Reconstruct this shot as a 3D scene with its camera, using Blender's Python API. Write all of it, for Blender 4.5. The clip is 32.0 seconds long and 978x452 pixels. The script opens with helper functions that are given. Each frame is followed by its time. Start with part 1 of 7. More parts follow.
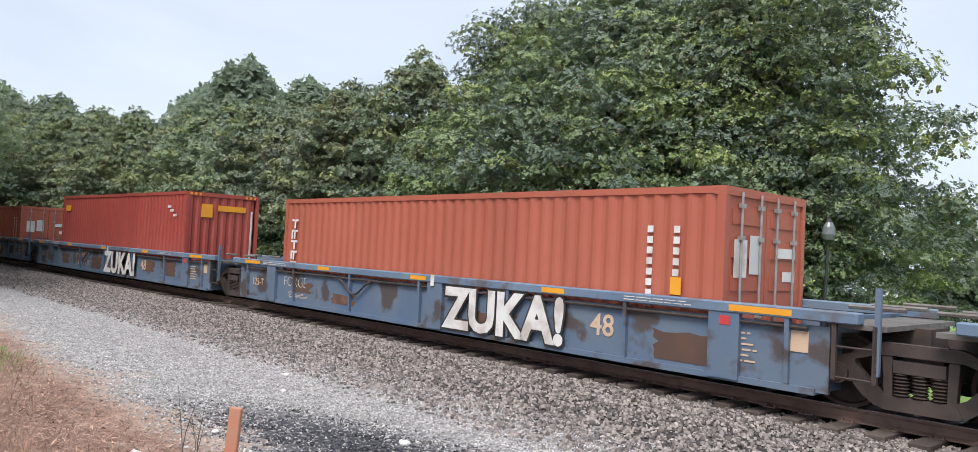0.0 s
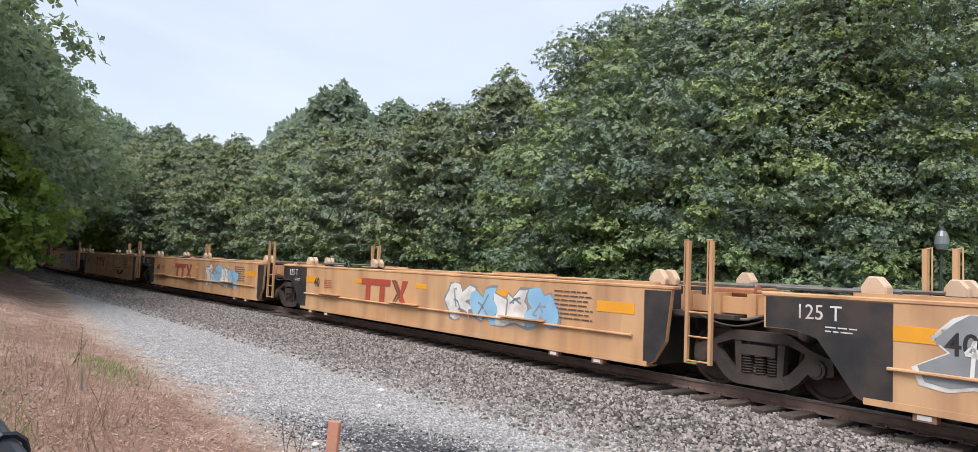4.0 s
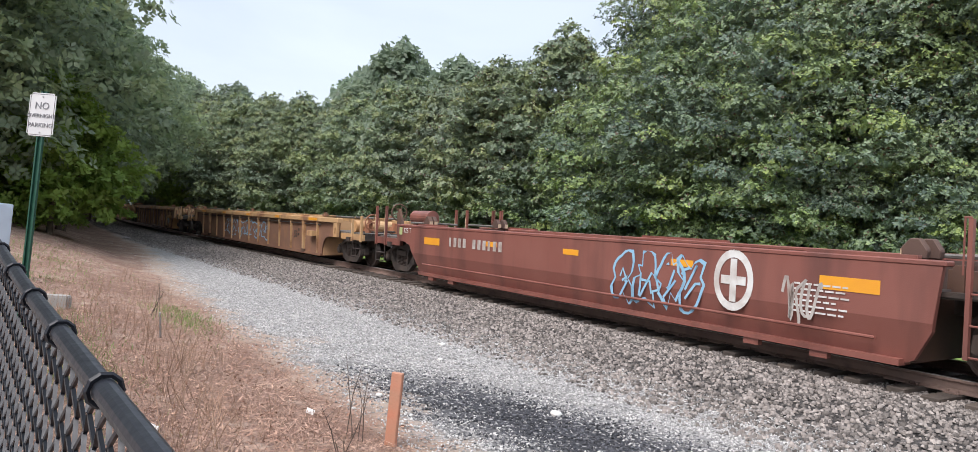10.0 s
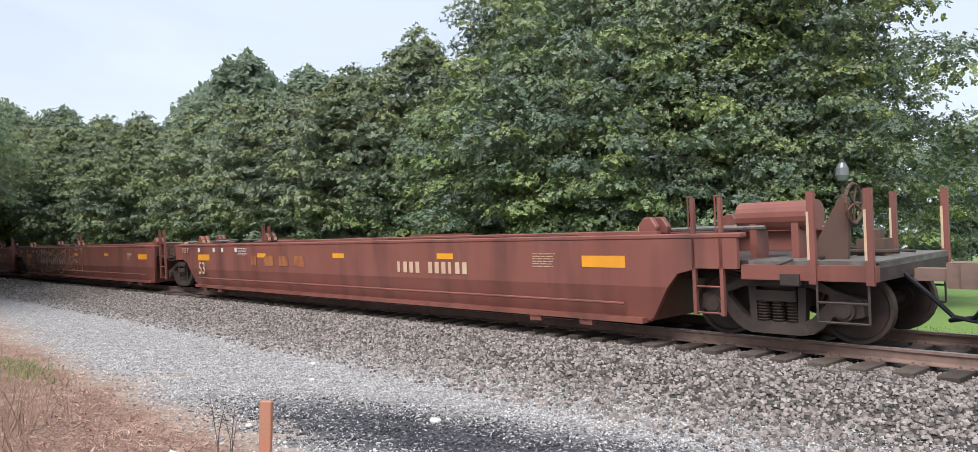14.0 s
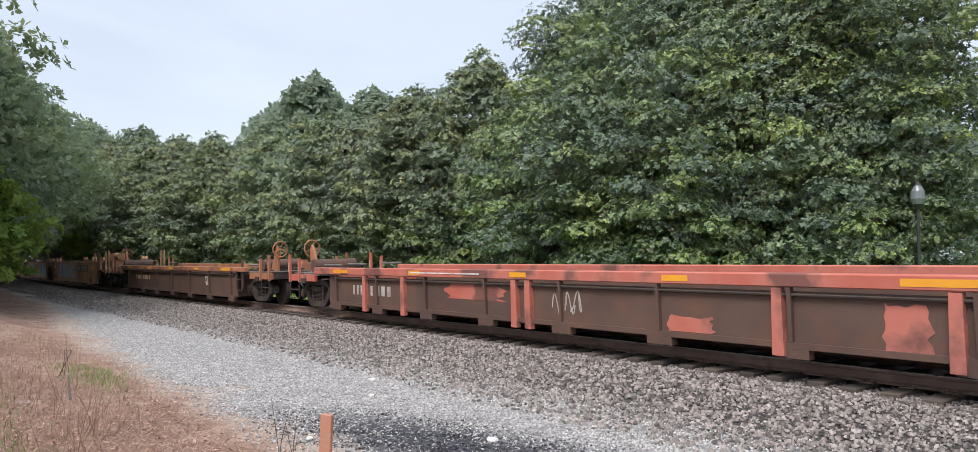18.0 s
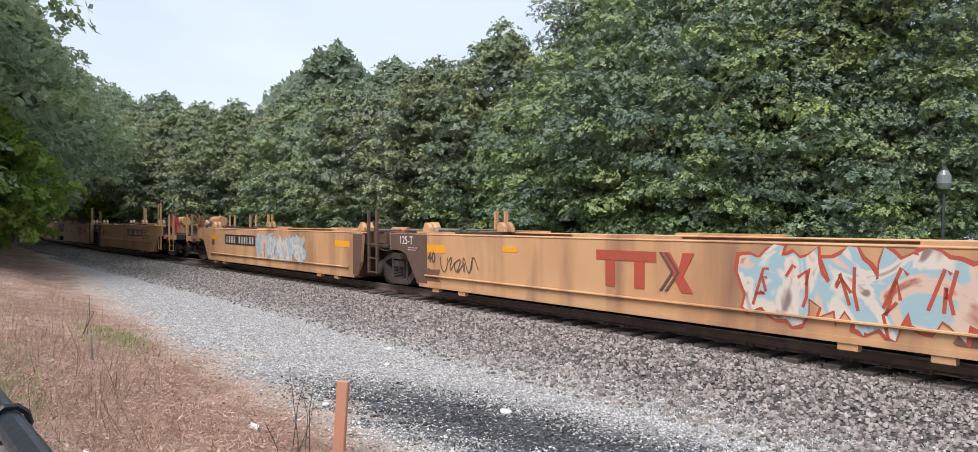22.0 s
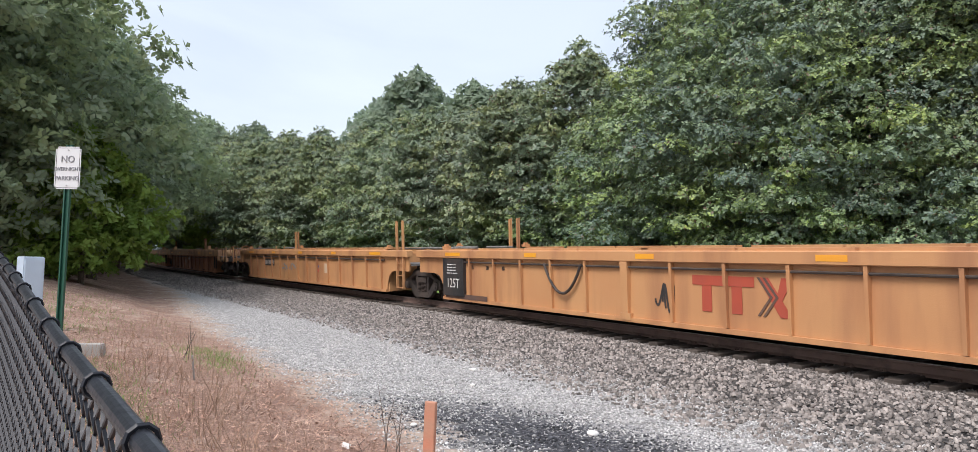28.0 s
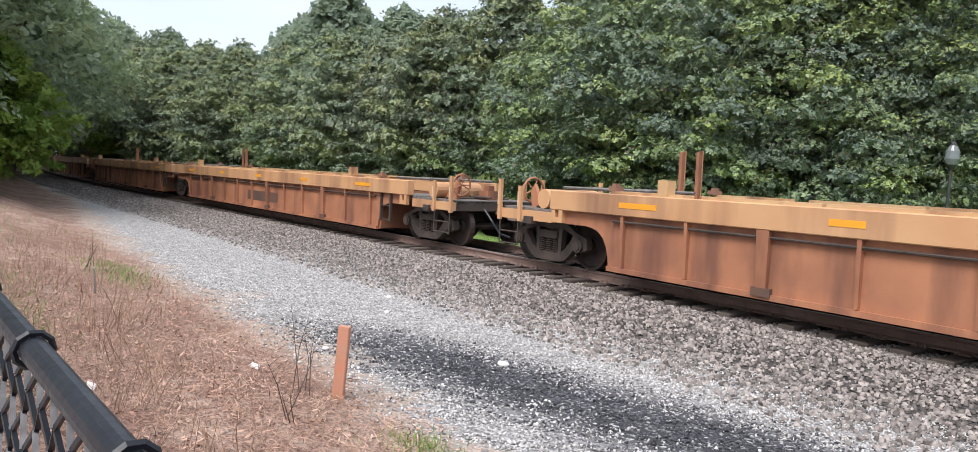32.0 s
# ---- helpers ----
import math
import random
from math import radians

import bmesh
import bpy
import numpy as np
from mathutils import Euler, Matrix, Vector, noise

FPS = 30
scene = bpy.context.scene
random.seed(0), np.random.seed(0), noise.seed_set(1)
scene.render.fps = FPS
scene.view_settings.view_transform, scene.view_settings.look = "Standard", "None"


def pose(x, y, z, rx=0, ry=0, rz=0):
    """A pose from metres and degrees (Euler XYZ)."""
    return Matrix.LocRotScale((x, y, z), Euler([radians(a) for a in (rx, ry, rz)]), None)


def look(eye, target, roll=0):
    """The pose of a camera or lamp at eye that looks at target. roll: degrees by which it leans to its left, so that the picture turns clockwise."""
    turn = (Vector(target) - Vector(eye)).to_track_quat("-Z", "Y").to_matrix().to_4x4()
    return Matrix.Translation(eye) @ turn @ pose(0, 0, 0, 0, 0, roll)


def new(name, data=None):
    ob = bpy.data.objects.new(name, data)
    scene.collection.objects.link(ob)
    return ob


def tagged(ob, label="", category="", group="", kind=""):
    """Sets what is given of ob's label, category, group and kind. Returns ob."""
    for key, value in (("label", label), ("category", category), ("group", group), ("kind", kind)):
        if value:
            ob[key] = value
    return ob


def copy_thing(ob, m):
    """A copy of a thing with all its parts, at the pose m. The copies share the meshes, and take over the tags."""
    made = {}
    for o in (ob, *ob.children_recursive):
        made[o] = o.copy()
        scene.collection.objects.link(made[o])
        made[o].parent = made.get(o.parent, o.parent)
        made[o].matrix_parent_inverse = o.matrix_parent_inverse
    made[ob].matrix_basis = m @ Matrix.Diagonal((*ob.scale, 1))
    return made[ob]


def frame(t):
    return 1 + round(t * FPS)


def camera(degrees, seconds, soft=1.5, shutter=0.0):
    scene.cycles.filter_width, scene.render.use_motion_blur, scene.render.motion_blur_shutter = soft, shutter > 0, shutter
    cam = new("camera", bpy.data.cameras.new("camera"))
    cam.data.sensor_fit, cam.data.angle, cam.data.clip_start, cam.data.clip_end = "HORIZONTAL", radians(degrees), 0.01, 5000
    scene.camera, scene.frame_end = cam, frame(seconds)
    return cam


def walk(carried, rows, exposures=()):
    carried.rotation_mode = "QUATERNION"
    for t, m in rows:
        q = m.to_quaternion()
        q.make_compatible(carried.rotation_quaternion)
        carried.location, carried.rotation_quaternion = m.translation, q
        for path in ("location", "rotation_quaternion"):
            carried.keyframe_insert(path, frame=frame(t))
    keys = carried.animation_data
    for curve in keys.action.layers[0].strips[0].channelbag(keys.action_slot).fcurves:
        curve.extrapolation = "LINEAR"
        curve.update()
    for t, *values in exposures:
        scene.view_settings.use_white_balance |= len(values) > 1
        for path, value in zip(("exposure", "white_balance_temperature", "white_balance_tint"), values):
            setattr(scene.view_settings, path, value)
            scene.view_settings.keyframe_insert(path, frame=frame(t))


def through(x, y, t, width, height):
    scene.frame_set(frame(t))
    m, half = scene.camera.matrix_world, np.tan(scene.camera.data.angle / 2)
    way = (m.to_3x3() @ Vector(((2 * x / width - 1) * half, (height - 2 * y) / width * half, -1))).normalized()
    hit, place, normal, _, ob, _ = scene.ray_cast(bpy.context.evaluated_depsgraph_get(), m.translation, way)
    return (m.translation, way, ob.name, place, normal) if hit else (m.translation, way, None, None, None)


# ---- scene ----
cam = camera(65.7, 32.0, soft=0.6)

# seconds, eye x, y, z, heading to the left of +y, tilt upwards, lean
PATH = [
    (0.0, -0.01, 0.01, 1.11, 48.36, 4.30, 5.37),
    (0.5, -0.02, 0.00, 1.11, 46.88, 3.88, 5.29),
    (1.0, -0.02, -0.00, 1.10, 46.87, 4.61, 4.24),
    (1.5, -0.02, -0.00, 1.10, 48.47, 4.56, 4.21),
    (2.0, -0.01, -0.00, 1.10, 50.56, 4.59, 4.87),
    (2.5, -0.01, -0.00, 1.10, 53.46, 4.04, 5.72),
    (3.0, -0.01, -0.00, 1.10, 54.11, 4.83, 5.47),
    (3.5, -0.00, -0.00, 1.10, 55.00, 5.18, 4.81),
    (5.5, -0.00, -0.00, 1.10, 54.91, 3.84, 5.87),
    (6.0, -0.01, -0.00, 1.10, 53.01, 3.14, 5.59),
    (6.5, 0.00, -0.01, 1.09, 53.64, 3.41, 5.21),
    (7.0, -0.01, -0.02, 1.09, 56.68, 2.41, 4.83),
    (7.5, 0.01, -0.02, 1.10, 61.63, 2.45, 5.36),
    (8.0, 0.01, -0.02, 1.10, 61.74, 1.96, 5.78),
    (8.5, 0.02, -0.02, 1.10, 61.76, 3.10, 4.56),
    (9.0, 0.03, -0.02, 1.09, 62.34, 3.20, 3.87),
    (9.5, 0.03, -0.03, 1.09, 60.54, 2.37, 6.27),
    (10.0, 0.03, -0.02, 1.10, 59.44, 1.34, 5.52),
    (10.5, 0.01, -0.01, 1.10, 55.56, -0.87, 4.34),
    (11.0, 0.00, 0.00, 1.11, 50.41, -1.07, 5.81),
    (11.5, 0.00, 0.02, 1.12, 48.27, 0.38, 3.52),
    (12.0, 0.00, 0.01, 1.11, 49.58, 1.04, 3.20),
    (12.5, 0.00, 0.02, 1.10, 51.24, 2.32, 3.01),
    (13.0, 0.00, 0.02, 1.11, 49.91, 2.37, 0.39),
    (13.5, -0.00, 0.03, 1.12, 49.05, 2.24, -0.07),
    (15.5, -0.01, 0.01, 1.11, 50.91, 2.82, 1.44),
    (16.0, -0.00, 0.02, 1.10, 51.50, 4.00, 1.00),
    (16.5, -0.02, 0.01, 1.11, 51.55, 3.32, 1.60),
    (17.0, -0.01, 0.01, 1.10, 52.09, 3.21, 1.72),
    (17.5, -0.00, 0.02, 1.11, 52.66, 3.13, 1.96),
    (18.0, 0.01, 0.02, 1.11, 53.82, 3.65, 1.15),
    (18.5, 0.00, 0.01, 1.11, 53.46, 3.30, 1.31),
    (19.0, 0.00, 0.00, 1.11, 55.12, 3.60, 1.80),
    (19.5, -0.01, -0.00, 1.11, 56.86, 3.80, 1.90),
    (20.0, -0.00, 0.00, 1.10, 53.00, 3.34, 1.64),
    (20.5, 0.00, 0.01, 1.10, 54.47, 3.33, 1.61),
    (21.0, 0.01, 0.00, 1.09, 57.69, 2.10, 1.79),
    (21.5, 0.01, 0.03, 1.11, 57.98, 0.43, 1.80),
    (22.0, -0.00, 0.02, 1.10, 55.12, 1.65, 2.70),
    (22.5, -0.03, -0.00, 1.08, 53.50, -1.25, 4.16),
    (23.0, -0.01, 0.01, 1.10, 55.97, 1.05, 3.10),
    (23.5, 0.01, 0.00, 1.10, 59.69, 2.02, 0.39),
    (24.0, 0.02, -0.00, 1.10, 60.45, 2.73, 3.38),
    (24.5, 0.01, 0.00, 1.10, 60.16, 3.02, 4.59),
    (25.0, 0.01, -0.00, 1.10, 60.47, 3.11, 3.80),
    (25.5, 0.01, -0.01, 1.09, 61.17, 2.10, 4.16),
    (27.5, 0.02, -0.03, 1.11, 60.81, 2.72, 3.98),
    (28.0, 0.03, -0.02, 1.11, 61.27, 2.90, 1.84),
    (28.5, 0.03, -0.01, 1.11, 61.08, 3.12, 2.46),
    (29.0, 0.01, -0.02, 1.10, 58.56, 2.10, 4.79),
    (29.5, -0.00, -0.01, 1.10, 59.04, 0.88, 4.66),
    (30.0, 0.00, -0.00, 1.10, 60.05, -1.85, 5.46),
    (30.5, -0.02, 0.00, 1.09, 54.05, -0.49, 5.82),
    (31.0, -0.03, -0.00, 1.09, 51.94, -1.85, 5.98),
    (31.5, -0.04, -0.01, 1.10, 53.15, -1.86, 6.01),
    (32.0, -0.03, -0.01, 1.09, 54.94, -1.82, 5.46),
]


def eye_pose(x, y, z, yaw, pitch, roll):
    a, b = radians(yaw), radians(pitch)
    way = Vector((-math.sin(a) * math.cos(b), math.cos(a) * math.cos(b), math.sin(b)))
    return look((x, y, z), Vector((x, y, z)) + way, roll)


# the clip's camera opens up a little where it looks down
EXPOSURES = [(0.0, 0.5), (9.0, 0.55), (10.0, 0.6), (11.0, 0.66), (12.0, 0.64), (13.0, 0.55), (16.0, 0.54), (17.0, 0.48), (21.0, 0.52), (23.0, 0.58), (25.0, 0.54), (28.0, 0.58), (29.0, 0.56), (30.0, 0.68), (32.0, 0.7)]
walk(cam, [(t, eye_pose(*p)) for t, *p in PATH], [(t, e, 6400, 14) for t, e in EXPOSURES])

# ---- light: a bright, thinly overcast morning ----
SUN_EL, SUN_AZ = 54.0, 158.0
world = bpy.data.worlds.new("sky")
scene.world = world
world.use_nodes = True
wn = world.node_tree.nodes
wl = world.node_tree.links
sky = wn.new("ShaderNodeTexSky")
sky.sky_type, sky.sun_disc = "NISHITA", False
sky.sun_elevation, sky.sun_rotation = radians(SUN_EL), radians(SUN_AZ)
sky.air_density, sky.dust_density, sky.ozone_density = 1.0, 4.0, 1.5
veil = wn.new("ShaderNodeMix")
veil.data_type = "RGBA"
thin = wn.new("ShaderNodeTexNoise")
thin.inputs["Scale"].default_value, thin.inputs["Detail"].default_value, thin.inputs["Distortion"].default_value = 2.2, 5.0, 0.6
spread = wn.new("ShaderNodeMapping")
spread.inputs["Scale"].default_value = (1, 1, 3.5)
wl.new(wn.new("ShaderNodeTexCoord").outputs["Generated"], spread.inputs[0])
wl.new(spread.outputs[0], thin.inputs["Vector"])
cover = wn.new("ShaderNodeMapRange")
cover.inputs["From Min"].default_value, cover.inputs["From Max"].default_value = 0.35, 0.65
cover.inputs["To Min"].default_value, cover.inputs["To Max"].default_value = 0.57, 0.68
wl.new(thin.outputs["Fac"], cover.inputs["Value"])
wl.new(cover.outputs["Result"], veil.inputs["Factor"])
wl.new(sky.outputs[0], veil.inputs["A"])
veil.inputs["B"].default_value = (8.0, 8.9, 9.8, 1)
wl.new(veil.outputs["Result"], wn["Background"].inputs[0])
wn["Background"].inputs[1].default_value = 0.095
sun = new("sun", bpy.data.lights.new("sun", "SUN"))
sun.data.energy, sun.data.angle, sun.data.color = 2.5, radians(28), (1.0, 0.975, 0.95)
sd = Vector((math.sin(radians(SUN_AZ)) * math.cos(radians(SUN_EL)), math.cos(radians(SUN_AZ)) * math.cos(radians(SUN_EL)), math.sin(radians(SUN_EL))))
sun.matrix_world = look(sd * 100, (0, 0, 0))

# ---- materials ----


def mat(name, base, alt=None, scale=2.0, rough=0.7, metal=0.0, bump=0.15, bscale=60.0, stain=None, amt=0.5, sscale=1.0,
        stretch=(1, 1, 1), rand=0.0, spec=0.5, coat=0.0, lo=0.48, hi=0.68, islands=False):
    """A weathered surface: base mixed with alt by a broad noise, stain over it, fine grain in bump and roughness."""
    m = bpy.data.materials.new(name)
    m.use_nodes = True
    n, l = m.node_tree.nodes, m.node_tree.links
    b = n["Principled BSDF"]
    tc = n.new("ShaderNodeTexCoord")

    def noise_at(s, detail=4.0, st=(1, 1, 1)):
        mp = n.new("ShaderNodeMapping")
        mp.inputs["Scale"].default_value = st
        l.new(tc.outputs["Object"], mp.inputs[0])
        t = n.new("ShaderNodeTexNoise")
        t.inputs["Scale"].default_value, t.inputs["Detail"].default_value = s, detail
        l.new(mp.outputs[0], t.inputs["Vector"])
        return t.outputs["Fac"]

    def ramp(src, a, c):
        r = n.new("ShaderNodeMapRange")
        r.inputs["From Min"].default_value, r.inputs["From Max"].default_value = a, c
        l.new(src, r.inputs["Value"])
        return r.outputs["Result"]

    def mixc(fac, a, c):
        x = n.new("ShaderNodeMix")
        x.data_type = "RGBA"
        for sock, v in (("Factor", fac), ("A", a), ("B", c)):
            if isinstance(v, (tuple, float, int)):
                x.inputs[sock].default_value = (*v, 1) if isinstance(v, tuple) else v
            else:
                l.new(v, x.inputs[sock])
        return x.outputs["Result"]

    col = mixc(ramp(noise_at(scale), 0.35, 0.65), base, alt or tuple(c * 0.75 for c in base))
    fine = noise_at(bscale, 3.0)
    if stain:
        f = ramp(noise_at(sscale, 6.0, stretch), lo, hi)
        mm = n.new("ShaderNodeMath")
        mm.operation = "MULTIPLY"
        l.new(f, mm.inputs[0])
        mm.inputs[1].default_value = amt
        col = mixc(mm.outputs[0], col, stain)
    if rand or islands:
        src = n.new("ShaderNodeNewGeometry").outputs["Random Per Island"] if islands else n.new("ShaderNodeObjectInfo").outputs["Random"]
        hsv = n.new("ShaderNodeHueSaturation")
        rr = n.new("ShaderNodeMapRange")
        rr.inputs["To Min"].default_value, rr.inputs["To Max"].default_value = 1 - (rand or 0.2), 1 + (rand or 0.2)
        l.new(src, rr.inputs["Value"])
        l.new(rr.outputs["Result"], hsv.inputs["Value"])
        l.new(col, hsv.inputs["Color"])
        col = hsv.outputs["Color"]
    l.new(col, b.inputs["Base Color"])
    r2 = n.new("ShaderNodeMapRange")
    r2.inputs["To Min"].default_value, r2.inputs["To Max"].default_value = max(rough - 0.14, 0.05), min(rough + 0.14, 1)
    l.new(fine, r2.inputs["Value"])
    l.new(r2.outputs["Result"], b.inputs["Roughness"])
    b.inputs["Metallic"].default_value = metal
    b.inputs["Specular IOR Level"].default_value = spec
    bp = n.new("ShaderNodeBump")
    bp.inputs["Strength"].default_value, bp.inputs["Distance"].default_value = bump, 0.01
    l.new(fine, bp.inputs["Height"])
    l.new(bp.outputs[0], b.inputs["Normal"])
    return m


RUST = (0.095, 0.04, 0.022)
GRIME = (0.035, 0.027, 0.022)
VERT = (1.0, 1.0, 0.18)
M = dict(
    signblue=mat("grey_blue_sign_paint", (0.17, 0.23, 0.31), (0.14, 0.20, 0.28), 2.0, 0.5),
    stencil=mat("worn_white_stencil_paint", (0.50, 0.46, 0.42), (0.40, 0.36, 0.32), 3.0, 0.6, stain=(0.22, 0.13, 0.10), amt=0.6, sscale=4.0),
    blue=mat("faded_blue_paint", (0.092, 0.145, 0.225), (0.135, 0.175, 0.225), 1.2, 0.6, stain=(0.075, 0.055, 0.047), amt=0.9, sscale=1.3, lo=0.56, hi=0.62),
    blue_sill=mat("pale_blue_paint", (0.17, 0.235, 0.30), (0.115, 0.17, 0.25), 0.8, 0.6, stain=(0.1, 0.07, 0.05), amt=0.7, sscale=2.0, lo=0.55, hi=0.65),
    yellow=mat("weathered_yellow_paint", (0.56, 0.31, 0.145), (0.61, 0.375, 0.20), 0.7, 0.62, stain=(0.28, 0.13, 0.07), amt=0.85, sscale=1.4, stretch=VERT, lo=0.45, hi=0.75),
    yellow_clean=mat("yellow_paint", (0.60, 0.36, 0.17), (0.56, 0.31, 0.14), 0.5, 0.6, stain=(0.32, 0.16, 0.08), amt=0.65, sscale=1.3, stretch=VERT, lo=0.5, hi=0.75),
    orange_yellow=mat("warm_orange_yellow_paint", (0.53, 0.275, 0.118), (0.49, 0.235, 0.10), 0.6, 0.6, stain=(0.28, 0.12, 0.06), amt=0.8, sscale=1.5, stretch=VERT, lo=0.48, hi=0.72),
    peach=mat("stained_peach_orange_paint", (0.57, 0.335, 0.17), (0.52, 0.275, 0.13), 0.7, 0.65, stain=(0.22, 0.11, 0.065), amt=0.9, sscale=1.2, stretch=VERT, lo=0.46, hi=0.68),
    faded_orange=mat("faded_orange_lettering_paint", (0.42, 0.17, 0.06), (0.34, 0.12, 0.05), 3.0, 0.6, stain=(0.17, 0.06, 0.04), amt=0.8, sscale=4.0),
    yellow_sill=mat("sun_bleached_yellow_paint", (0.54, 0.36, 0.19), (0.50, 0.28, 0.125), 0.9, 0.6, stain=(0.22, 0.105, 0.06), amt=0.85, sscale=1.7, lo=0.52, hi=0.68),
    rustpanel=mat("rusted_yellow_paint", (0.195, 0.098, 0.062), (0.25, 0.135, 0.088), 0.9, 0.75, stain=(0.36, 0.18, 0.085), amt=0.5, sscale=1.4, lo=0.52, hi=0.7),
    orange_rust=mat("rusty_orange_paint", (0.44, 0.19, 0.095), (0.31, 0.13, 0.07), 1.3, 0.7, stain=(0.14, 0.06, 0.04), amt=0.85, sscale=1.7, stretch=VERT, lo=0.48, hi=0.7),
    brown=mat("brown_red_paint", (0.215, 0.074, 0.055), (0.25, 0.095, 0.072), 0.7, 0.5, stain=(0.075, 0.035, 0.03), amt=0.75, sscale=1.5, stretch=VERT, lo=0.48, hi=0.72),
    rust_patch=mat("bare_rusty_steel", (0.16, 0.075, 0.045), (0.11, 0.06, 0.045), 2.5, 0.85, stain=(0.22, 0.12, 0.075), amt=0.6, sscale=5.0),
    darkbrown=mat("dark_brown_steel", (0.085, 0.05, 0.04), (0.12, 0.07, 0.05), 1.0, 0.75, stain=(0.16, 0.075, 0.04), amt=0.5, sscale=1.6),
    red=mat("faded_red_paint", (0.46, 0.12, 0.08), (0.52, 0.19, 0.14), 1.2, 0.65, stain=(0.11, 0.05, 0.04), amt=0.8, sscale=1.2, lo=0.52, hi=0.62),
    steel=mat("dirty_dark_steel", (0.040, 0.032, 0.028), (0.075, 0.056, 0.046), 3.0, 0.75, 0.1, stain=(0.085, 0.055, 0.04), amt=0.5, sscale=4.0),
    wheel=mat("worn_wheel_steel", (0.035, 0.027, 0.024), (0.06, 0.043, 0.035), 4.0, 0.62, 0.3, stain=(0.09, 0.055, 0.04), amt=0.5, sscale=3.0),
    tread=mat("polished_tread_steel", (0.5, 0.48, 0.45), (0.4, 0.38, 0.36), 6.0, 0.3, 1.0),
    railsteel=mat("rusty_rail_steel", (0.185, 0.122, 0.098), (0.24, 0.16, 0.128), 2.0, 0.85, 0.0, stain=(0.13, 0.09, 0.075), amt=0.6, sscale=5.0),
    railtop=mat("polished_rail_head", (0.62, 0.60, 0.58), (0.5, 0.47, 0.45), 3.0, 0.4, 0.8),
    tie=mat("creosoted_wood", (0.055, 0.042, 0.035), (0.11, 0.088, 0.07), 3.0, 0.9, bump=0.5, bscale=30, rand=0.3),
    container=mat("red_oxide_container_paint", (0.40, 0.105, 0.062), (0.44, 0.125, 0.075), 0.6, 0.55, stain=(0.30, 0.085, 0.05), amt=0.5, sscale=0.8, stretch=VERT),
    container_deep=mat("deep_red_container_paint", (0.34, 0.062, 0.048), (0.38, 0.08, 0.06), 0.6, 0.5, stain=(0.26, 0.05, 0.04), amt=0.5, sscale=0.8, stretch=VERT),
    container_pink=mat("faded_red_container_paint", (0.37, 0.10, 0.085), (0.42, 0.125, 0.105), 0.6, 0.6, stain=(0.28, 0.07, 0.06), amt=0.5, sscale=0.8, stretch=VERT),
    galv=mat("galvanised_steel", (0.42, 0.42, 0.41), (0.33, 0.33, 0.32), 5.0, 0.5, 0.6),
    grating=mat("grey_steel_grating", (0.20, 0.19, 0.175), (0.13, 0.115, 0.10), 6.0, 0.65, 0.3),
    white=mat("white_marking_paint", (0.74, 0.73, 0.70), (0.62, 0.60, 0.56), 3.0, 0.6, stain=(0.35, 0.25, 0.2), amt=0.4, sscale=3.0),
    black=mat("black_marking_paint", (0.018, 0.018, 0.019), (0.04, 0.036, 0.034), 2.0, 0.55, stain=(0.10, 0.06, 0.04), amt=0.3, sscale=2.0),
    reflect=mat("orange_yellow_reflector", (0.80, 0.36, 0.02), (0.74, 0.31, 0.03), 2.0, 0.45),
    bluedecal=mat("blue_decal", (0.03, 0.08, 0.28), (0.04, 0.1, 0.3), 3.0, 0.5),
    skyblue=mat("pale_blue_spray_paint", (0.30, 0.52, 0.66), (0.22, 0.42, 0.6), 1.5, 0.6),
    deepblue=mat("blue_spray_paint", (0.05, 0.17, 0.42), (0.07, 0.22, 0.5), 1.5, 0.6),
    greyspray=mat("grey_spray_paint", (0.20, 0.21, 0.22), (0.28, 0.29, 0.30), 1.5, 0.6),
    greenspray=mat("yellow_green_spray_paint", (0.45, 0.52, 0.20), (0.38, 0.46, 0.22), 1.5, 0.6),
    logo_red=mat("red_logo_paint", (0.42, 0.07, 0.035), (0.36, 0.07, 0.04), 1.5, 0.6),
    cream=mat("cream_stencil_paint", (0.62, 0.46, 0.32), (0.55, 0.38, 0.25), 2.0, 0.65),
    redtag=mat("red_plate_paint", (0.6, 0.05, 0.06), (0.5, 0.05, 0.05), 2.0, 0.5),
    stakewood=mat("red_painted_stake_wood", (0.50, 0.20, 0.12), (0.42, 0.23, 0.15), 6.0, 0.8, bump=0.4, stain=(0.30, 0.20, 0.13), amt=0.6, sscale=5.0, stretch=(1, 1, 0.15)),
    greenpost=mat("dark_green_painted_steel", (0.014, 0.07, 0.045), (0.02, 0.085, 0.055), 4.0, 0.4),
    signwhite=mat("white_sign_sheeting", (0.62, 0.62, 0.61), (0.57, 0.57, 0.56), 2.0, 0.45),
    sign_ink=mat("faded_dark_sign_ink", (0.16, 0.16, 0.17), (0.22, 0.22, 0.23), 4.0, 0.5),
    vinyl=mat("black_vinyl_coating", (0.009, 0.010, 0.014), (0.014, 0.016, 0.021), 8.0, 0.42, bump=0.05, spec=0.3),
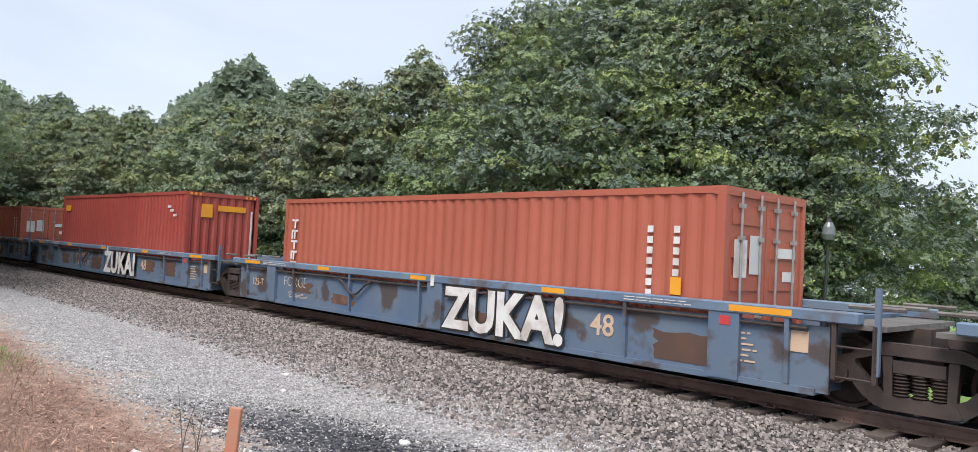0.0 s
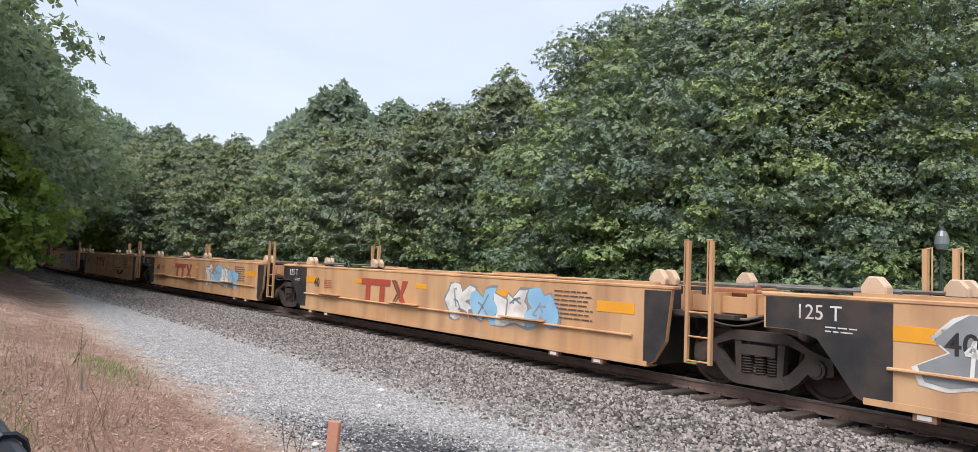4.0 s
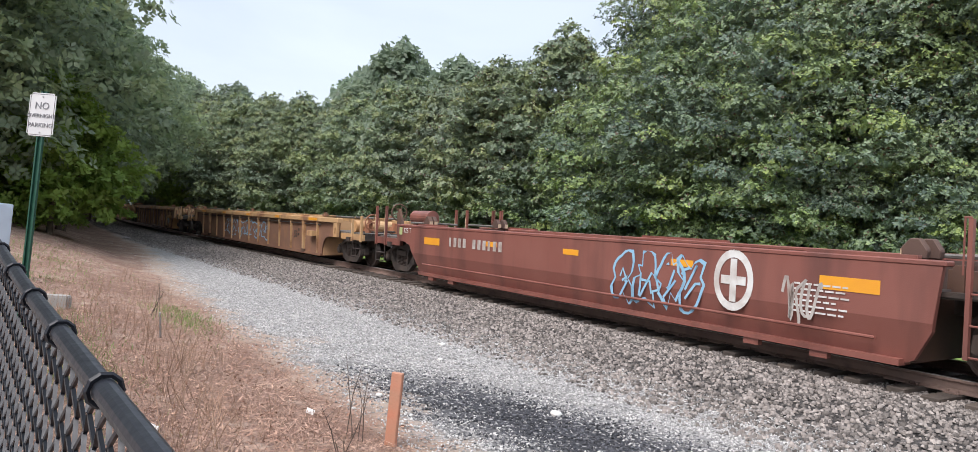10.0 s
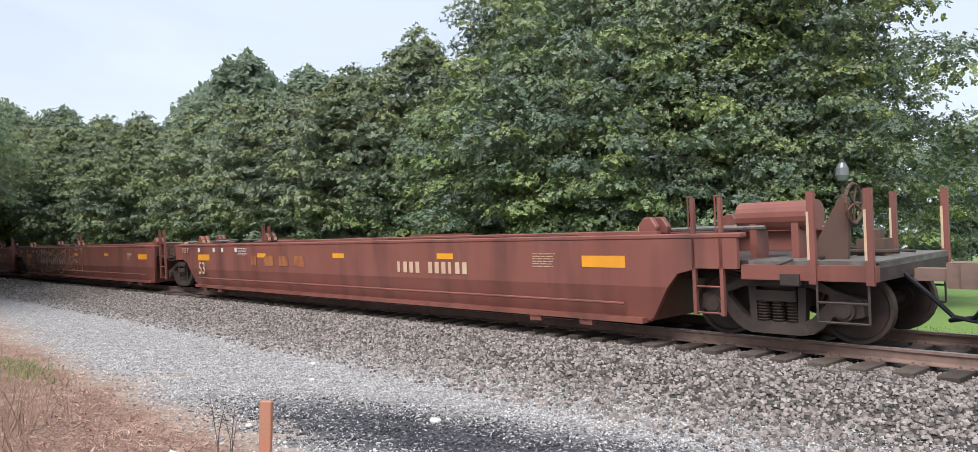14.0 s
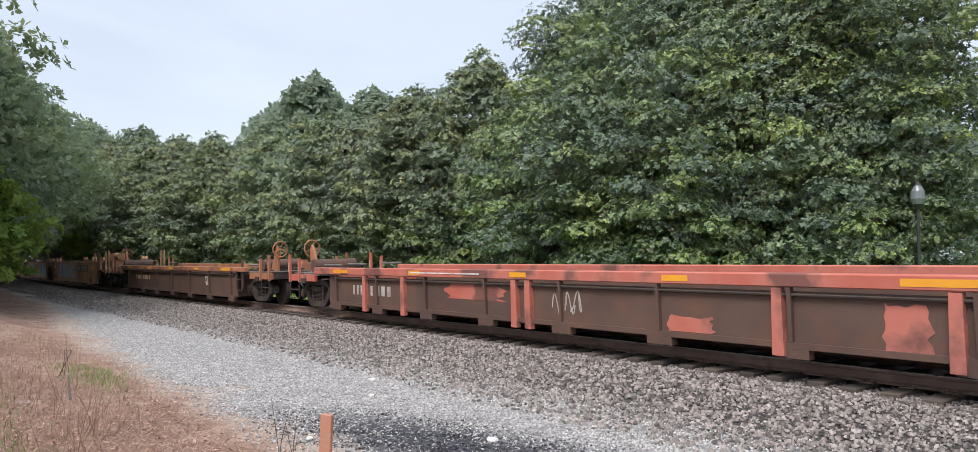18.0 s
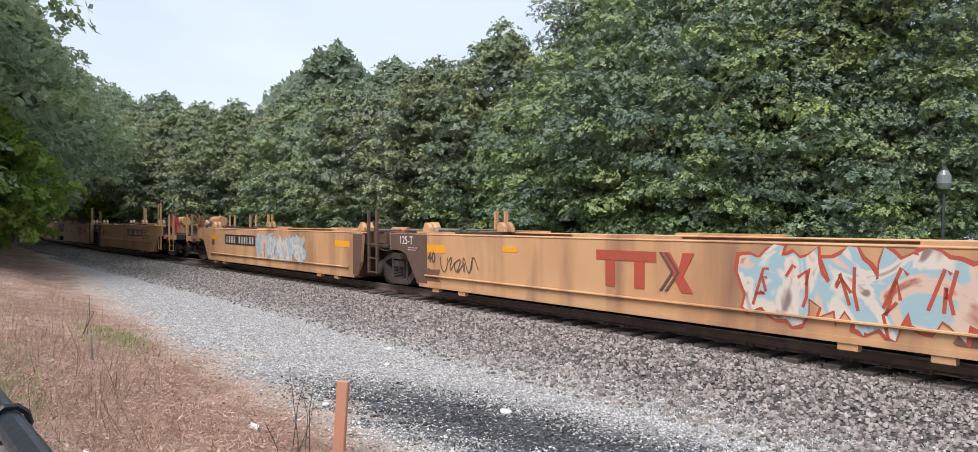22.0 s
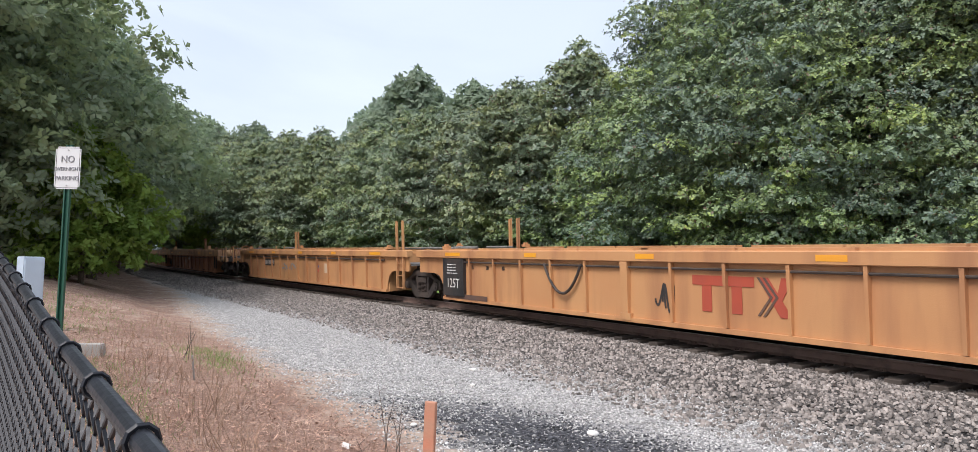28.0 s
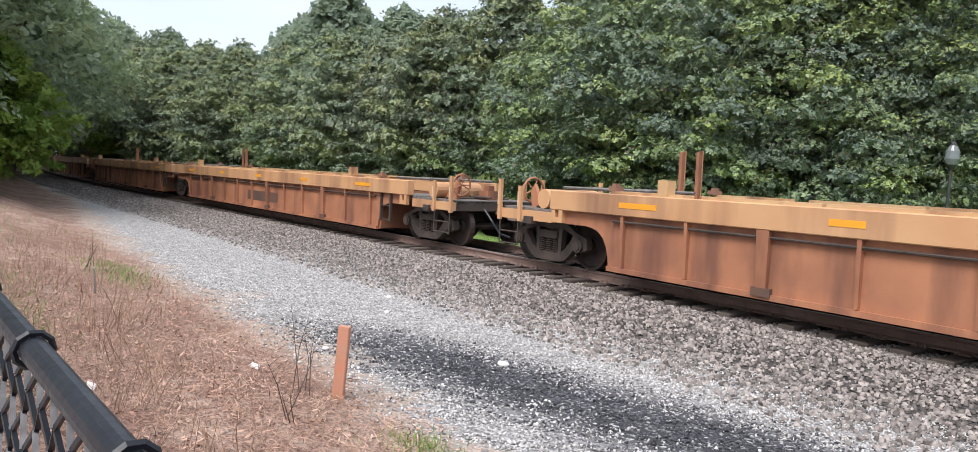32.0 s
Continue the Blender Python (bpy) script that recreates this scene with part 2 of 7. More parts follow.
    bark=mat("grey_brown_bark", (0.11, 0.085, 0.065), (0.16, 0.13, 0.10), 5.0, 0.9, bump=0.8, bscale=20, stretch=(1, 1, 0.2)),
    cabinet=mat("pale_blue_grey_cabinet_paint", (0.50, 0.58, 0.66), (0.44, 0.52, 0.6), 2.0, 0.5),
    concrete=mat("weathered_concrete", (0.38, 0.36, 0.33), (0.30, 0.285, 0.26), 1.5, 0.9, bump=0.3, bscale=45, stain=(0.2, 0.19, 0.17), amt=0.5),
    straw=mat("dry_grass_stems", (0.34, 0.23, 0.16), (0.25, 0.16, 0.11), 3.0, 0.8, islands=True, rand=0.3),
    stalk=mat("brown_dry_stalks", (0.24, 0.145, 0.095), (0.34, 0.22, 0.15), 3.0, 0.85, islands=True, rand=0.4),
    grass=mat("green_grass_blades", (0.13, 0.22, 0.045), (0.20, 0.27, 0.07), 3.0, 0.6, islands=True, rand=0.3),
    litter=mat("dry_leaf_litter", (0.31, 0.18, 0.127), (0.45, 0.30, 0.223), 3.0, 0.85, islands=True, rand=0.4),
    twig=mat("dark_dry_twigs", (0.07, 0.05, 0.04), (0.12, 0.09, 0.07), 3.0, 0.85),
    stones=mat("grey_ballast_stone", (0.155, 0.134, 0.119), (0.27, 0.239, 0.215), 9.0, 0.85, bump=0.3, islands=True, rand=0.68),
    chips=mat("pale_gravel_chips", (0.345, 0.335, 0.32), (0.46, 0.445, 0.425), 5.0, 0.9, islands=True, rand=0.5),
    oilstone=mat("oil_blackened_gravel", (0.03, 0.031, 0.036), (0.09, 0.09, 0.10), 3.0, 0.6, islands=True, rand=0.6),
    glass=mat("frosted_lamp_glass", (0.15, 0.17, 0.17), (0.12, 0.135, 0.135), 2.0, 0.25),
    iron=mat("black_cast_iron", (0.02, 0.022, 0.022), (0.03, 0.032, 0.03), 3.0, 0.5),
)


def leaf_mat(name, low, mid, high, shoot, rough=0.45, under=(0.09, 0.055, 0.03), share=0.05, through=0.25):
    """Leaves: each clump and each leaf its own tone, a few with brown undersides, a little light passing through."""
    m = bpy.data.materials.new(name)
    m.use_nodes = True
    n, l = m.node_tree.nodes, m.node_tree.links
    b = n["Principled BSDF"]
    at = n.new("ShaderNodeAttribute")
    at.attribute_name = "tone"
    cr = n.new("ShaderNodeValToRGB")
    e = cr.color_ramp.elements
    e[0].position, e[0].color = 0.0, (*low, 1)
    e[1].position, e[1].color = 1.0, (*shoot, 1)
    for p, c in ((0.4, mid), (0.8, high)):
        x = e.new(p)
        x.color = (*c, 1)
    l.new(at.outputs["Fac"], cr.inputs[0])
    g = n.new("ShaderNodeNewGeometry")
    cut = n.new("ShaderNodeMath")
    cut.operation = "LESS_THAN"
    cut.inputs[1].default_value = share
    l.new(g.outputs["Random Per Island"], cut.inputs[0])
    mx = n.new("ShaderNodeMix")
    mx.data_type = "RGBA"
    l.new(cut.outputs[0], mx.inputs["Factor"])
    l.new(cr.outputs[0], mx.inputs["A"])
    mx.inputs["B"].default_value = (*under, 1)
    oi = n.new("ShaderNodeObjectInfo")
    h = n.new("ShaderNodeHueSaturation")
    for sock, lo, hi in (("Value", 0.92, 1.12), ("Hue", 0.493, 0.508)):
        r = n.new("ShaderNodeMapRange")
        r.inputs["To Min"].default_value, r.inputs["To Max"].default_value = lo, hi
        l.new(oi.outputs["Random"], r.inputs["Value"])
        l.new(r.outputs["Result"], h.inputs[sock])
    l.new(mx.outputs["Result"], h.inputs["Color"])
    l.new(h.outputs[0], b.inputs["Base Color"])
    b.inputs["Roughness"].default_value = rough
    tr = n.new("ShaderNodeBsdfTranslucent")
    l.new(h.outputs[0], tr.inputs[0])
    ms = n.new("ShaderNodeMixShader")
    ms.inputs[0].default_value = through
    l.new(b.outputs[0], ms.inputs[1])
    l.new(tr.outputs[0], ms.inputs[2])
    l.new(ms.outputs[0], n["Material Output"].inputs[0])
    return m


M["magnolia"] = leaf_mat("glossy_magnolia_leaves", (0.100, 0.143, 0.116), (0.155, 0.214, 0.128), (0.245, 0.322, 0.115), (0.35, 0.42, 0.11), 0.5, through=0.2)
# for the farther magnolias: paler tones, closer together than the near ones
M["magnolia_far"] = leaf_mat("paler_magnolia_leaves", (0.160, 0.210, 0.155), (0.208, 0.266, 0.165), (0.28, 0.33, 0.155), (0.36, 0.37, 0.15), 0.5, share=0.06, through=0.28)
M["hardwood"] = leaf_mat("green_hardwood_leaves", (0.24, 0.305, 0.21), (0.28, 0.35, 0.21), (0.33, 0.40, 0.205), (0.37, 0.43, 0.20), 0.5, under=(0.15, 0.19, 0.11), through=0.5)
M["lime"] = leaf_mat("yellow_green_leaves", (0.15, 0.24, 0.045), (0.20, 0.30, 0.05), (0.26, 0.35, 0.07), (0.3, 0.36, 0.08), 0.6, under=(0.1, 0.14, 0.03), through=0.45)
# air haze over the far trees is put into these pale leaf tones
M["hazy"] = leaf_mat("haze_tinted_distant_leaves", (0.20, 0.26, 0.19), (0.23, 0.29, 0.20), (0.25, 0.31, 0.20), (0.27, 0.33, 0.20), 0.7, under=(0.19, 0.22, 0.16), through=0.5)




def mural(name, colours, scale=1.0):
    """Overlapping sprayed fields of several paints with soft and hard borders."""
    m = bpy.data.materials.new(name)
    m.use_nodes = True
    n, l = m.node_tree.nodes, m.node_tree.links
    b = n["Principled BSDF"]
    tc = n.new("ShaderNodeTexCoord")
    t = n.new("ShaderNodeTexNoise")
    t.inputs["Scale"].default_value, t.inputs["Detail"].default_value, t.inputs["Distortion"].default_value = scale, 3.0, 1.6
    l.new(tc.outputs["Object"], t.inputs["Vector"])
    cr = n.new("ShaderNodeValToRGB")
    e = cr.color_ramp.elements
    lo, hi = 0.33, 0.67
    e[0].position, e[0].color = lo, (*colours[0], 1)
    e[1].position, e[1].color = hi, (*colours[-1], 1)
    k = len(colours)
    for i in range(1, k - 1):
        for d in (-0.3, 0.3):
            x = e.new(lo + (hi - lo) * (i + d) / (k - 1))
            x.color = (*colours[i], 1)
    l.new(t.outputs["Fac"], cr.inputs[0])
    l.new(cr.outputs[0], b.inputs["Base Color"])
    b.inputs["Roughness"].default_value = 0.6
    return m


M["mural_blue"] = mural("blue_and_white_sprayed_fields", [(0.06, 0.17, 0.36), (0.62, 0.66, 0.66), (0.14, 0.32, 0.50), (0.45, 0.60, 0.68), (0.10, 0.28, 0.30), (0.60, 0.42, 0.30), (0.25, 0.45, 0.60)])
M["mural_grey"] = mural("grey_and_white_sprayed_fields", [(0.12, 0.13, 0.13), (0.50, 0.50, 0.48), (0.24, 0.26, 0.27), (0.60, 0.60, 0.58), (0.18, 0.30, 0.30)])
M["mural_cream"] = mural("cream_and_red_sprayed_fields", [(0.35, 0.12, 0.09), (0.58, 0.42, 0.32), (0.30, 0.42, 0.45), (0.60, 0.52, 0.44), (0.22, 0.16, 0.14)])

# ---- small builders ----


def block(bm, x0, x1, y0, y1, z0, z1):
    v = [bm.verts.new(p) for p in ((x0, y0, z0), (x1, y0, z0), (x1, y1, z0), (x0, y1, z0), (x0, y0, z1), (x1, y0, z1), (x1, y1, z1), (x0, y1, z1))]
    for f in ((3, 2, 1, 0), (4, 5, 6, 7), (0, 1, 5, 4), (1, 2, 6, 5), (2, 3, 7, 6), (3, 0, 4, 7)):
        bm.faces.new([v[i] for i in f])
    return v


def slab(bm, outline, y0, y1):
    """A plate whose outline (x, z) is drawn out from y0 to y1."""
    a = [bm.verts.new((x, y0, z)) for x, z in outline]
    b = [bm.verts.new((x, y1, z)) for x, z in outline]
    bm.faces.new(a)
    bm.faces.new(b[::-1])
    n = len(a)
    for i in range(n):
        bm.faces.new((a[i], b[i], b[(i + 1) % n], a[(i + 1) % n]))


def rod(bm, p, q, r, seg=8, r2=None):
    """A round bar from p to q."""
    p, q = Vector(p), Vector(q)
    w = (q - p).normalized()
    u = w.orthogonal().normalized()
    v = w.cross(u)
    rings = []
    for c, rr in ((p, r), (q, r if r2 is None else r2)):
        rings.append([bm.verts.new(c + (u * math.cos(a) + v * math.sin(a)) * rr) for a in (2 * math.pi * i / seg for i in range(seg))])
    for i in range(seg):
        bm.faces.new((rings[0][i], rings[0][(i + 1) % seg], rings[1][(i + 1) % seg], rings[1][i]))
    bm.faces.new(rings[0][::-1])
    bm.faces.new(rings[1])


def turned(bm, axis_y, rows, centre, seg=24):
    """A turned body about the y axis: rows of (y, radius)."""
    cx, cz = centre
    rings = []
    for y, r in rows:
        rings.append([bm.verts.new((cx + r * math.cos(2 * math.pi * i / seg), axis_y + y, cz + r * math.sin(2 * math.pi * i / seg))) for i in range(seg)])
    for a, b in zip(rings, rings[1:]):
        for i in range(seg):
            bm.faces.new((a[i], b[i], b[(i + 1) % seg], a[(i + 1) % seg]))
    bm.faces.new(rings[0])
    bm.faces.new(rings[-1][::-1])


def finish(name, bm, material):
    bmesh.ops.recalc_face_normals(bm, faces=bm.faces)
    me = bpy.data.meshes.new(name)
    bm.to_mesh(me)
    bm.free()
    me.materials.append(material)
    return me


def part(name, bm, material, parent=None, label=""):
    ob = new(name, finish(name, bm, material) if isinstance(bm, bmesh.types.BMesh) else bm)
    ob.parent = parent
    return tagged(ob, label)


def boxed(name, dims, material, parent=None, label=""):
    bm = bmesh.new()
    block(bm, *dims)
    return part(name, bm, material, parent, label)


LETTERS = {}


def lettering(body, size, thick=0.0):
    """A mesh of the words in the built-in font, lying in the x-z plane and facing -y, centred."""
    key = (body, size, thick)
    if key not in LETTERS:
        c = bpy.data.curves.new("lettering", "FONT")
        c.body, c.size, c.extrude, c.align_x, c.align_y, c.offset = body, size, 0.002, "CENTER", "CENTER", thick
        c.resolution_u = 3
        o = bpy.data.objects.new("lettering", c)
        me = bpy.data.meshes.new_from_object(o)
        bpy.data.objects.remove(o)
        me.transform(Matrix.Rotation(radians(90), 4, "X"))
        me.materials.clear()
        LETTERS[key] = me
    return LETTERS[key]


def written(name, body, size, material, x, y, z, parent, label="", thick=0.0, lean=0.0):
    me = lettering(body, size, thick).copy()
    if lean:
        me.transform(Matrix.Rotation(radians(lean), 4, "Y"))
    me.transform(Matrix.Translation((x, y, z)))
    me.materials.append(material)
    if name != "graffiti":
        return part(name, me, material, parent, label)
    # large sprayed letters: one piece each
    whole = bmesh.new()
    whole.from_mesh(me)
    left = set(whole.verts)
    while left:
        todo = [left.pop()]
        piece = set(todo)
        while todo:
            for e in todo.pop().link_edges:
                for v in e.verts:
                    if v in left:
                        left.discard(v)
                        piece.add(v)
                        todo.append(v)
        bm = bmesh.new()
        made = {v: bm.verts.new(v.co) for v in sorted(piece, key=lambda v: v.index)}
        for f in whole.faces:
            if f.verts[0] in piece:
                bm.faces.new([made[v] for v in f.verts])
        part(name, bm, material, parent, label)
    whole.free()

# ---- the line of the track: plan of its centre, heights from the rail head ----
KNOT_X = [-380, -300, -230, -170, -130, -100, -80, -65, -50, -40, -30, -20, -10, 0, 10, 20, 40, 60, 90]
KNOT_Y = [24.0, 19.5, 15.6, 12.2, 10.0, 8.6, 8.1, 8.1, 8.5, 9.0, 9.6, 10.18, 10.50, 10.56, 10.2, 9.4, 6.8, 3.1, -4.4]
CANT, RISE = 0.06, 0.05


def bent(kx, ky):
    """A natural cubic through the knots, straight beyond them."""
    x, y = np.array(kx, float), np.array(ky, float)
    n, h = len(x), np.diff(np.array(kx, float))
    a, r = np.zeros((n, n)), np.zeros(n)
    a[0, 0] = a[-1, -1] = 1
    for i in range(1, n - 1):
        a[i, i - 1], a[i, i], a[i, i + 1] = h[i - 1], 2 * (h[i - 1] + h[i]), h[i]
        r[i] = 6 * ((y[i + 1] - y[i]) / h[i] - (y[i] - y[i - 1]) / h[i - 1])
    m = np.linalg.solve(a, r)

    def at(q):
        q = np.asarray(q, float)
        c = np.clip(q, x[0], x[-1])
        i = np.clip(np.searchsorted(x, c) - 1, 0, n - 2)
        u, v = (x[i + 1] - c) / h[i], (c - x[i]) / h[i]
        val = u * y[i] + v * y[i + 1] + ((u**3 - u) * m[i] + (v**3 - v) * m[i + 1]) * h[i] ** 2 / 6
        s0, s1 = (y[1] - y[0]) / h[0] - m[1] * h[0] / 6, (y[-1] - y[-2]) / h[-1] + m[-2] * h[-1] / 6
        return val + np.minimum(q - x[0], 0) * s0 + np.maximum(q - x[-1], 0) * s1

    return at


line_y = bent(KNOT_X, KNOT_Y)
LX = np.arange(-1000, 1000.1, 0.5)
LY = line_y(LX)
LS = np.concatenate([[0], np.cumsum(np.hypot(np.diff(LX), np.diff(LY)))])
LS -= np.interp(0, LX, LS)
LSLOPE = np.gradient(LY, LX)


def on_line(s, off=0.0):
    """The point of the track's centre at s metres, off metres to its far side."""
    x = float(np.interp(s, LS, LX))
    y, k = float(line_y(x)), float(np.interp(x, LX, LSLOPE))
    d = math.hypot(1, k)
    return Vector((x - k / d * off, y + off / d)), math.atan(k)


def ground_z(x, y):
    """Height of the ground: ballast bed, gravel lane, dirt verge with a bank, lawn behind the track."""
    l = line_y(x) - y
    z = np.interp(l, [-60, -9, -3.6, -2.3, -1.7, 0.7, 1.42, 1.65, 2.3, 4.3, 6.5], [0.2, -0.25, -0.42, -0.34, -0.14, -0.242, -0.275, -0.265, -0.305, -0.52, -0.5])
    verge = np.clip((2.9 - y) / 2.2, 0, 1) * np.clip((60 - x) / 20, 0, 1)
    z = z + verge * (0.10 + 0.05 * np.sin(x * 1.7) * np.sin(y * 2.3 + 1))
    bank = np.clip((-7 - x) / 16, 0, 1) * np.clip((2.2 - y) / 4.0, 0, 1)
    z = z + bank * 0.75 + np.clip((-20 - x) / 30, 0, 1) * np.clip((0.5 - y) / 14, 0, 1) * 1.8
    return z


def zone_mat():
    """Gravel lane, dirt verge and lawn on one sheet, their borders broken up by noise."""
    m = bpy.data.materials.new("gravel_dirt_and_lawn")
    m.use_nodes = True
    n, l = m.node_tree.nodes, m.node_tree.links
    b = n["Principled BSDF"]
    tc = n.new("ShaderNodeTexCoord")
    at = n.new("ShaderNodeAttribute")
    at.attribute_name = "zone"
    sep = n.new("ShaderNodeSeparateXYZ")
    l.new(at.outputs["Vector"], sep.inputs[0])

    def tex(kind, s, **kw):
        t = n.new(kind)
        t.inputs["Scale"].default_value = s
        for k, v in kw.items():
            t.inputs[k].default_value = v
        l.new(tc.outputs["Object"], t.inputs["Vector"])
        return t

    def math_node(op, a, c):
        x = n.new("ShaderNodeMath")
        x.operation = op
        for i, v in ((0, a), (1, c)):
            if isinstance(v, (int, float)):
                x.inputs[i].default_value = v
            else:
                l.new(v, x.inputs[i])
        return x.outputs[0]

    def mixc(f, a, c):
        x = n.new("ShaderNodeMix")
        x.data_type = "RGBA"
        for sock, v in (("Factor", f), ("A", a), ("B", c)):
            if isinstance(v, tuple):
                x.inputs[sock].default_value = (*v, 1)
            else:
                l.new(v, x.inputs[sock])
        return x.outputs["Result"]

    def ramp(v, a, c):
        r = n.new("ShaderNodeMapRange")
        r.inputs["From Min"].default_value, r.inputs["From Max"].default_value = a, c
        l.new(v, r.inputs["Value"])
        return r.outputs["Result"]

    big = tex("ShaderNodeTexNoise", 0.9, Detail=6.0).outputs["Fac"]
    mid = tex("ShaderNodeTexNoise", 4.5, Detail=5.0).outputs["Fac"]
    fine = tex("ShaderNodeTexNoise", 38.0, Detail=4.0).outputs["Fac"]
    pebble = tex("ShaderNodeTexVoronoi", 34.0)
    chip = tex("ShaderNodeTexVoronoi", 62.0)
    tone = n.new("ShaderNodeSeparateColor")
    l.new(pebble.outputs["Color"], tone.inputs[0])
    tone2 = n.new("ShaderNodeSeparateColor")
    l.new(chip.outputs["Color"], tone2.inputs[0])
    gravel = mixc(tone.outputs[0], (0.115, 0.112, 0.108), (0.52, 0.505, 0.485))
    gravel = mixc(math_node("MULTIPLY", ramp(mid, 0.4, 0.8), 0.6), gravel, (0.29, 0.28, 0.265))
    gravel = mixc(ramp(pebble.outputs["Distance"], 0.02, 0.0), gravel, (0.10, 0.095, 0.09))
    oil = math_node("MULTIPLY", sep.outputs["Z"], ramp(math_node("ADD", big, math_node("MULTIPLY", mid, 0.6)), 0.3, 0.6))
    gravel = mixc(math_node("MULTIPLY", oil, ramp(tone.outputs[1], 0.95, 0.75)), gravel, (0.035, 0.036, 0.042))
    dirt = mixc(ramp(mid, 0.35, 0.65), (0.30, 0.18, 0.132), (0.42, 0.30, 0.235))
    dirt = mixc(ramp(fine, 0.4, 0.62), dirt, (0.21, 0.12, 0.09))
    dirt = mixc(math_node("MULTIPLY", ramp(tone2.outputs[0], 0.82, 0.9), 0.8), dirt, (0.42, 0.31, 0.22))
    dirt = mixc(math_node("MULTIPLY", ramp(tex("ShaderNodeTexNoise", 1.7, Detail=7.0).outputs["Fac"], 0.5, 0.66), 0.75), dirt, (0.19, 0.105, 0.08))
    dirt = mixc(math_node("MULTIPLY", ramp(tex("ShaderNodeTexNoise", 2.6, Detail=6.0).outputs["Fac"], 0.55, 0.68), 0.6), dirt, (0.50, 0.40, 0.32))
    dirt = mixc(math_node("MULTIPLY", ramp(tex("ShaderNodeTexNoise", 0.55, Detail=5.0).outputs["Fac"], 0.48, 0.62), 0.55), dirt, (0.20, 0.115, 0.082))
    lawn = mixc(fine, (0.10, 0.19, 0.035), (0.20, 0.31, 0.07))
    # bed kept near black: shade in the gaps between ballast stones, as colour
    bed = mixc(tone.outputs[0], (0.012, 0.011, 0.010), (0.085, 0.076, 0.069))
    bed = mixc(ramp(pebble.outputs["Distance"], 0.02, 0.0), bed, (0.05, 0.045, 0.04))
    w = math_node("ADD", math_node("MULTIPLY", math_node("SUBTRACT", big, 0.5), 2.6), math_node("MULTIPLY", math_node("SUBTRACT", mid, 0.5), 1.2))
    edge = math_node("ADD", sep.outputs["X"], w)
    rim = math_node("MULTIPLY", ramp(edge, -0.5, 0.05), ramp(edge, 0.75, 0.2))
    col = mixc(ramp(edge, -0.45, 0.45), gravel, dirt)
    col = mixc(math_node("MULTIPLY", rim, math_node("MULTIPLY", ramp(mid, 0.3, 0.55), 0.6)), col, (0.45, 0.36, 0.275))
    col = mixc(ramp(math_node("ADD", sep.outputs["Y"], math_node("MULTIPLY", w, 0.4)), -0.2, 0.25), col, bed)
    lawnness = math_node("MULTIPLY", ramp(sep.outputs["Y"], 1.45, 1.6), 1.0)
    col = mixc(lawnness, col, lawn)
    l.new(col, b.inputs["Base Color"])
    b.inputs["Roughness"].default_value = 0.9
    bp = n.new("ShaderNodeBump")
    bp.inputs["Strength"].default_value, bp.inputs["Distance"].default_value = 0.7, 0.03
    l.new(math_node("ADD", pebble.outputs["Distance"], math_node("MULTIPLY", fine, 0.3)), bp.inputs["Height"])
    l.new(bp.outputs[0], b.inputs["Normal"])
    return m


def build_ground():
    xs = np.unique(np.concatenate([np.linspace(-2500, -160, 25), np.arange(-160, -40, 1.5), np.arange(-40, 4, 0.3), np.arange(4, 60, 2.0), np.linspace(60, 2500, 25)]))
    ys = np.unique(np.concatenate([np.linspace(-2500, -40, 18), np.arange(-40, -2, 1.5), np.arange(-2, 16, 0.25), np.arange(16, 60, 2.0), np.linspace(60, 2500, 25)]))
    gx, gy = np.meshgrid(xs, ys, indexing="ij")
    gz = ground_z(gx, gy)
    gz = np.where(np.abs(gx) + np.abs(gy) < 200, gz + 0.012 * np.sin(gx * 9.1) * np.sin(gy * 7.7), gz)
    nx, ny = gx.shape
    v = np.stack([gx, gy, gz], -1).reshape(-1, 3)
    i = np.arange((nx - 1) * (ny - 1))
    a = (i // (ny - 1)) * ny + i % (ny - 1)
    f = np.stack([a, a + ny, a + ny + 1, a + 1], 1)
    me = bpy.data.meshes.new("ground")
    me.from_pydata(v.tolist(), [], f.tolist())
    # dirt (x), ballast then lawn (y), dark oily patch (z)
    l = line_y(v[:, 0]) - v[:, 1]
    dirt = np.clip((2.75 + 1.3 * np.clip((-v[:, 0] - 16) / 22, 0, 1) - v[:, 1]) / 0.8, -3, 3)
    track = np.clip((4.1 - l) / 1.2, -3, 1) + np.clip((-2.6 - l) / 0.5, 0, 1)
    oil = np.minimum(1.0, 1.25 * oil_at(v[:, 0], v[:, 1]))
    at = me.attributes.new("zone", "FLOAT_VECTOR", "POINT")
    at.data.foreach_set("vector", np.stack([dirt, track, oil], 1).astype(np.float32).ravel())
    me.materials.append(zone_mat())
    me.shade_smooth()
    return tagged(new("ground", me), "gravel lane, brown dirt verge and green lawn", "ground", kind="structure")


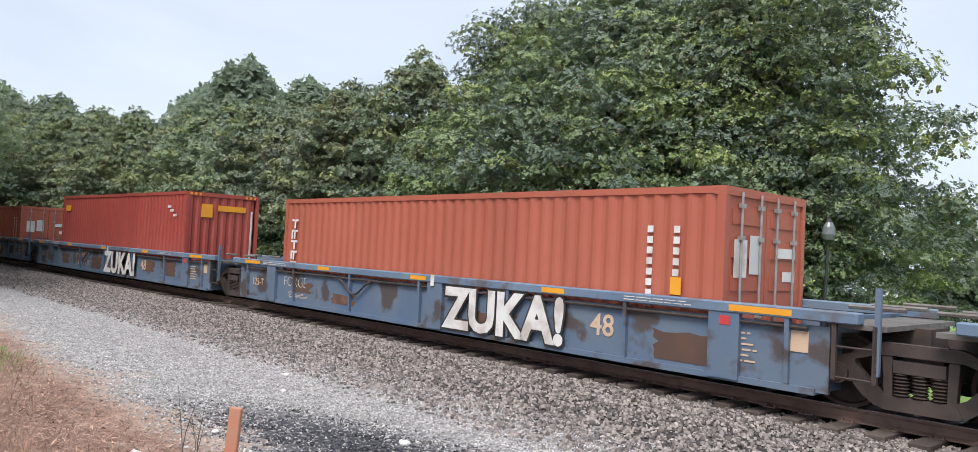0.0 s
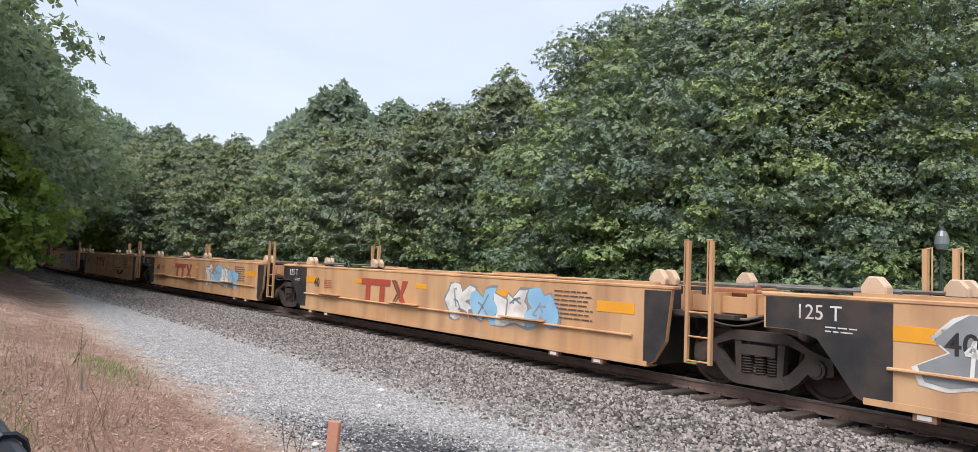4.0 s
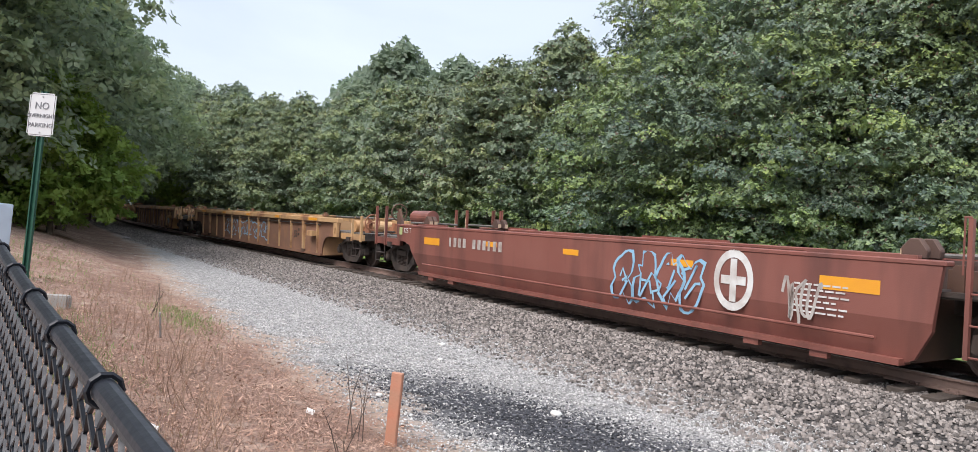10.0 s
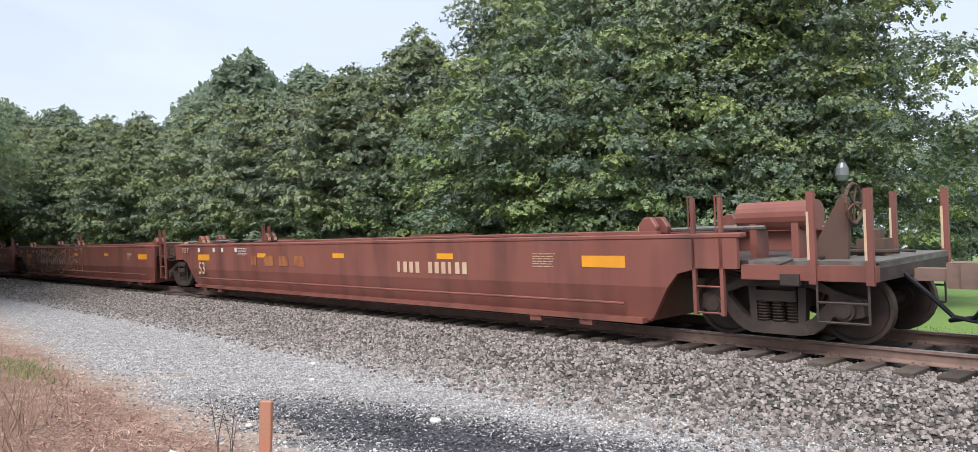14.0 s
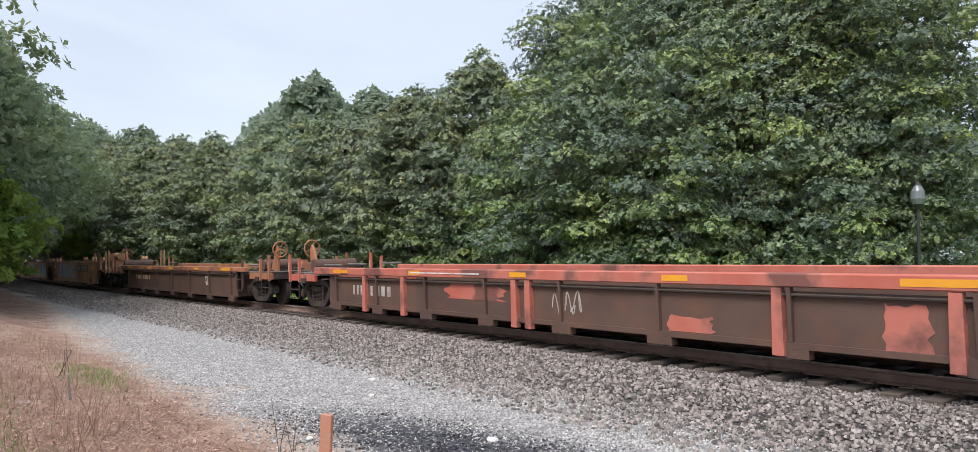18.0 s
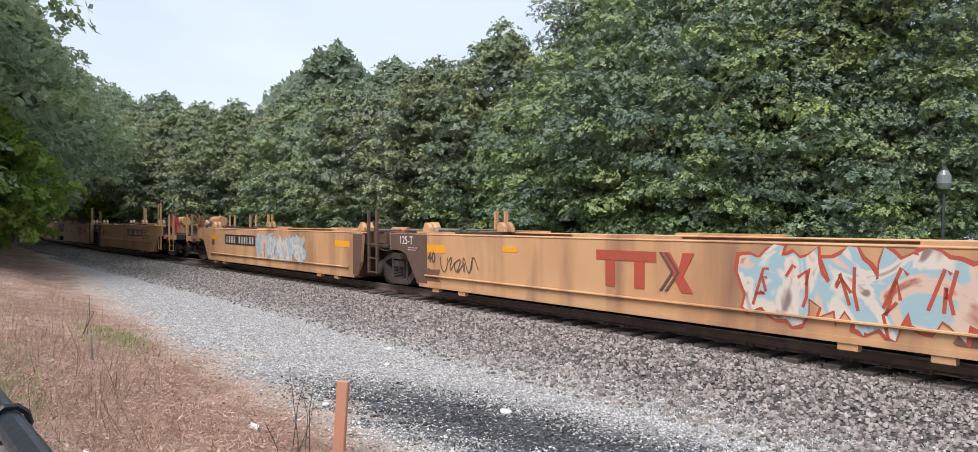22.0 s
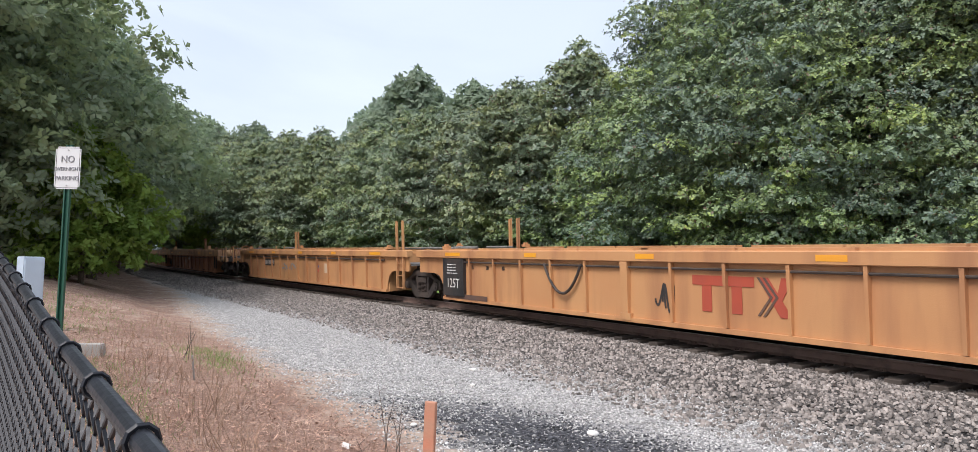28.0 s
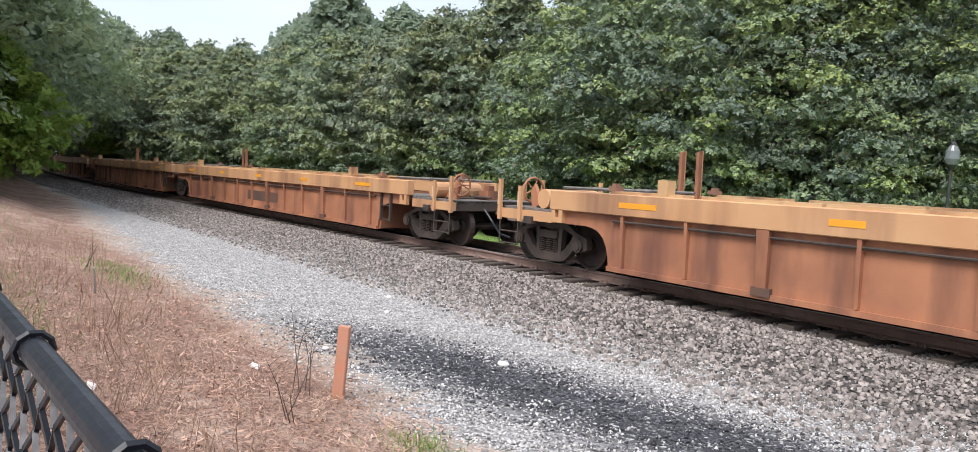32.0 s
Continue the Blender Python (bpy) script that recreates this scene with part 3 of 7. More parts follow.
def sweep(name, profile, s0, s1, step, material, parent, label=""):
    """A bar of the profile (off, z) along the track."""
    bm = bmesh.new()
    last = None
    for s in np.arange(s0, s1 + 0.01, step):
        p, a = on_line(s)
        q = Vector((-math.sin(a), math.cos(a)))
        ring = [bm.verts.new((p.x + q.x * o, p.y + q.y * o, z + CANT * o + RISE)) for o, z in profile]
        if last:
            for i in range(len(ring)):
                bm.faces.new((last[i], ring[i], ring[(i + 1) % len(ring)], last[(i + 1) % len(ring)]))
        last = ring
    return part(name, bm, material, parent, label)


def build_track():
    track = tagged(new("railway_track"), "single railway track with rusty rails on dark wooden ties", "railway track", kind="structure")
    web = [(-0.075, -0.17), (0.075, -0.17), (0.075, -0.155), (0.012, -0.13), (0.012, -0.045), (0.036, -0.035), (0.036, -0.004), (-0.036, -0.004), (-0.036, -0.035), (-0.012, -0.045), (-0.012, -0.13), (-0.075, -0.155)]
    head = [(-0.03, -0.006), (0.03, -0.006), (0.03, 0.0), (-0.03, 0.0)]
    for side in (-0.7535, 0.7535):
        r = sweep("rail", [(o + side, z) for o, z in web], -420, 120, 2.0, M["railsteel"], track)
        sweep("rail_head", [(o + side, z) for o, z in head], -420, 120, 2.0, M["railtop"], r, "shiny worn rail head")
    bm = bmesh.new()
    v = block(bm, -0.115, 0.115, -1.36, 1.36, -0.35, -0.162)
    bmesh.ops.bevel(bm, geom=bm.edges[:], offset=0.012, segments=1, affect="EDGES")
    me = finish("tie", bm, M["tie"])
    rnd = random.Random(4)
    for i in range(300):
        p, a = on_line(4.0 - i * 0.5)
        t = new("tie", me)
        t.parent = track
        t.matrix_basis = pose(p.x + rnd.uniform(-0.02, 0.02), p.y + rnd.uniform(-0.05, 0.05), RISE + rnd.uniform(-0.012, 0.012), math.degrees(CANT), 0, math.degrees(a) + rnd.uniform(-1.2, 1.2))
    bm = bmesh.new()
    for s in (-0.7535, 0.7535):
        block(bm, -0.09, 0.09, s - 0.17, s + 0.17, -0.176, -0.160)
        for dx in (-0.06, 0.06):
            for dy in (-0.11, 0.11):
                block(bm, dx - 0.012, dx + 0.012, s + dy - 0.012, s + dy + 0.012, -0.17, -0.135)
    me = finish("tie_plate", bm, M["railsteel"])
    for i in range(90):
        p, a = on_line(2.0 - i * 0.5)
        t = new("tie_plate", me)
        t.parent = track
        t.matrix_basis = pose(p.x, p.y, RISE + 0.004, math.degrees(CANT), 0, math.degrees(a))
    return track


# ---- the train ----
SPEED = 23.3
GAUGE_HALF = 0.7535


def gap_pose(front, back, t):
    """The pose of a unit whose pivots lie front and back metres behind the train's zero, t seconds on."""
    a, _ = on_line(SPEED * t - front)
    b, _ = on_line(SPEED * t - back)
    m = (a + b) / 2
    return pose(m.x, m.y, RISE, 0, 0, math.degrees(math.atan2(a.y - b.y, a.x - b.x))) @ pose(0, 0, 0, math.degrees(CANT))


WHEELS = []


def wheelset(parent, x, r):
    bm = bmesh.new()
    for s in (-1, 1):
        y = s * GAUGE_HALF
        turned(bm, y, [(-0.075 * s + d * s, q) for d, q in ((0.0, 0.10), (0.0, 0.17), (0.045, 0.20), (0.05, r - 0.07), (0.01, r - 0.05), (0.01, r - 0.002), (0.135, r - 0.004), (0.135, r - 0.05), (0.10, r - 0.075), (0.09, 0.17), (0.13, 0.13), (0.13, 0.02))], (0, 0))
    rod(bm, (0, -1.0, 0), (0, 1.0, 0), 0.085, 10)
    w = part("wheelset", bm, M["wheel"], parent)
    w.location = (x, 0, r)
    WHEELS.append(w)
    return w


def bogie(unit, x, r=0.46):
    """A three-piece freight bogie: bolster, two side frames with spring nests, two wheelsets."""
    truck = boxed("bogie", (-0.22, 0.22, -1.0, 1.0, 0.42, 0.72), M["steel"], unit, "dark rust-brown steel bogie")
    truck.location = (x, 0, 0)
    wb = 0.89
    for s in (-1, 1):
        bm = bmesh.new()
        y0, y1 = sorted((s * 0.97, s * 1.11))
        top = [(-wb - 0.20, 0.60), (-wb + 0.12, 0.70), (-0.50, 0.85), (-0.40, 0.875), (0.40, 0.875), (0.50, 0.85), (wb - 0.12, 0.70), (wb + 0.20, 0.60)]
        slab(bm, top + [(wb + 0.22, 0.40), (wb + 0.15, 0.37), (wb - 0.17, 0.37), (wb - 0.20, 0.54), (0.70, 0.64), (0.44, 0.73), (-0.44, 0.73), (-0.70, 0.64), (-wb + 0.20, 0.54), (-wb + 0.17, 0.37), (-wb - 0.15, 0.37), (-wb - 0.22, 0.40)], y0, y1)
        for k in (-1, 1):
            # slanting leg, column and the rim of the opening between them
            a, b = sorted((s * 0.975, s * 1.105))
            slab(bm, [(k * x, z) for x, z in ((0.90, 0.56), (0.72, 0.62), (0.64, 0.52), (0.47, 0.34), (0.37, 0.29), (0.36, 0.15), (0.47, 0.13), (0.62, 0.24))], a, b)
            a, b = sorted((s * 0.98, s * 1.10))
            slab(bm, [(k * x, z) for x, z in ((0.37, 0.24), (0.28, 0.24), (0.29, 0.72), (0.40, 0.72))], a, b)
        a, b = sorted((s * 0.965, s * 1.115))
        slab(bm, [(-0.44, 0.13), (-0.38, 0.27), (0.38, 0.27), (0.44, 0.13), (0.36, 0.105), (-0.36, 0.105)], a, b)
        part("side_frame", bm, M["steel"], truck)
        boxed("bolster_end", (-0.27, 0.27, *sorted((s * 0.99, s * 1.13)), 0.54, 0.68), M["steel"], truck)
        for sx in (-0.2, 0.0, 0.2):
            bm = bmesh.new()
            last = None
            for k in range(15):
                z, q = 0.27 + k * 0.0195, 0.094 if k % 2 else 0.066
                ring = [bm.verts.new((sx + q * math.cos(2 * math.pi * j / 9), s * 1.05 + q * math.sin(2 * math.pi * j / 9), z)) for j in range(9)]
                if last:
                    for j in range(9):
                        bm.faces.new((last[j], last[(j + 1) % 9], ring[(j + 1) % 9], ring[j]))
                last = ring
            part("spring", bm, M["wheel"], truck)
        for wx in (-wb, wb):
            bm = bmesh.new()
            rod(bm, (wx, s * 0.95, r), (wx, s * 1.17, r), 0.13, 12)
            rod(bm, (wx, s * 1.17, r), (wx, s * 1.19, r), 0.09, 12)
            part("bearing_cap", bm, M["steel"], truck)
    for wx in (-wb, wb):
        wheelset(truck, wx, r)
    return truck


def turned_z(bm, c, z0, z1, r0, r1, seg=10):
    rod(bm, (c[0], c[1], z0), (c[0], c[1], z1), r0, seg, r1)


def hand_wheel(bm, c, r, axis="x"):
    """A spoked hand-brake wheel."""
    n = 16
    pts = []
    for i in range(n):
        a = 2 * math.pi * i / n
        d = Vector((0, math.cos(a), math.sin(a))) if axis == "x" else Vector((math.cos(a), 0, math.sin(a)))
        pts.append(Vector(c) + d * r)
    for i in range(n):
        rod(bm, pts[i], pts[(i + 1) % n], 0.022, 6)
    for i in range(0, n, 3):
        rod(bm, c, pts[i], 0.014, 5)


def ladder(unit, x, y, z0, z1, w, material, name="ladder"):
    """Two stiles, hooked bars beside tall ones, and round rungs."""
    first = None
    for dx in (-w / 2, w / 2):
        bm = bmesh.new()
        block(bm, x + dx - 0.026, x + dx + 0.026, y - 0.03, y + 0.03, z0, z1)
        p = part(name if first is None else "stile", bm, material, first or unit, "steel ladder with round rungs" if first is None else "")
        first = first or p
        if z1 > 1.5:
            bm = bmesh.new()
            rod(bm, (x + dx - 0.075, y, 1.3), (x + dx - 0.075, y, z1 + 0.02), 0.012, 6)
            rod(bm, (x + dx - 0.087, y, z1 + 0.012), (x + dx, y, z1 + 0.012), 0.012, 6)
            part("hooked_bar", bm, material, first)
    z = z0 + 0.03
    while z < min(z1, 1.25):
        bm = bmesh.new()
        rod(bm, (x - w / 2, y, z), (x + w / 2, y, z), 0.014, 6)
        part("rung", bm, material, first)
        z += 0.36
    return first


# style: side material, sill material, rib material, end material, sill z0, z1, panel bottom, kind, post height
STYLES = dict(
    blue=dict(side="blue", sill="blue_sill", rib="blue", end="blue", z0=1.06, z1=1.20, zb=0.20, ribs=7, well=1.05, post=0.0),
    yellow40=dict(side="yellow", sill="yellow", rib="yellow", end="black", z0=1.40, z1=1.46, zb=0.21, ribs=0, well=1.75, post=2.15),
    yellow40b=dict(side="yellow_clean", sill="yellow_clean", rib="yellow_clean", end="black", z0=1.40, z1=1.46, zb=0.21, ribs=0, well=1.75, post=2.45),
    yellow40c=dict(side="peach", sill="peach", rib="peach", end="darkbrown", z0=1.36, z1=1.40, zb=0.20, ribs=0, well=1.75, post=1.95),
    brown40=dict(side="brown", sill="brown", rib="brown", end="darkbrown", z0=1.38, z1=1.45, zb=0.17, ribs=0, well=1.75, post=1.95),
    brown53=dict(side="brown", sill="brown", rib="brown", end="brown", z0=1.39, z1=1.46, zb=0.18, ribs=0, well=1.9, post=1.95),
    rust53=dict(side="rustpanel", sill="yellow_sill", rib="yellow_sill", end="yellow", z0=1.34, z1=1.50, zb=0.18, ribs=13, well=1.95, post=0.0),
    yellow53=dict(side="orange_yellow", sill="yellow_sill", rib="orange_yellow", end="orange_yellow", z0=1.02, z1=1.29, zb=0.18, ribs=13, well=2.2, post=0.0),
    bright53=dict(side="orange_yellow", sill="orange_yellow", rib="orange_yellow", end="orange_yellow", z0=1.28, z1=1.48, zb=0.21, ribs=14, well=1.9, post=2.35),
    red48=dict(side="darkbrown", sill="red", rib="darkbrown", end="red", z0=1.06, z1=1.24, zb=0.29, ribs=8, well=1.5, post=0.0),
    brown40r=dict(side="darkbrown", sill="orange_rust", rib="darkbrown", end="darkbrown", z0=1.06, z1=1.22, zb=0.20, ribs=7, well=1.5, post=0.0),
    orange53=dict(side="orange_rust", sill="peach", rib="orange_rust", end="orange_rust", z0=1.10, z1=1.46, zb=0.18, ribs=12, well=1.95, post=2.3),
)
SIDE_Y = 1.36
WIDE_RIBS = dict(rust53=(1, 11), yellow53=(1, 6, 11), bright53=(6,), orange53=(2, 6, 9), blue=(), red48=(), brown40r=())


def well_unit(style, length, lead, tail, name="well_car_unit"):
    """One unit of an articulated well wagon, pivots at +-length / 2. lead, tail: it ends in a coupler there."""
    st = STYLES[style]
    u = new(name)
    h = length / 2
    hw = h - st["well"]
    side, sill, rib, end = (M[st[k]] for k in ("side", "sill", "rib", "end"))
    z0, z1, zb = st["z0"], st["z1"], st["zb"]
    ribbed = st["ribs"] > 0
    deep = style in ("rust53", "yellow53", "bright53", "orange53")
    lip = 0.86 if deep else 0.98
    xf, xr = (-0.50 if deep and lead else -0.35), (-0.50 if deep and tail else -0.35)
    for s in (-1, 1):
        # side sheet, cut away over the bogies
        bm = bmesh.new()
        y0, y1 = sorted((s * (SIDE_Y - 0.05), s * SIDE_Y)) if ribbed else sorted((s * (SIDE_Y + 0.02), s * (SIDE_Y + 0.09)))
        if style in ("blue", "red48", "brown40r"):
            o = [(-hw - 0.15, zb), (hw + 0.15, zb), (hw + 0.15, z0 - 0.06), (-hw - 0.15, z0 - 0.06)]
        else:
            o = [(-hw, zb), (hw, zb), (hw + 0.12, zb + 0.05), (hw + 0.42, 0.66), (hw + 0.62, min(0.9, lip)), (hw + 0.95, lip), (h + xf, lip), (h + xf, z0), (-h - xr, z0), (-h - xr, lip), (-hw - 0.95, lip), (-hw - 0.62, min(0.9, lip)), (-hw - 0.42, 0.66), (-hw - 0.12, zb + 0.05)]
        if deep:
            # a rounded arch over the bogie
            arch = [(0.0, zb), (0.03, zb + 0.2), (0.08, 0.54), (0.17, 0.69), (0.30, 0.79), (0.46, 0.84), (0.65, lip)]
            o = [(-hw - d, z) for d, z in arch[::-1]] + [(hw + d, z) for d, z in arch] + [(h + xf, lip), (h + xf, z0), (-h - xr, z0), (-h - xr, lip)]
        if len(o) > 4 and not lead and not ribbed:
            o = o[:2] + [(hw + 0.12, zb + 0.05), (hw + 0.36, 0.6), (hw + 0.46, z0)] + o[8:]
        slab(bm, o, y0, y1)
        if st["side"] == "brown":
            # the lower half leans inwards below a fold
            bmesh.ops.bisect_plane(bm, geom=bm.verts[:] + bm.edges[:] + bm.faces[:], plane_co=(0, 0, 0.70), plane_no=(0, 0, 1))
            for v in bm.verts:
                if v.co.z < 0.699:
                    v.co.y -= s * (0.70 - v.co.z) * 0.22
        part("side_panel", bm, side, u)
        # top sill
        bm = bmesh.new()
        e = h - (0.55 if style in ("blue", "red48", "brown40r") else 0.30)
        y0, y1 = sorted((s * (SIDE_Y - 0.10), s * (SIDE_Y + 0.10)))
        block(bm, -e + (0.12 if deep and tail else 0), (e - (0.12 if deep and lead else 0)) if lead or ribbed else hw + 0.5, y0, y1, z0, z1)
        bmesh.ops.bevel(bm, geom=bm.edges[:], offset=0.015, segments=1, affect="EDGES")
        part("top_sill", bm, sill, u)
        if deep:
            # short plates along the top of the sill, with gaps
            n = 8
            for i in range(n):
                x0, x1 = -hw + 2 * hw * i / n + 0.03, -hw + 2 * hw * (i + 1) / n - (0.03 if i % 3 else 0.35)
                boxed("cap_plate", (x0, x1, *sorted((s * (SIDE_Y - 0.13), s * (SIDE_Y + 0.05))), z1, z1 + 0.045), M["yellow_sill"] if style != "bright53" else sill, u)
        # bottom sill
        y0, y1 = sorted((s * (SIDE_Y - 0.16), s * (SIDE_Y + (0.05 if ribbed else 0.10))))
        boxed("bottom_sill", (-hw, hw, y0, y1, zb - 0.03, zb + 0.05), rib if style not in ("blue", "rust53") else side, u)
        if ribbed:
            n = st["ribs"]
            for i in range(n):
                x = -hw + 0.35 + (2 * hw - 0.7) * i / (n - 1)
                wide = 0.10 if i in WIDE_RIBS.get(style, ()) else 0.03
                bm = bmesh.new()
                y0, y1 = sorted((s * SIDE_Y, s * (SIDE_Y + (0.095 if wide > 0.05 else 0.085))))
                slab(bm, [(x - wide, z0), (x + wide, z0), (x + wide * 0.8, zb + 0.06), (x - wide * 0.8, zb + 0.06)], y0, y1)
                for v in bm.verts:
                    # the foot of a rib stands out less than its head
                    if v.co.z < zb + 0.1 and abs(v.co.y) > SIDE_Y + 0.01:
                        v.co.y -= s * 0.03
                part("rib", bm, rib, u)
                if wide > 0.05 and deep:
                    boxed("foot_plate", (x - 0.15, x + 0.15, *sorted((s * SIDE_Y, s * (SIDE_Y + 0.07))), zb + 0.01, zb + 0.13), M["darkbrown"] if style != "bright53" else rib, u)
                if style in ("red48", "brown40r"):
                    y0, y1 = sorted((s * (SIDE_Y - 0.08), s * (SIDE_Y + 0.05)))
                    boxed("foot_plate", (x - 0.24, x + 0.24, y0, y1, zb - 0.16, zb - 0.032), M["darkbrown"], u)
            bm = bmesh.new()
            rod(bm, (-hw + 0.1, s * (SIDE_Y + 0.045), z0 - 0.10), (hw - 0.1, s * (SIDE_Y + 0.045), z0 - 0.10), 0.022, 6)
            part("pipe", bm, M["steel"], u, "pipe along the side below the sill")
        else:
            bm = bmesh.new()
            zl = 0.62 if style.startswith("yellow40") and style != "yellow40c" else 0.42
            rod(bm, (-hw + 0.3, s * (SIDE_Y + 0.12), zl + 0.02), (hw - 0.3, s * (SIDE_Y + 0.12), zl + 0.02), 0.022, 7)
            if zl > 0.5:
                for x0 in (-hw * 0.8, -hw * 0.2, hw * 0.45):
                    block(bm, x0, x0 + 1.3, *sorted((s * (SIDE_Y + 0.09), s * (SIDE_Y + 0.21))), zl + 0.06, zl + 0.085)
            part("ledge", bm, side, u, "narrow ledge along the side")
            if s < 0:
                for x0 in (-hw + 0.7, -hw + 1.75, hw - 1.1, hw - 2.2):
                    bm = bmesh.new()
                    block(bm, x0 - 0.13, x0 + 0.13, -SIDE_Y - 0.08, -SIDE_Y + 0.02, zb - 0.12, zb - 0.032)
                    pad = part("jacking_bracket", bm, M["rustpanel"] if zl > 0.5 else side, u, "rust-red bracket under the side")
                    if zl > 0.5:
                        boxed("label_plate", (x0 - 0.08, x0 + 0.08, -SIDE_Y - 0.085, -SIDE_Y - 0.081, zb - 0.10, zb - 0.045), M["white"], pad)
                bm = bmesh.new()
                pts = [Vector((h - 0.95 + 0.13 * i, -1.33, 1.10 - 0.16 * math.sin(math.pi * i / 10))) for i in range(11)]
                for p, q in zip(pts, pts[1:]):
                    rod(bm, p, q, 0.014, 6)
                part("air_hose", bm, M["steel"], u, "dark air hose slung across the joint")
            for x0, x1 in ((-h + 1.6, -h + 3.1), (h - 3.1, h - 1.6), (-1.0, 1.4)):
                y0, y1 = sorted((s * (SIDE_Y - 0.02), s * (SIDE_Y + 0.07)))
                boxed("guide_plate", (x0, x1, y0, y1, z1, z1 + 0.045), sill, u)
    # well floor and its cross members
    bm = bmesh.new()
    block(bm, -hw, hw, -SIDE_Y + 0.05, SIDE_Y - 0.05, zb + 0.02, zb + 0.06)
    part("well_floor", bm, M["steel"], u)
    if zb > 0.3:
        for k in range(7):
            x = -hw + 0.4 + (2 * hw - 0.8) * k / 6
            boxed("cross_bearer", (x - 0.1, x + 0.1, -SIDE_Y + 0.1, SIDE_Y - 0.1, 0.22, zb + 0.018), M["steel"], u)
        boxed("well_keel", (-hw + 0.25, hw - 0.25, 0.55, 0.85, 0.18, zb + 0.016), M["steel"], u, "dark steel keel under the well")
    for k in (-1, 1):
        boxed("bulkhead", tuple(sorted((k * hw, k * (hw + 0.06)))) + (-SIDE_Y + 0.05, SIDE_Y - 0.05, zb, z0 + 0.05), end, u)
        # end platform and centre sill
        xs = sorted((k * (hw + 0.06), k * (h - 0.12)))
        boxed("centre_sill", (xs[0], xs[1], -0.34, 0.34, 0.74, 1.02), M["steel"], u)
        xs = sorted((k * (hw + 0.1), k * (h - 0.3)))
        boxed("platform", (xs[0], xs[1], -1.28, 1.28, z0 - 0.06 if z0 < 1.2 else 1.02, z0 if z0 < 1.2 else 1.08), M["grating"] if ribbed else M["steel"], u, "grey grated end platform")
        # crosswise rods and stops over the end
        if not ribbed:
            for y, d in ((-1.20, 0.0), (-1.02, 0.07), (1.02, 0.07), (1.20, 0.0)):
                bm = bmesh.new()
                slab(bm, [(k * (hw + d + a), z1 + z) for a, z in ((-0.14, 0.0), (0.15, 0.0), (0.17, 0.11), (0.07, 0.25), (-0.05, 0.25), (-0.16, 0.13))], y - 0.06, y + 0.05)
                bmesh.ops.bevel(bm, geom=bm.edges[:], offset=0.015, segments=1, affect="EDGES")
                horn = part("guide_horn", bm, M["cream"] if st["end"] == "black" else (end if st["side"] != "peach" else side), u, "wedge-shaped raised container guide")
                # a thin cream strip along one edge of the wedge
                boxed("guide_edge", (*sorted((k * (hw + d - 0.165), k * (hw + d - 0.15))), y - 0.05, y + 0.04, z1 + 0.01, z1 + 0.12), M["cream"], horn, "pale edge strip of the guide")
        elif deep:
            for y in (-1.27, 1.27):
                bm = bmesh.new()
                block(bm, k * hw - 0.10, k * hw + 0.10, y - 0.08, y + 0.08, z1 + 0.046, z1 + 0.12)
                block(bm, k * hw - 0.05, k * hw + 0.05, y - 0.05, y + 0.05, z1 + 0.12, z1 + 0.17)
                part("twist_lock", bm, M["rustpanel"] if style != "bright53" else sill, u, "small rusty container lock")
        for y in (-0.95, -0.2, 0.95):
            bm = bmesh.new()
            rod(bm, (k * (hw + 0.2), y, z1 + 0.05), (k * (h - 0.2), y, z1 + 0.05), 0.03, 6)
            part("walkway_rail", bm, M["grating"], u)
    # reflectors along the near and far side
    n = 5
    for s in (-1, 1):
        for i in range(n):
            x = -hw + 0.7 + (2 * hw - 1.4) * i / (n - 1)
            w = 0.24 if i not in (0, n - 1) else 0.42
            if ribbed:
                y0, y1 = sorted((s * (SIDE_Y + 0.10), s * (SIDE_Y + 0.105)))
                zz = (z0 + z1) / 2
                hh = min(0.045, (z1 - z0) / 2 - 0.03)
            else:
                y0, y1 = sorted((s * (SIDE_Y + 0.09), s * (SIDE_Y + 0.096)))
                zz, hh = (1.13, 0.055) if i not in (0, n - 1) else (1.06, 0.09)
            boxed("reflector", (x - w, x + w, y0, y1, zz - hh, zz + hh), M["reflect"], u, "orange-yellow reflective strip")
    if not ribbed and not lead:
        # crossbeam, pipes and brake cylinder over the shared bogie
        bm = bmesh.new()
        block(bm, h - 1.45, h + 0.35, -1.02, -0.82, 1.10, 1.34)
        for x in (h - 1.3, h - 0.75, h - 0.15):
            block(bm, x - 0.07, x + 0.07, -1.08, -0.80, 1.06, 1.40)
        part("draft_beam", bm, side if st["end"] == "black" else M["darkbrown"], u, "rust-stained beam over the shared bogie")
        bm = bmesh.new()
        rod(bm, (h - 1.1, -0.62, 1.42), (h - 0.35, -0.62, 1.42), 0.11, 12)
        rod(bm, (h - 0.35, -0.62, 1.42), (h + 0.1, -0.62, 1.42), 0.03, 8)
        part("brake_cylinder", bm, M["orange_rust"], u, "rusty brake cylinder")
        bm = bmesh.new()
        for p, q in (((h - 1.5, -1.12, 1.00), (h - 0.2, -1.12, 1.03)), ((h - 0.2, -1.12, 1.03), (h + 0.3, -1.05, 1.18))):
            rod(bm, p, q, 0.022, 7)
        part("brake_pipe", bm, M["grating"], u)
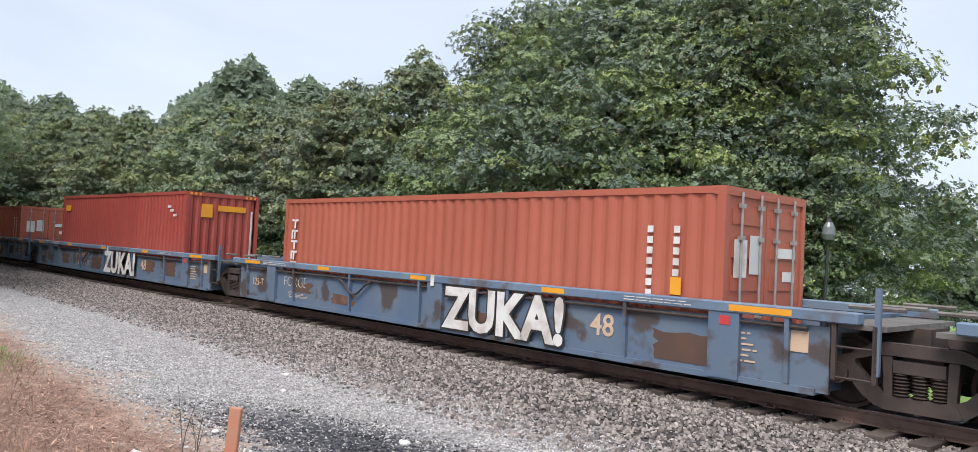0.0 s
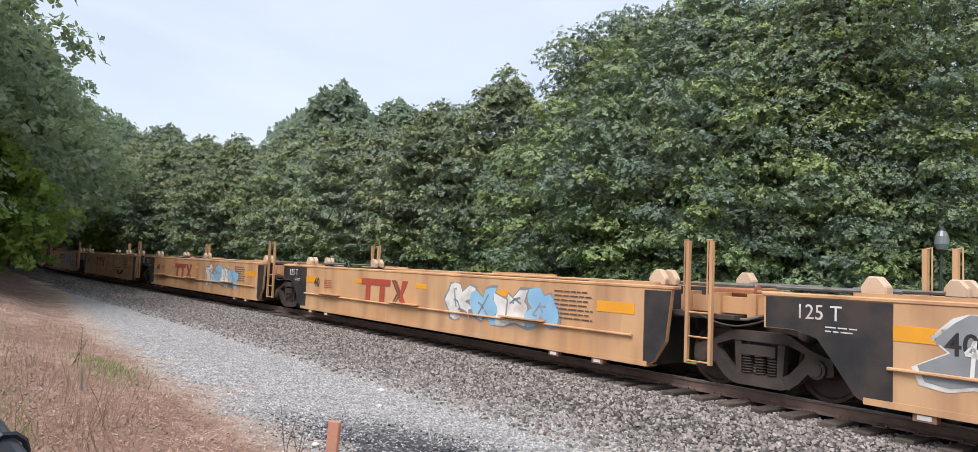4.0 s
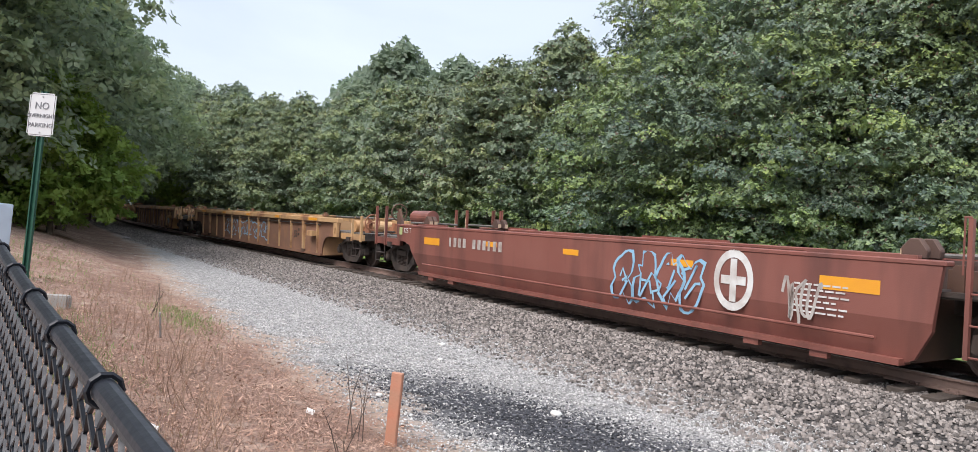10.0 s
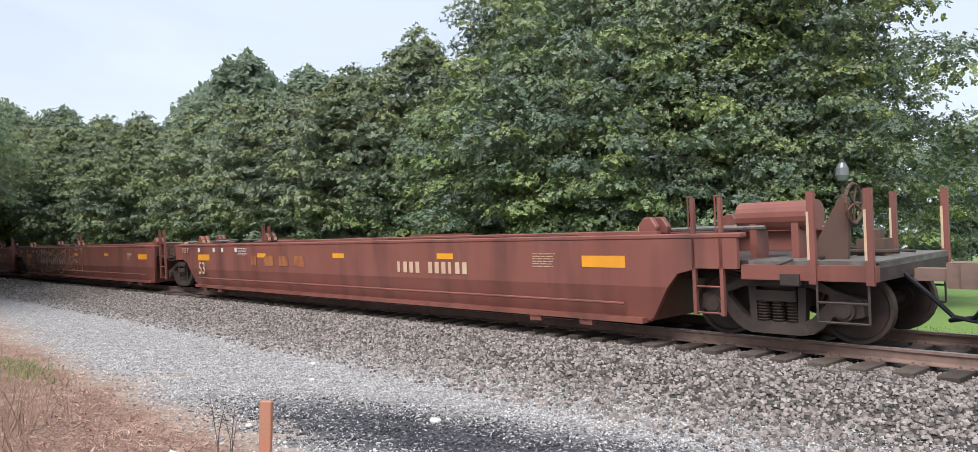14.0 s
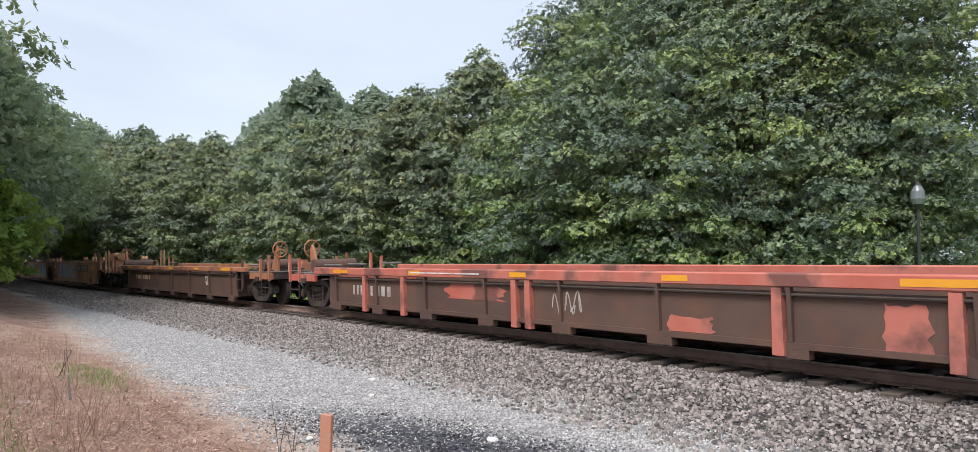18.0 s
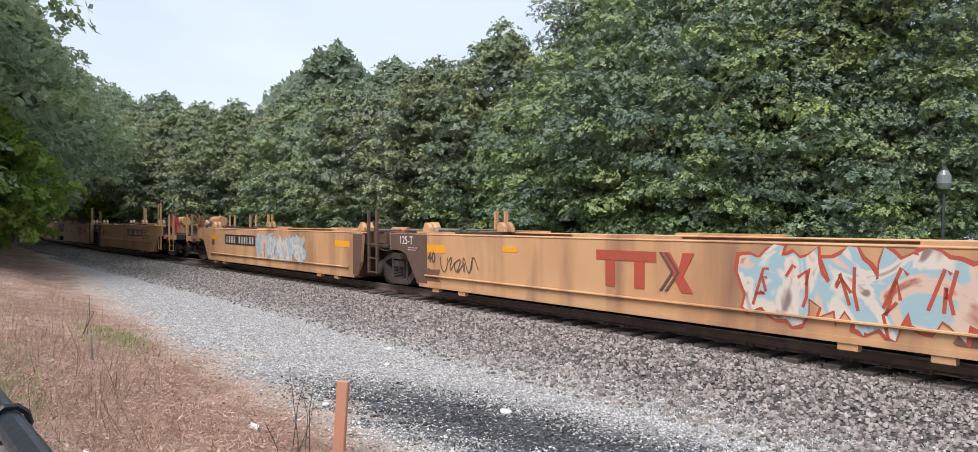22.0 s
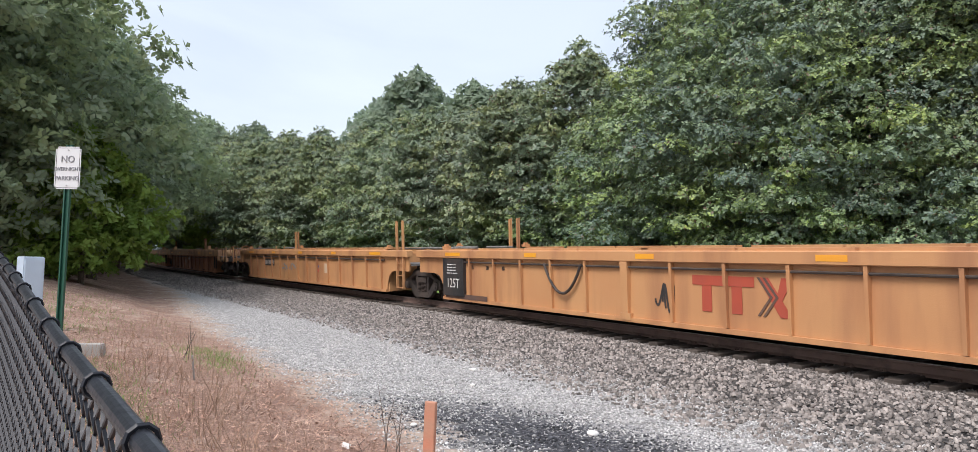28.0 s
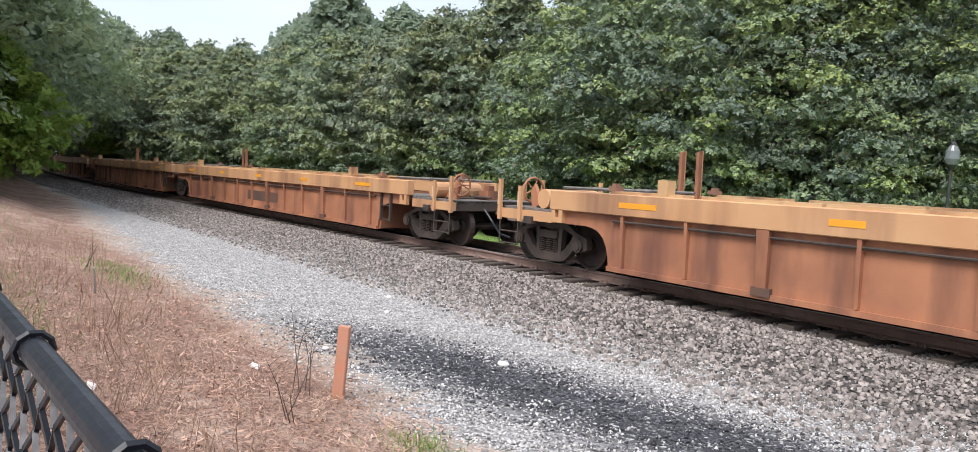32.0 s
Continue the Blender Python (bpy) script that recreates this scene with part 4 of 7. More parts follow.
    bogie(u, h)
    if tail:
        bogie(u, -h)
    if not ribbed and not lead and st["end"] in ("black", "darkbrown") and st["side"] != "brown":
        for s in (-1, 1):
            bm = bmesh.new()
            y0, y1 = sorted((s * (SIDE_Y + 0.091), s * (SIDE_Y + 0.095)))
            slab(bm, [(hw - 0.08, zb + 0.01), (hw, zb + 0.01), (hw + 0.12, zb + 0.06), (hw + 0.355, 0.6), (hw + 0.45, z0 - 0.02), (hw - 0.08, z0 - 0.02)], y0, y1)
            part("end_panel", bm, end, u, "dark painted end panel")
    # posts and ladders at the ends
    if st["post"]:
        for k, s, e in ((-1, 1, 1.15),):
                for d in (0.0, 0.42):
                    bm = bmesh.new()
                    x = k * (h - e - d)
                    block(bm, x - 0.035, x + 0.035, s * 1.22 - 0.04, s * 1.22 + 0.04, 1.0, st["post"])
                    rod(bm, (x + 0.09, s * 1.22, 1.4), (x + 0.09, s * 1.22, st["post"] + 0.02), 0.012, 6)
                    rod(bm, (x, s * 1.22, st["post"] - 0.01), (x + 0.09, s * 1.22, st["post"] + 0.01), 0.012, 6)
                    part("guide_post", bm, rib, u, "upright steel guide post")
    if not ribbed or (z0 > 1.2 and not (deep and lead)):
        ladder(u, h - 0.8, -1.42, 0.34, 1.25 if not st["post"] else st["post"], 0.42, M["darkbrown"] if style == "yellow40c" else rib)
    elif z0 <= 1.2:
        ladder(u, hw + 0.45, -1.40, 0.40, z0, 0.46, M["steel"])
        if not deep:
            boxed("grab_post", (hw + 0.67, hw + 0.73, -1.43, -1.37, 0.5, 1.5), end, u)
    for k, on in ((1, lead), (-1, tail)):
        if not on:
            continue
        # coupler end: deck, drawbar, tank and hand brake
        xs = sorted((k * (h - 0.3), k * (h + 1.35)))
        boxed("end_deck", (xs[0], xs[1], -1.25, 1.25, 1.0, 1.08), M["grating"], u, "grated end deck")
        xs2 = sorted((k * (h + 1.27), k * (h + 1.35)))
        boxed("end_beam", (xs2[0], xs2[1], -1.25, 1.25, 0.84, 1.06), M["steel"], u)
        trimmed = side if not ribbed else (M["yellow_sill"] if style == "rust53" else sill)
        for s in (-1, 1):
            boxed("deck_sill", (*sorted((k * (h - 0.35), k * (h + 1.36))), *sorted((s * 1.26, s * (1.345 if ribbed else 1.36))), 0.84, 1.03), trimmed, u, "painted sill along the end deck")
            if deep:
                # the slotted post where the side ends
                bm = bmesh.new()
                a = k * (h - 0.62)
                y0, y1 = sorted((s * SIDE_Y, s * (SIDE_Y + 0.09)))
                block(bm, a - 0.15, a - 0.05, y0, y1, 0.87, z0)
                block(bm, a + 0.05, a + 0.15, y0, y1, 0.87, z0)
                block(bm, a - 0.05, a + 0.05, y0, y1, 1.16, z0)
                block(bm, a - 0.05, a + 0.05, y0, y1, 0.87, 0.96)
                part("slotted_post", bm, trimmed, u, "painted post with an upright slot")
            boxed("deck_bracket", (*sorted((k * (h + 0.2), k * (h + 0.45))), *sorted((s * 1.28, s * 1.40)), 0.78, 0.92), M["steel"], u)
        xs3 = sorted((k * (h + 1.3), k * (h + 2.05)))
        bm = bmesh.new()
        block(bm, xs3[0], xs3[1], -0.09, 0.09, 0.76, 0.92)
        block(bm, *sorted((k * (h + 1.9), k * (h + 2.2))), -0.2, 0.2, 0.68, 1.0)
        part("coupler", bm, M["railsteel"], u, "rusty knuckle coupler")
        bm = bmesh.new()
        if ribbed:
            rod(bm, (k * (h + 0.2), -1.12, 1.27), (k * (h + 0.2), 0.2, 1.27), 0.19, 16)
            for y in (-0.8, -0.1):
                block(bm, k * (h + 0.2) - 0.22, k * (h + 0.2) + 0.22, y - 0.03, y + 0.03, 1.06, 1.20)
        else:
            # a long tank lying along the wagon on two cradles
            rod(bm, (k * (h - 0.75), -0.55, 1.66), (k * (h + 0.35), -0.55, 1.66), 0.20, 18)
            for d in (-0.5, 0.1):
                slab(bm, [(k * (h + d) - 0.05, 1.07), (k * (h + d) + 0.05, 1.07), (k * (h + d) + 0.05, 1.56), (k * (h + d) - 0.05, 1.56)], -0.72, -0.38)
        part("air_reservoir", bm, (sill if deep else rib) if st["side"] != "blue" else side, u, "cylindrical brake air tank")
        bm = bmesh.new()
        if st["end"] == "black" or style == "yellow40c":
            hand_wheel(bm, (k * (h + 0.45), -1.18, 1.66), 0.27, "y")
            block(bm, k * (h + 0.45) - 0.13, k * (h + 0.45) + 0.13, -1.12, -0.95, 1.45, 1.85)
            block(bm, k * (h + 0.45) - 0.05, k * (h + 0.45) + 0.05, -1.08, -0.98, 1.05, 1.45)
        else:
            top = 1.42 if deep else 1.78
            hand_wheel(bm, (k * (h + 0.92), -0.82, top), 0.25)
            slab(bm, [(k * (h + 0.35), 1.07), (k * (h + 0.85), 1.07), (k * (h + 0.90), top - 0.03), (k * (h + 0.80), top + 0.12), (k * (h + 0.68), top - 0.08)], -0.9, -0.82)
        part("hand_brake", bm, M["redtag"] if st["end"] == "black" else M["orange_rust"] if st["side"] != "brown" else M["darkbrown"], u, "hand-brake wheel on its stand")
        # pipes, hoses and small valves on the deck
        for p, q, r in (((-0.2, -0.1, 1.14), (1.2, -0.15, 1.14), 0.03), ((0.1, 0.3, 1.2), (1.25, 0.3, 1.12), 0.022), ((0.55, -1.0, 1.1), (0.55, 0.9, 1.1), 0.025)):
            bm = bmesh.new()
            rod(bm, (k * (h + p[0]), p[1], p[2]), (k * (h + q[0]), q[1], q[2]), r, 7)
            part("brake_pipe", bm, M["steel"], u)
        bm = bmesh.new()
        block(bm, *sorted((k * (h + 0.65), k * (h + 1.0))), -0.1, 0.25, 1.08, 1.3)
        block(bm, *sorted((k * (h + 0.72), k * (h + 0.92))), -0.02, 0.15, 1.3, 1.42)
        part("brake_valve", bm, M["orange_rust"] if st["side"] != "brown" else M["darkbrown"], u, "rusty brake valve block")
        bm = bmesh.new()
        pts = [Vector((k * (h + 1.35), -0.45, 0.88)), Vector((k * (h + 1.62), -0.42, 0.62)), Vector((k * (h + 1.85), -0.36, 0.36)), Vector((k * (h + 2.15), -0.3, 0.30))]
        for p, q in zip(pts, pts[1:]):
            rod(bm, p, q, 0.028, 7)
        part("air_hose", bm, M["vinyl"], u, "black rubber air hose hanging at the coupler")
        high = 1.62 if ribbed else 1.95
        for s in (-1, 1):
            for d in (0.62, 1.30):
                bm = bmesh.new()
                block(bm, k * (h + d) - 0.045, k * (h + d) + 0.045, s * 1.37 - 0.03, s * 1.37 + 0.03, 0.80, high if d > 1 or not ribbed else 1.5)
                post = part("end_post", bm, trimmed, u, "upright painted end post")
                # a thin cream strip down one edge of the post
                boxed("post_edge", (k * (h + d) - 0.05, k * (h + d) - 0.02, s * 1.37 - 0.034, s * 1.37 - 0.03, 1.1, high - 0.25), M["cream"], post, "pale edge strip of the post")
            # a stirrup of thin bar below the deck
            bm = bmesh.new()
            for d in (0.66, 1.27):
                rod(bm, (k * (h + d), s * 1.37, 0.82), (k * (h + d), s * 1.37, 0.34), 0.016, 6)
            for z in (0.34, 0.58):
                rod(bm, (k * (h + 0.66), s * 1.37, z), (k * (h + 1.27), s * 1.37, z), 0.016, 6)
            part("stirrup_step", bm, trimmed if st["end"] == "black" else M["steel"], u, "thin bar step below the end deck")
    return u

# kind of wagon, pivots of its units in metres behind the train's zero
CONSIST = [
    ("blue", [-15.8, 3.1, 20.7, 39.8, 59.2, 78.7]),
    ("yellow40", [83.2, 99.9, 116.8, 133.4, 149.9, 166.3]),
    ("brown40", [170.4, 186.9, 203.7, 220.0, 236.6, 253.1]),
    ("rust53", [256.9, 277.7]),
    ("rust53", [282.3, 302.5]),
    ("rust53", [306.9, 327.4]),
    ("brown53", [331.4, 351.8, 372.5, 392.6]),
    ("yellow53", [396.8, 417.2]),
    ("red48", [421.0, 440.1]),
    ("brown40r", [444.2, 460.6]),
    ("yellow40c", [464.1, 481.0, 497.4, 513.9, 529.7, 545.1]),
    ("yellow40b", [549.6, 565.7, 581.6, 597.6, 613.6, 629.0]),
    ("bright53", [633.2, 652.8, 672.8, 693.0]),
    ("orange53", [697.1, 717.4, 737.3, 757.0]),
    ("orange53", [761.3, 781.5, 801.6, 821.8]),
    ("brown40", [826.0, 842.5, 859.0, 875.5, 892.0, 908.5]),
]
LABELS = dict(
    blue="faded blue well wagon unit with rusty patches and graffiti", yellow40="weathered yellow smooth-sided well wagon unit with grey graffiti",
    yellow40b="clean yellow smooth-sided well wagon unit with red mark", yellow40c="stained yellow well wagon unit covered with blue graffiti",
    brown40="brown-red smooth-sided well wagon unit with white graffiti", brown53="long brown-red smooth-sided well wagon unit",
    rust53="rusty ribbed well wagon with bleached yellow sill", yellow53="yellow ribbed well wagon with rusted joints",
    bright53="bright yellow ribbed well wagon unit with black end panel", red48="faded red-silled well wagon with dark rusty side",
    brown40r="dark brown ribbed well wagon with orange sill", orange53="rusty orange ribbed well wagon unit with yellow sill")
UNITS = []


def build_train():
    made = {}
    for style, joints in CONSIST:
        n = len(joints) - 1
        for i in range(n):
            a, b = joints[i], joints[i + 1]
            length, lead, tail = round((b - a) * 2) / 2, i == 0, i == n - 1
            key = (style, length, lead, tail)
            if key in made:
                u = copy_thing(made[key], Matrix())
            else:
                u = made[key] = well_unit(style, length, lead, tail)
            tagged(u, LABELS[style], "railway wagon", "units of the freight train")
            UNITS.append((u, style, a, b))


def container(material, height, L, doors_front=True):
    """A container L metres long: corrugated walls, corner posts with castings, roof, end with doors and lock rods."""
    c = new("shipping_container")
    W = 2.438
    h, w = L / 2, W / 2
    for s in (-1, 1):
        bm = bmesh.new()
        prof, xx = [], -h + 0.12
        while xx < h - 0.14:
            for dx, d in ((0.0, 0.0), (0.060, 0.0), (0.14, 0.028), (0.200, 0.028)):
                prof.append((xx + dx, s * (w - 0.012 - d)))
            xx += 0.28
        prof.append((h - 0.12, s * (w - 0.012)))
        lo = [bm.verts.new((px, py, 0.16)) for px, py in prof if px <= h - 0.11]
        hi = [bm.verts.new((v.co.x, v.co.y, height - 0.10)) for v in lo]
        for i in range(len(lo) - 1):
            bm.faces.new((lo[i], lo[i + 1], hi[i + 1], hi[i]))
        part("side_wall", bm, material, c, "corrugated steel side wall")
        y0, y1 = sorted((s * (w - 0.06), s * w))
        for z in ((0.0, 0.16), (height - 0.10, height)):
            boxed("side_rail", (-h + 0.1, h - 0.1, y0, y1, z[0], z[1]), material, c)
    bm = bmesh.new()
    block(bm, -h + 0.05, h - 0.05, -w + 0.05, w - 0.05, height - 0.05, height - 0.02)
    part("roof", bm, material, c)
    block_bm = bmesh.new()
    block(block_bm, -h + 0.05, h - 0.05, -w + 0.03, w - 0.03, 0.06, 0.12)
    part("floor_frame", block_bm, material, c)
    for k in (-1, 1):
        for s in (-1, 1):
            bm = bmesh.new()
            block(bm, *sorted((k * h, k * (h - 0.13))), *sorted((s * w, s * (w - 0.10))), 0.0, height)
            part("corner_post", bm, material, c)
            bm = bmesh.new()
            for z in (0.0, height - 0.118):
                block(bm, *sorted((k * (h + 0.003), k * (h - 0.178))), *sorted((s * (w + 0.003), s * (w - 0.162))), z, z + 0.12)
            part("corner_casting", bm, material, c)
        for z in ((0.0, 0.14), (height - 0.12, height)):
            boxed("end_rail", (*sorted((k * h, k * (h - 0.08))), -w + 0.1, w - 0.1, z[0], z[1]), material, c)
        if k == 1 and doors_front:
            for s in (-1, 1):
                bm = bmesh.new()
                ya, yb = sorted((s * 0.01, s * (w - 0.11)))
                block(bm, h - 0.06, h - 0.03, ya, yb, 0.14, height - 0.12)
                for z in np.linspace(0.32, height - 0.42, 5):
                    block(bm, h - 0.032, h - 0.012, ya + 0.12, yb - 0.12, z - 0.09, z + 0.13)
                d = part("door", bm, material, c, "corrugated container door leaf")
                for y in (0.25, 0.80):
                    bm = bmesh.new()
                    rod(bm, (h + 0.02, s * y, 0.08), (h + 0.02, s * y, height - 0.06), 0.019, 8)
                    for z in (0.3, 0.8, height - 0.7, height - 0.25):
                        block(bm, h - 0.015, h + 0.05, s * y - 0.05, s * y + 0.05, z - 0.03, z + 0.03)
                    part("lock_rod", bm, M["galv"], d, "galvanised lock rod")
        else:
            bm = bmesh.new()
            prof, yy = [], -w + 0.10
            while yy < w - 0.2:
                for dy, dd in ((0.0, 0.0), (0.09, 0.0), (0.14, 0.045), (0.22, 0.045)):
                    prof.append((k * (h - 0.02 - dd), yy + dy))
                yy += 0.28
            lo = [bm.verts.new((px, py, 0.13)) for px, py in prof]
            hi = [bm.verts.new((px, py, height - 0.11)) for px, py in prof]
            for i in range(len(lo) - 1):
                bm.faces.new((lo[i], lo[i + 1], hi[i + 1], hi[i]))
            part("end_wall", bm, material, c, "corrugated end wall")
    return c


LOADS = []


def build_loads():
    spec = [(1, "container", 2.591, True, "red oxide corrugated shipping container with white upright marks"),
            (2, "container_deep", 2.896, False, "deep red corrugated shipping container with yellow mark"),
            (3, "container", 2.591, True, "red oxide corrugated shipping container with upright white marks"),
            (4, "container_pink", 2.591, True, "faded red corrugated shipping container with blue sign")]
    for i, m, hgt, doors, label in spec:
        u, style, a, b = UNITS[i]
        long = 13.716 if i == 3 else 12.192
        e = long / 2 - 6.096
        c = container(M[m], hgt, long, doors)
        tagged(c, label, "container", "containers on the train")
        LOADS.append((c, a, b, 0.17 if hgt < 2.7 else 0.22, {3: -0.15, 4: -1.02}.get(i, 0.25)))
        w = -1.219 - 0.004
        if i in (1, 3):
            for k, z in enumerate(np.linspace(hgt - 0.55, 0.75, 6)):
                bm = bmesh.new()
                block(bm, -5.72 - e, -5.42 - e, w - 0.004, w, z, z + 0.05)
                block(bm, -5.60 - e, -5.53 - e, w - 0.004, w, z - 0.17, z + 0.05)
                if k % 2:
                    block(bm, -5.72 - e, -5.65 - e, w - 0.004, w, z - 0.17, z)
                part("brand_mark", bm, M["white"], c, "white upright brand mark")
            for x, m1 in ((4.9, 11), (5.35, 5)):
                bm = bmesh.new()
                for k in range(m1):
                    block(bm, e + x - 0.05, e + x + 0.05, w - 0.004, w, hgt - 0.66 - k * 0.155, hgt - 0.56 - k * 0.155)
                part("code_mark", bm, M["white"], c, "white code in bars")
            bm = bmesh.new()
            block(bm, e + 5.27, e + 5.45, w - 0.004, w, 1.05, 1.30)
            part("sticker", bm, M["reflect"], c, "orange sticker")
            for y0, y1, z0, z1, mm in ((-0.95, -0.6, hgt - 1.25, hgt - 0.72, "white"), (-0.52, -0.2, hgt - 1.2, hgt - 0.65, "signwhite"), (-0.85, -0.7, 0.6, 0.85, "reflect"), (-0.4, -0.22, 0.5, 0.75, "reflect"), (0.3, 0.9, hgt - 0.95, hgt - 0.8, "white"), (0.5, 0.9, hgt - 1.3, hgt - 1.15, "white"), (0.55, 0.9, 0.8, 0.92, "white")):
                boxed("sticker", (6.092 + e, 6.098 + e, y0, y1, z0, z1), M[mm], c)
        elif i == 2:
            for x0, x1 in ((-5.7, -5.05),):
                bm = bmesh.new()
                block(bm, x0, x1, w - 0.004, w, hgt - 0.62, hgt - 0.38)
                part("brand_mark", bm, M["reflect"], c, "yellow brand mark")
            for x in (4.75, 4.95, 5.2):
                boxed("code_mark", (x - 0.06, x + 0.2, w - 0.004, w, hgt - 0.5 - (x - 4.7) * 0.6, hgt - 0.42 - (x - 4.7) * 0.6), M["white"], c)
            boxed("brand_mark", (6.10, 6.106, -0.75, -0.38, hgt - 0.78, hgt - 0.36), M["reflect"], c, "yellow brand mark")
            boxed("brand_mark", (6.10, 6.106, -0.2, 0.75, hgt - 0.56, hgt - 0.38), M["reflect"], c, "yellow brand mark")
            boxed("code_mark", (6.10, 6.106, 0.93, 0.99, 0.5, hgt - 0.5), M["white"], c)
            for y in (-1.1, -0.95, -0.8, 0.75, 0.9, 1.05):
                boxed("warning_stripe", (6.098, 6.104, y - 0.03, y + 0.04, hgt - 0.1, hgt - 0.02), M["reflect"], c, "yellow warning stripe")
        else:
            z2, z3 = hgt - 0.78, hgt - 0.26
            boxed("brand_sign", (-5.5, -4.3, w - 0.006, w, z2, z3), M["signwhite"], c, "white framed brand sign")
            boxed("brand_sign", (-5.475, -4.325, w - 0.010, w - 0.006, z2 + 0.02, z3 - 0.02), M["signblue"], c, "grey-blue brand panel")
            bm = bmesh.new()
            slab(bm, [(-5.43, z2 + 0.06), (-5.31, z2 + 0.06), (-5.34, z3 - 0.12), (-5.37, z3 - 0.05), (-5.40, z3 - 0.12)], w - 0.013, w - 0.010)
            part("brand_mark", bm, M["white"], c, "white tower-like brand mark")
            boxed("brand_mark", (-5.27, -4.38, w - 0.013, w - 0.010, z2 + 0.07, z2 + 0.19), M["stencil"], c, "white brand lettering as a bar")
            for k in range(4):
                bm = bmesh.new()
                slab(bm, [(-5.28, z3 - 0.15), (-4.36, z3 - 0.05 - k * 0.05), (-4.36, z3 - 0.075 - k * 0.05), (-5.28, z3 - 0.158)], w - 0.013 - 0.0003 * k, w - 0.010)
                part("brand_mark", bm, M["yellow_clean"], c, "pale yellow ray")
            for k in range(6):
                boxed("code_mark", (4.9, 5.0, w - 0.004, w, 1.9 - k * 0.16, 2.0 - k * 0.16), M["white"], c)


# ---- trees ----


def leaf_cloud(name, seed, blobs, per, leaf, material, flat=0.55, squash=0.5, broad=0.31, whorl=6):
    """Whorls of leaves round twig tips, set over clumps (x, y, z, radius); each clump has its own tone."""
    rng = np.random.default_rng(seed)
    b = np.array(blobs)
    counts = np.maximum((per / whorl * (b[:, 3] / b[:, 3].mean()) ** 2).astype(int), 3)
    idx = np.repeat(np.arange(len(b)), counts)
    n = len(idx)
    d = rng.normal(size=(n, 3))
    d[:, 2] = np.where(d[:, 2] < -0.15, -d[:, 2] * 0.8, d[:, 2]) + flat * 0.2
    d /= np.linalg.norm(d, axis=1, keepdims=True)
    rad = b[idx, 3] * rng.uniform(0.55, 1.05, n) ** 0.6
    a = np.arctan2(d[:, 1], d[:, 0])
    rad *= 1 + 0.24 * np.sin(a * 3 + idx) + 0.14 * np.sin(a * 7 + 2.0 * idx)
    c = b[idx, :3] + d * rad[:, None] * np.array([1, 1, squash])
    c[:, 2] -= 0.16 * (rad * np.hypot(d[:, 0], d[:, 1])) ** 2 / b[idx, 3]
    out = d + rng.normal(size=(n, 3)) * 0.28 + np.array([0, 0, 0.35])
    out /= np.linalg.norm(out, axis=1, keepdims=True)
    t1 = np.cross(out, rng.normal(size=(n, 3)))
    t1 /= np.linalg.norm(t1, axis=1, keepdims=True)
    t2 = np.cross(out, t1)
    own = rng.uniform(0, 1, len(b))[idx] * 0.7 + rng.uniform(-0.1, 0.3, n)
    # one row for each leaf of each whorl
    k = np.repeat(np.arange(n), whorl)
    m = len(k)
    phi = 2 * math.pi * (np.tile(np.arange(whorl), n) / whorl + rng.uniform(-0.07, 0.07, m))
    el = rng.uniform(-0.05, 0.8, m)
    tan = t1[k] * np.cos(phi)[:, None] + t2[k] * np.sin(phi)[:, None]
    ax = tan * np.cos(el)[:, None] + out[k] * np.sin(el)[:, None]
    nrm = out[k] * np.cos(el)[:, None] - tan * np.sin(el)[:, None]
    sd = np.cross(nrm, ax)
    ln = leaf * rng.uniform(0.6, 1.25, m)[:, None]
    wd = ln * broad
    p = c[k] + ax * ln * 0.12
    mid = p + ax * ln * 0.5 - nrm * ln * 0.03
    lift = nrm * ln * 0.06
    v = np.stack([p, mid + sd * wd + lift, p + ax * ln - nrm * ln * 0.06, mid - sd * wd + lift], 1).reshape(-1, 3)
    q = np.arange(m) * 4
    f = np.stack([np.stack([q, q + 1, q + 2], 1), np.stack([q, q + 2, q + 3], 1)], 1).reshape(-1, 3)
    me = bpy.data.meshes.new(name)
    me.vertices.add(len(v))
    me.vertices.foreach_set("co", v.ravel())
    me.loops.add(len(f) * 3)
    me.loops.foreach_set("vertex_index", f.ravel())
    me.polygons.add(len(f))
    me.polygons.foreach_set("loop_start", np.arange(len(f)) * 3)
    me.update(calc_edges=True)
    tone = me.attributes.new("tone", "FLOAT", "POINT")
    own = np.clip(own[k] + rng.uniform(-0.12, 0.12, m), 0, 1)
    tone.data.foreach_set("value", np.repeat(own, 4).astype(np.float32))
    me.materials.append(material)
    return me


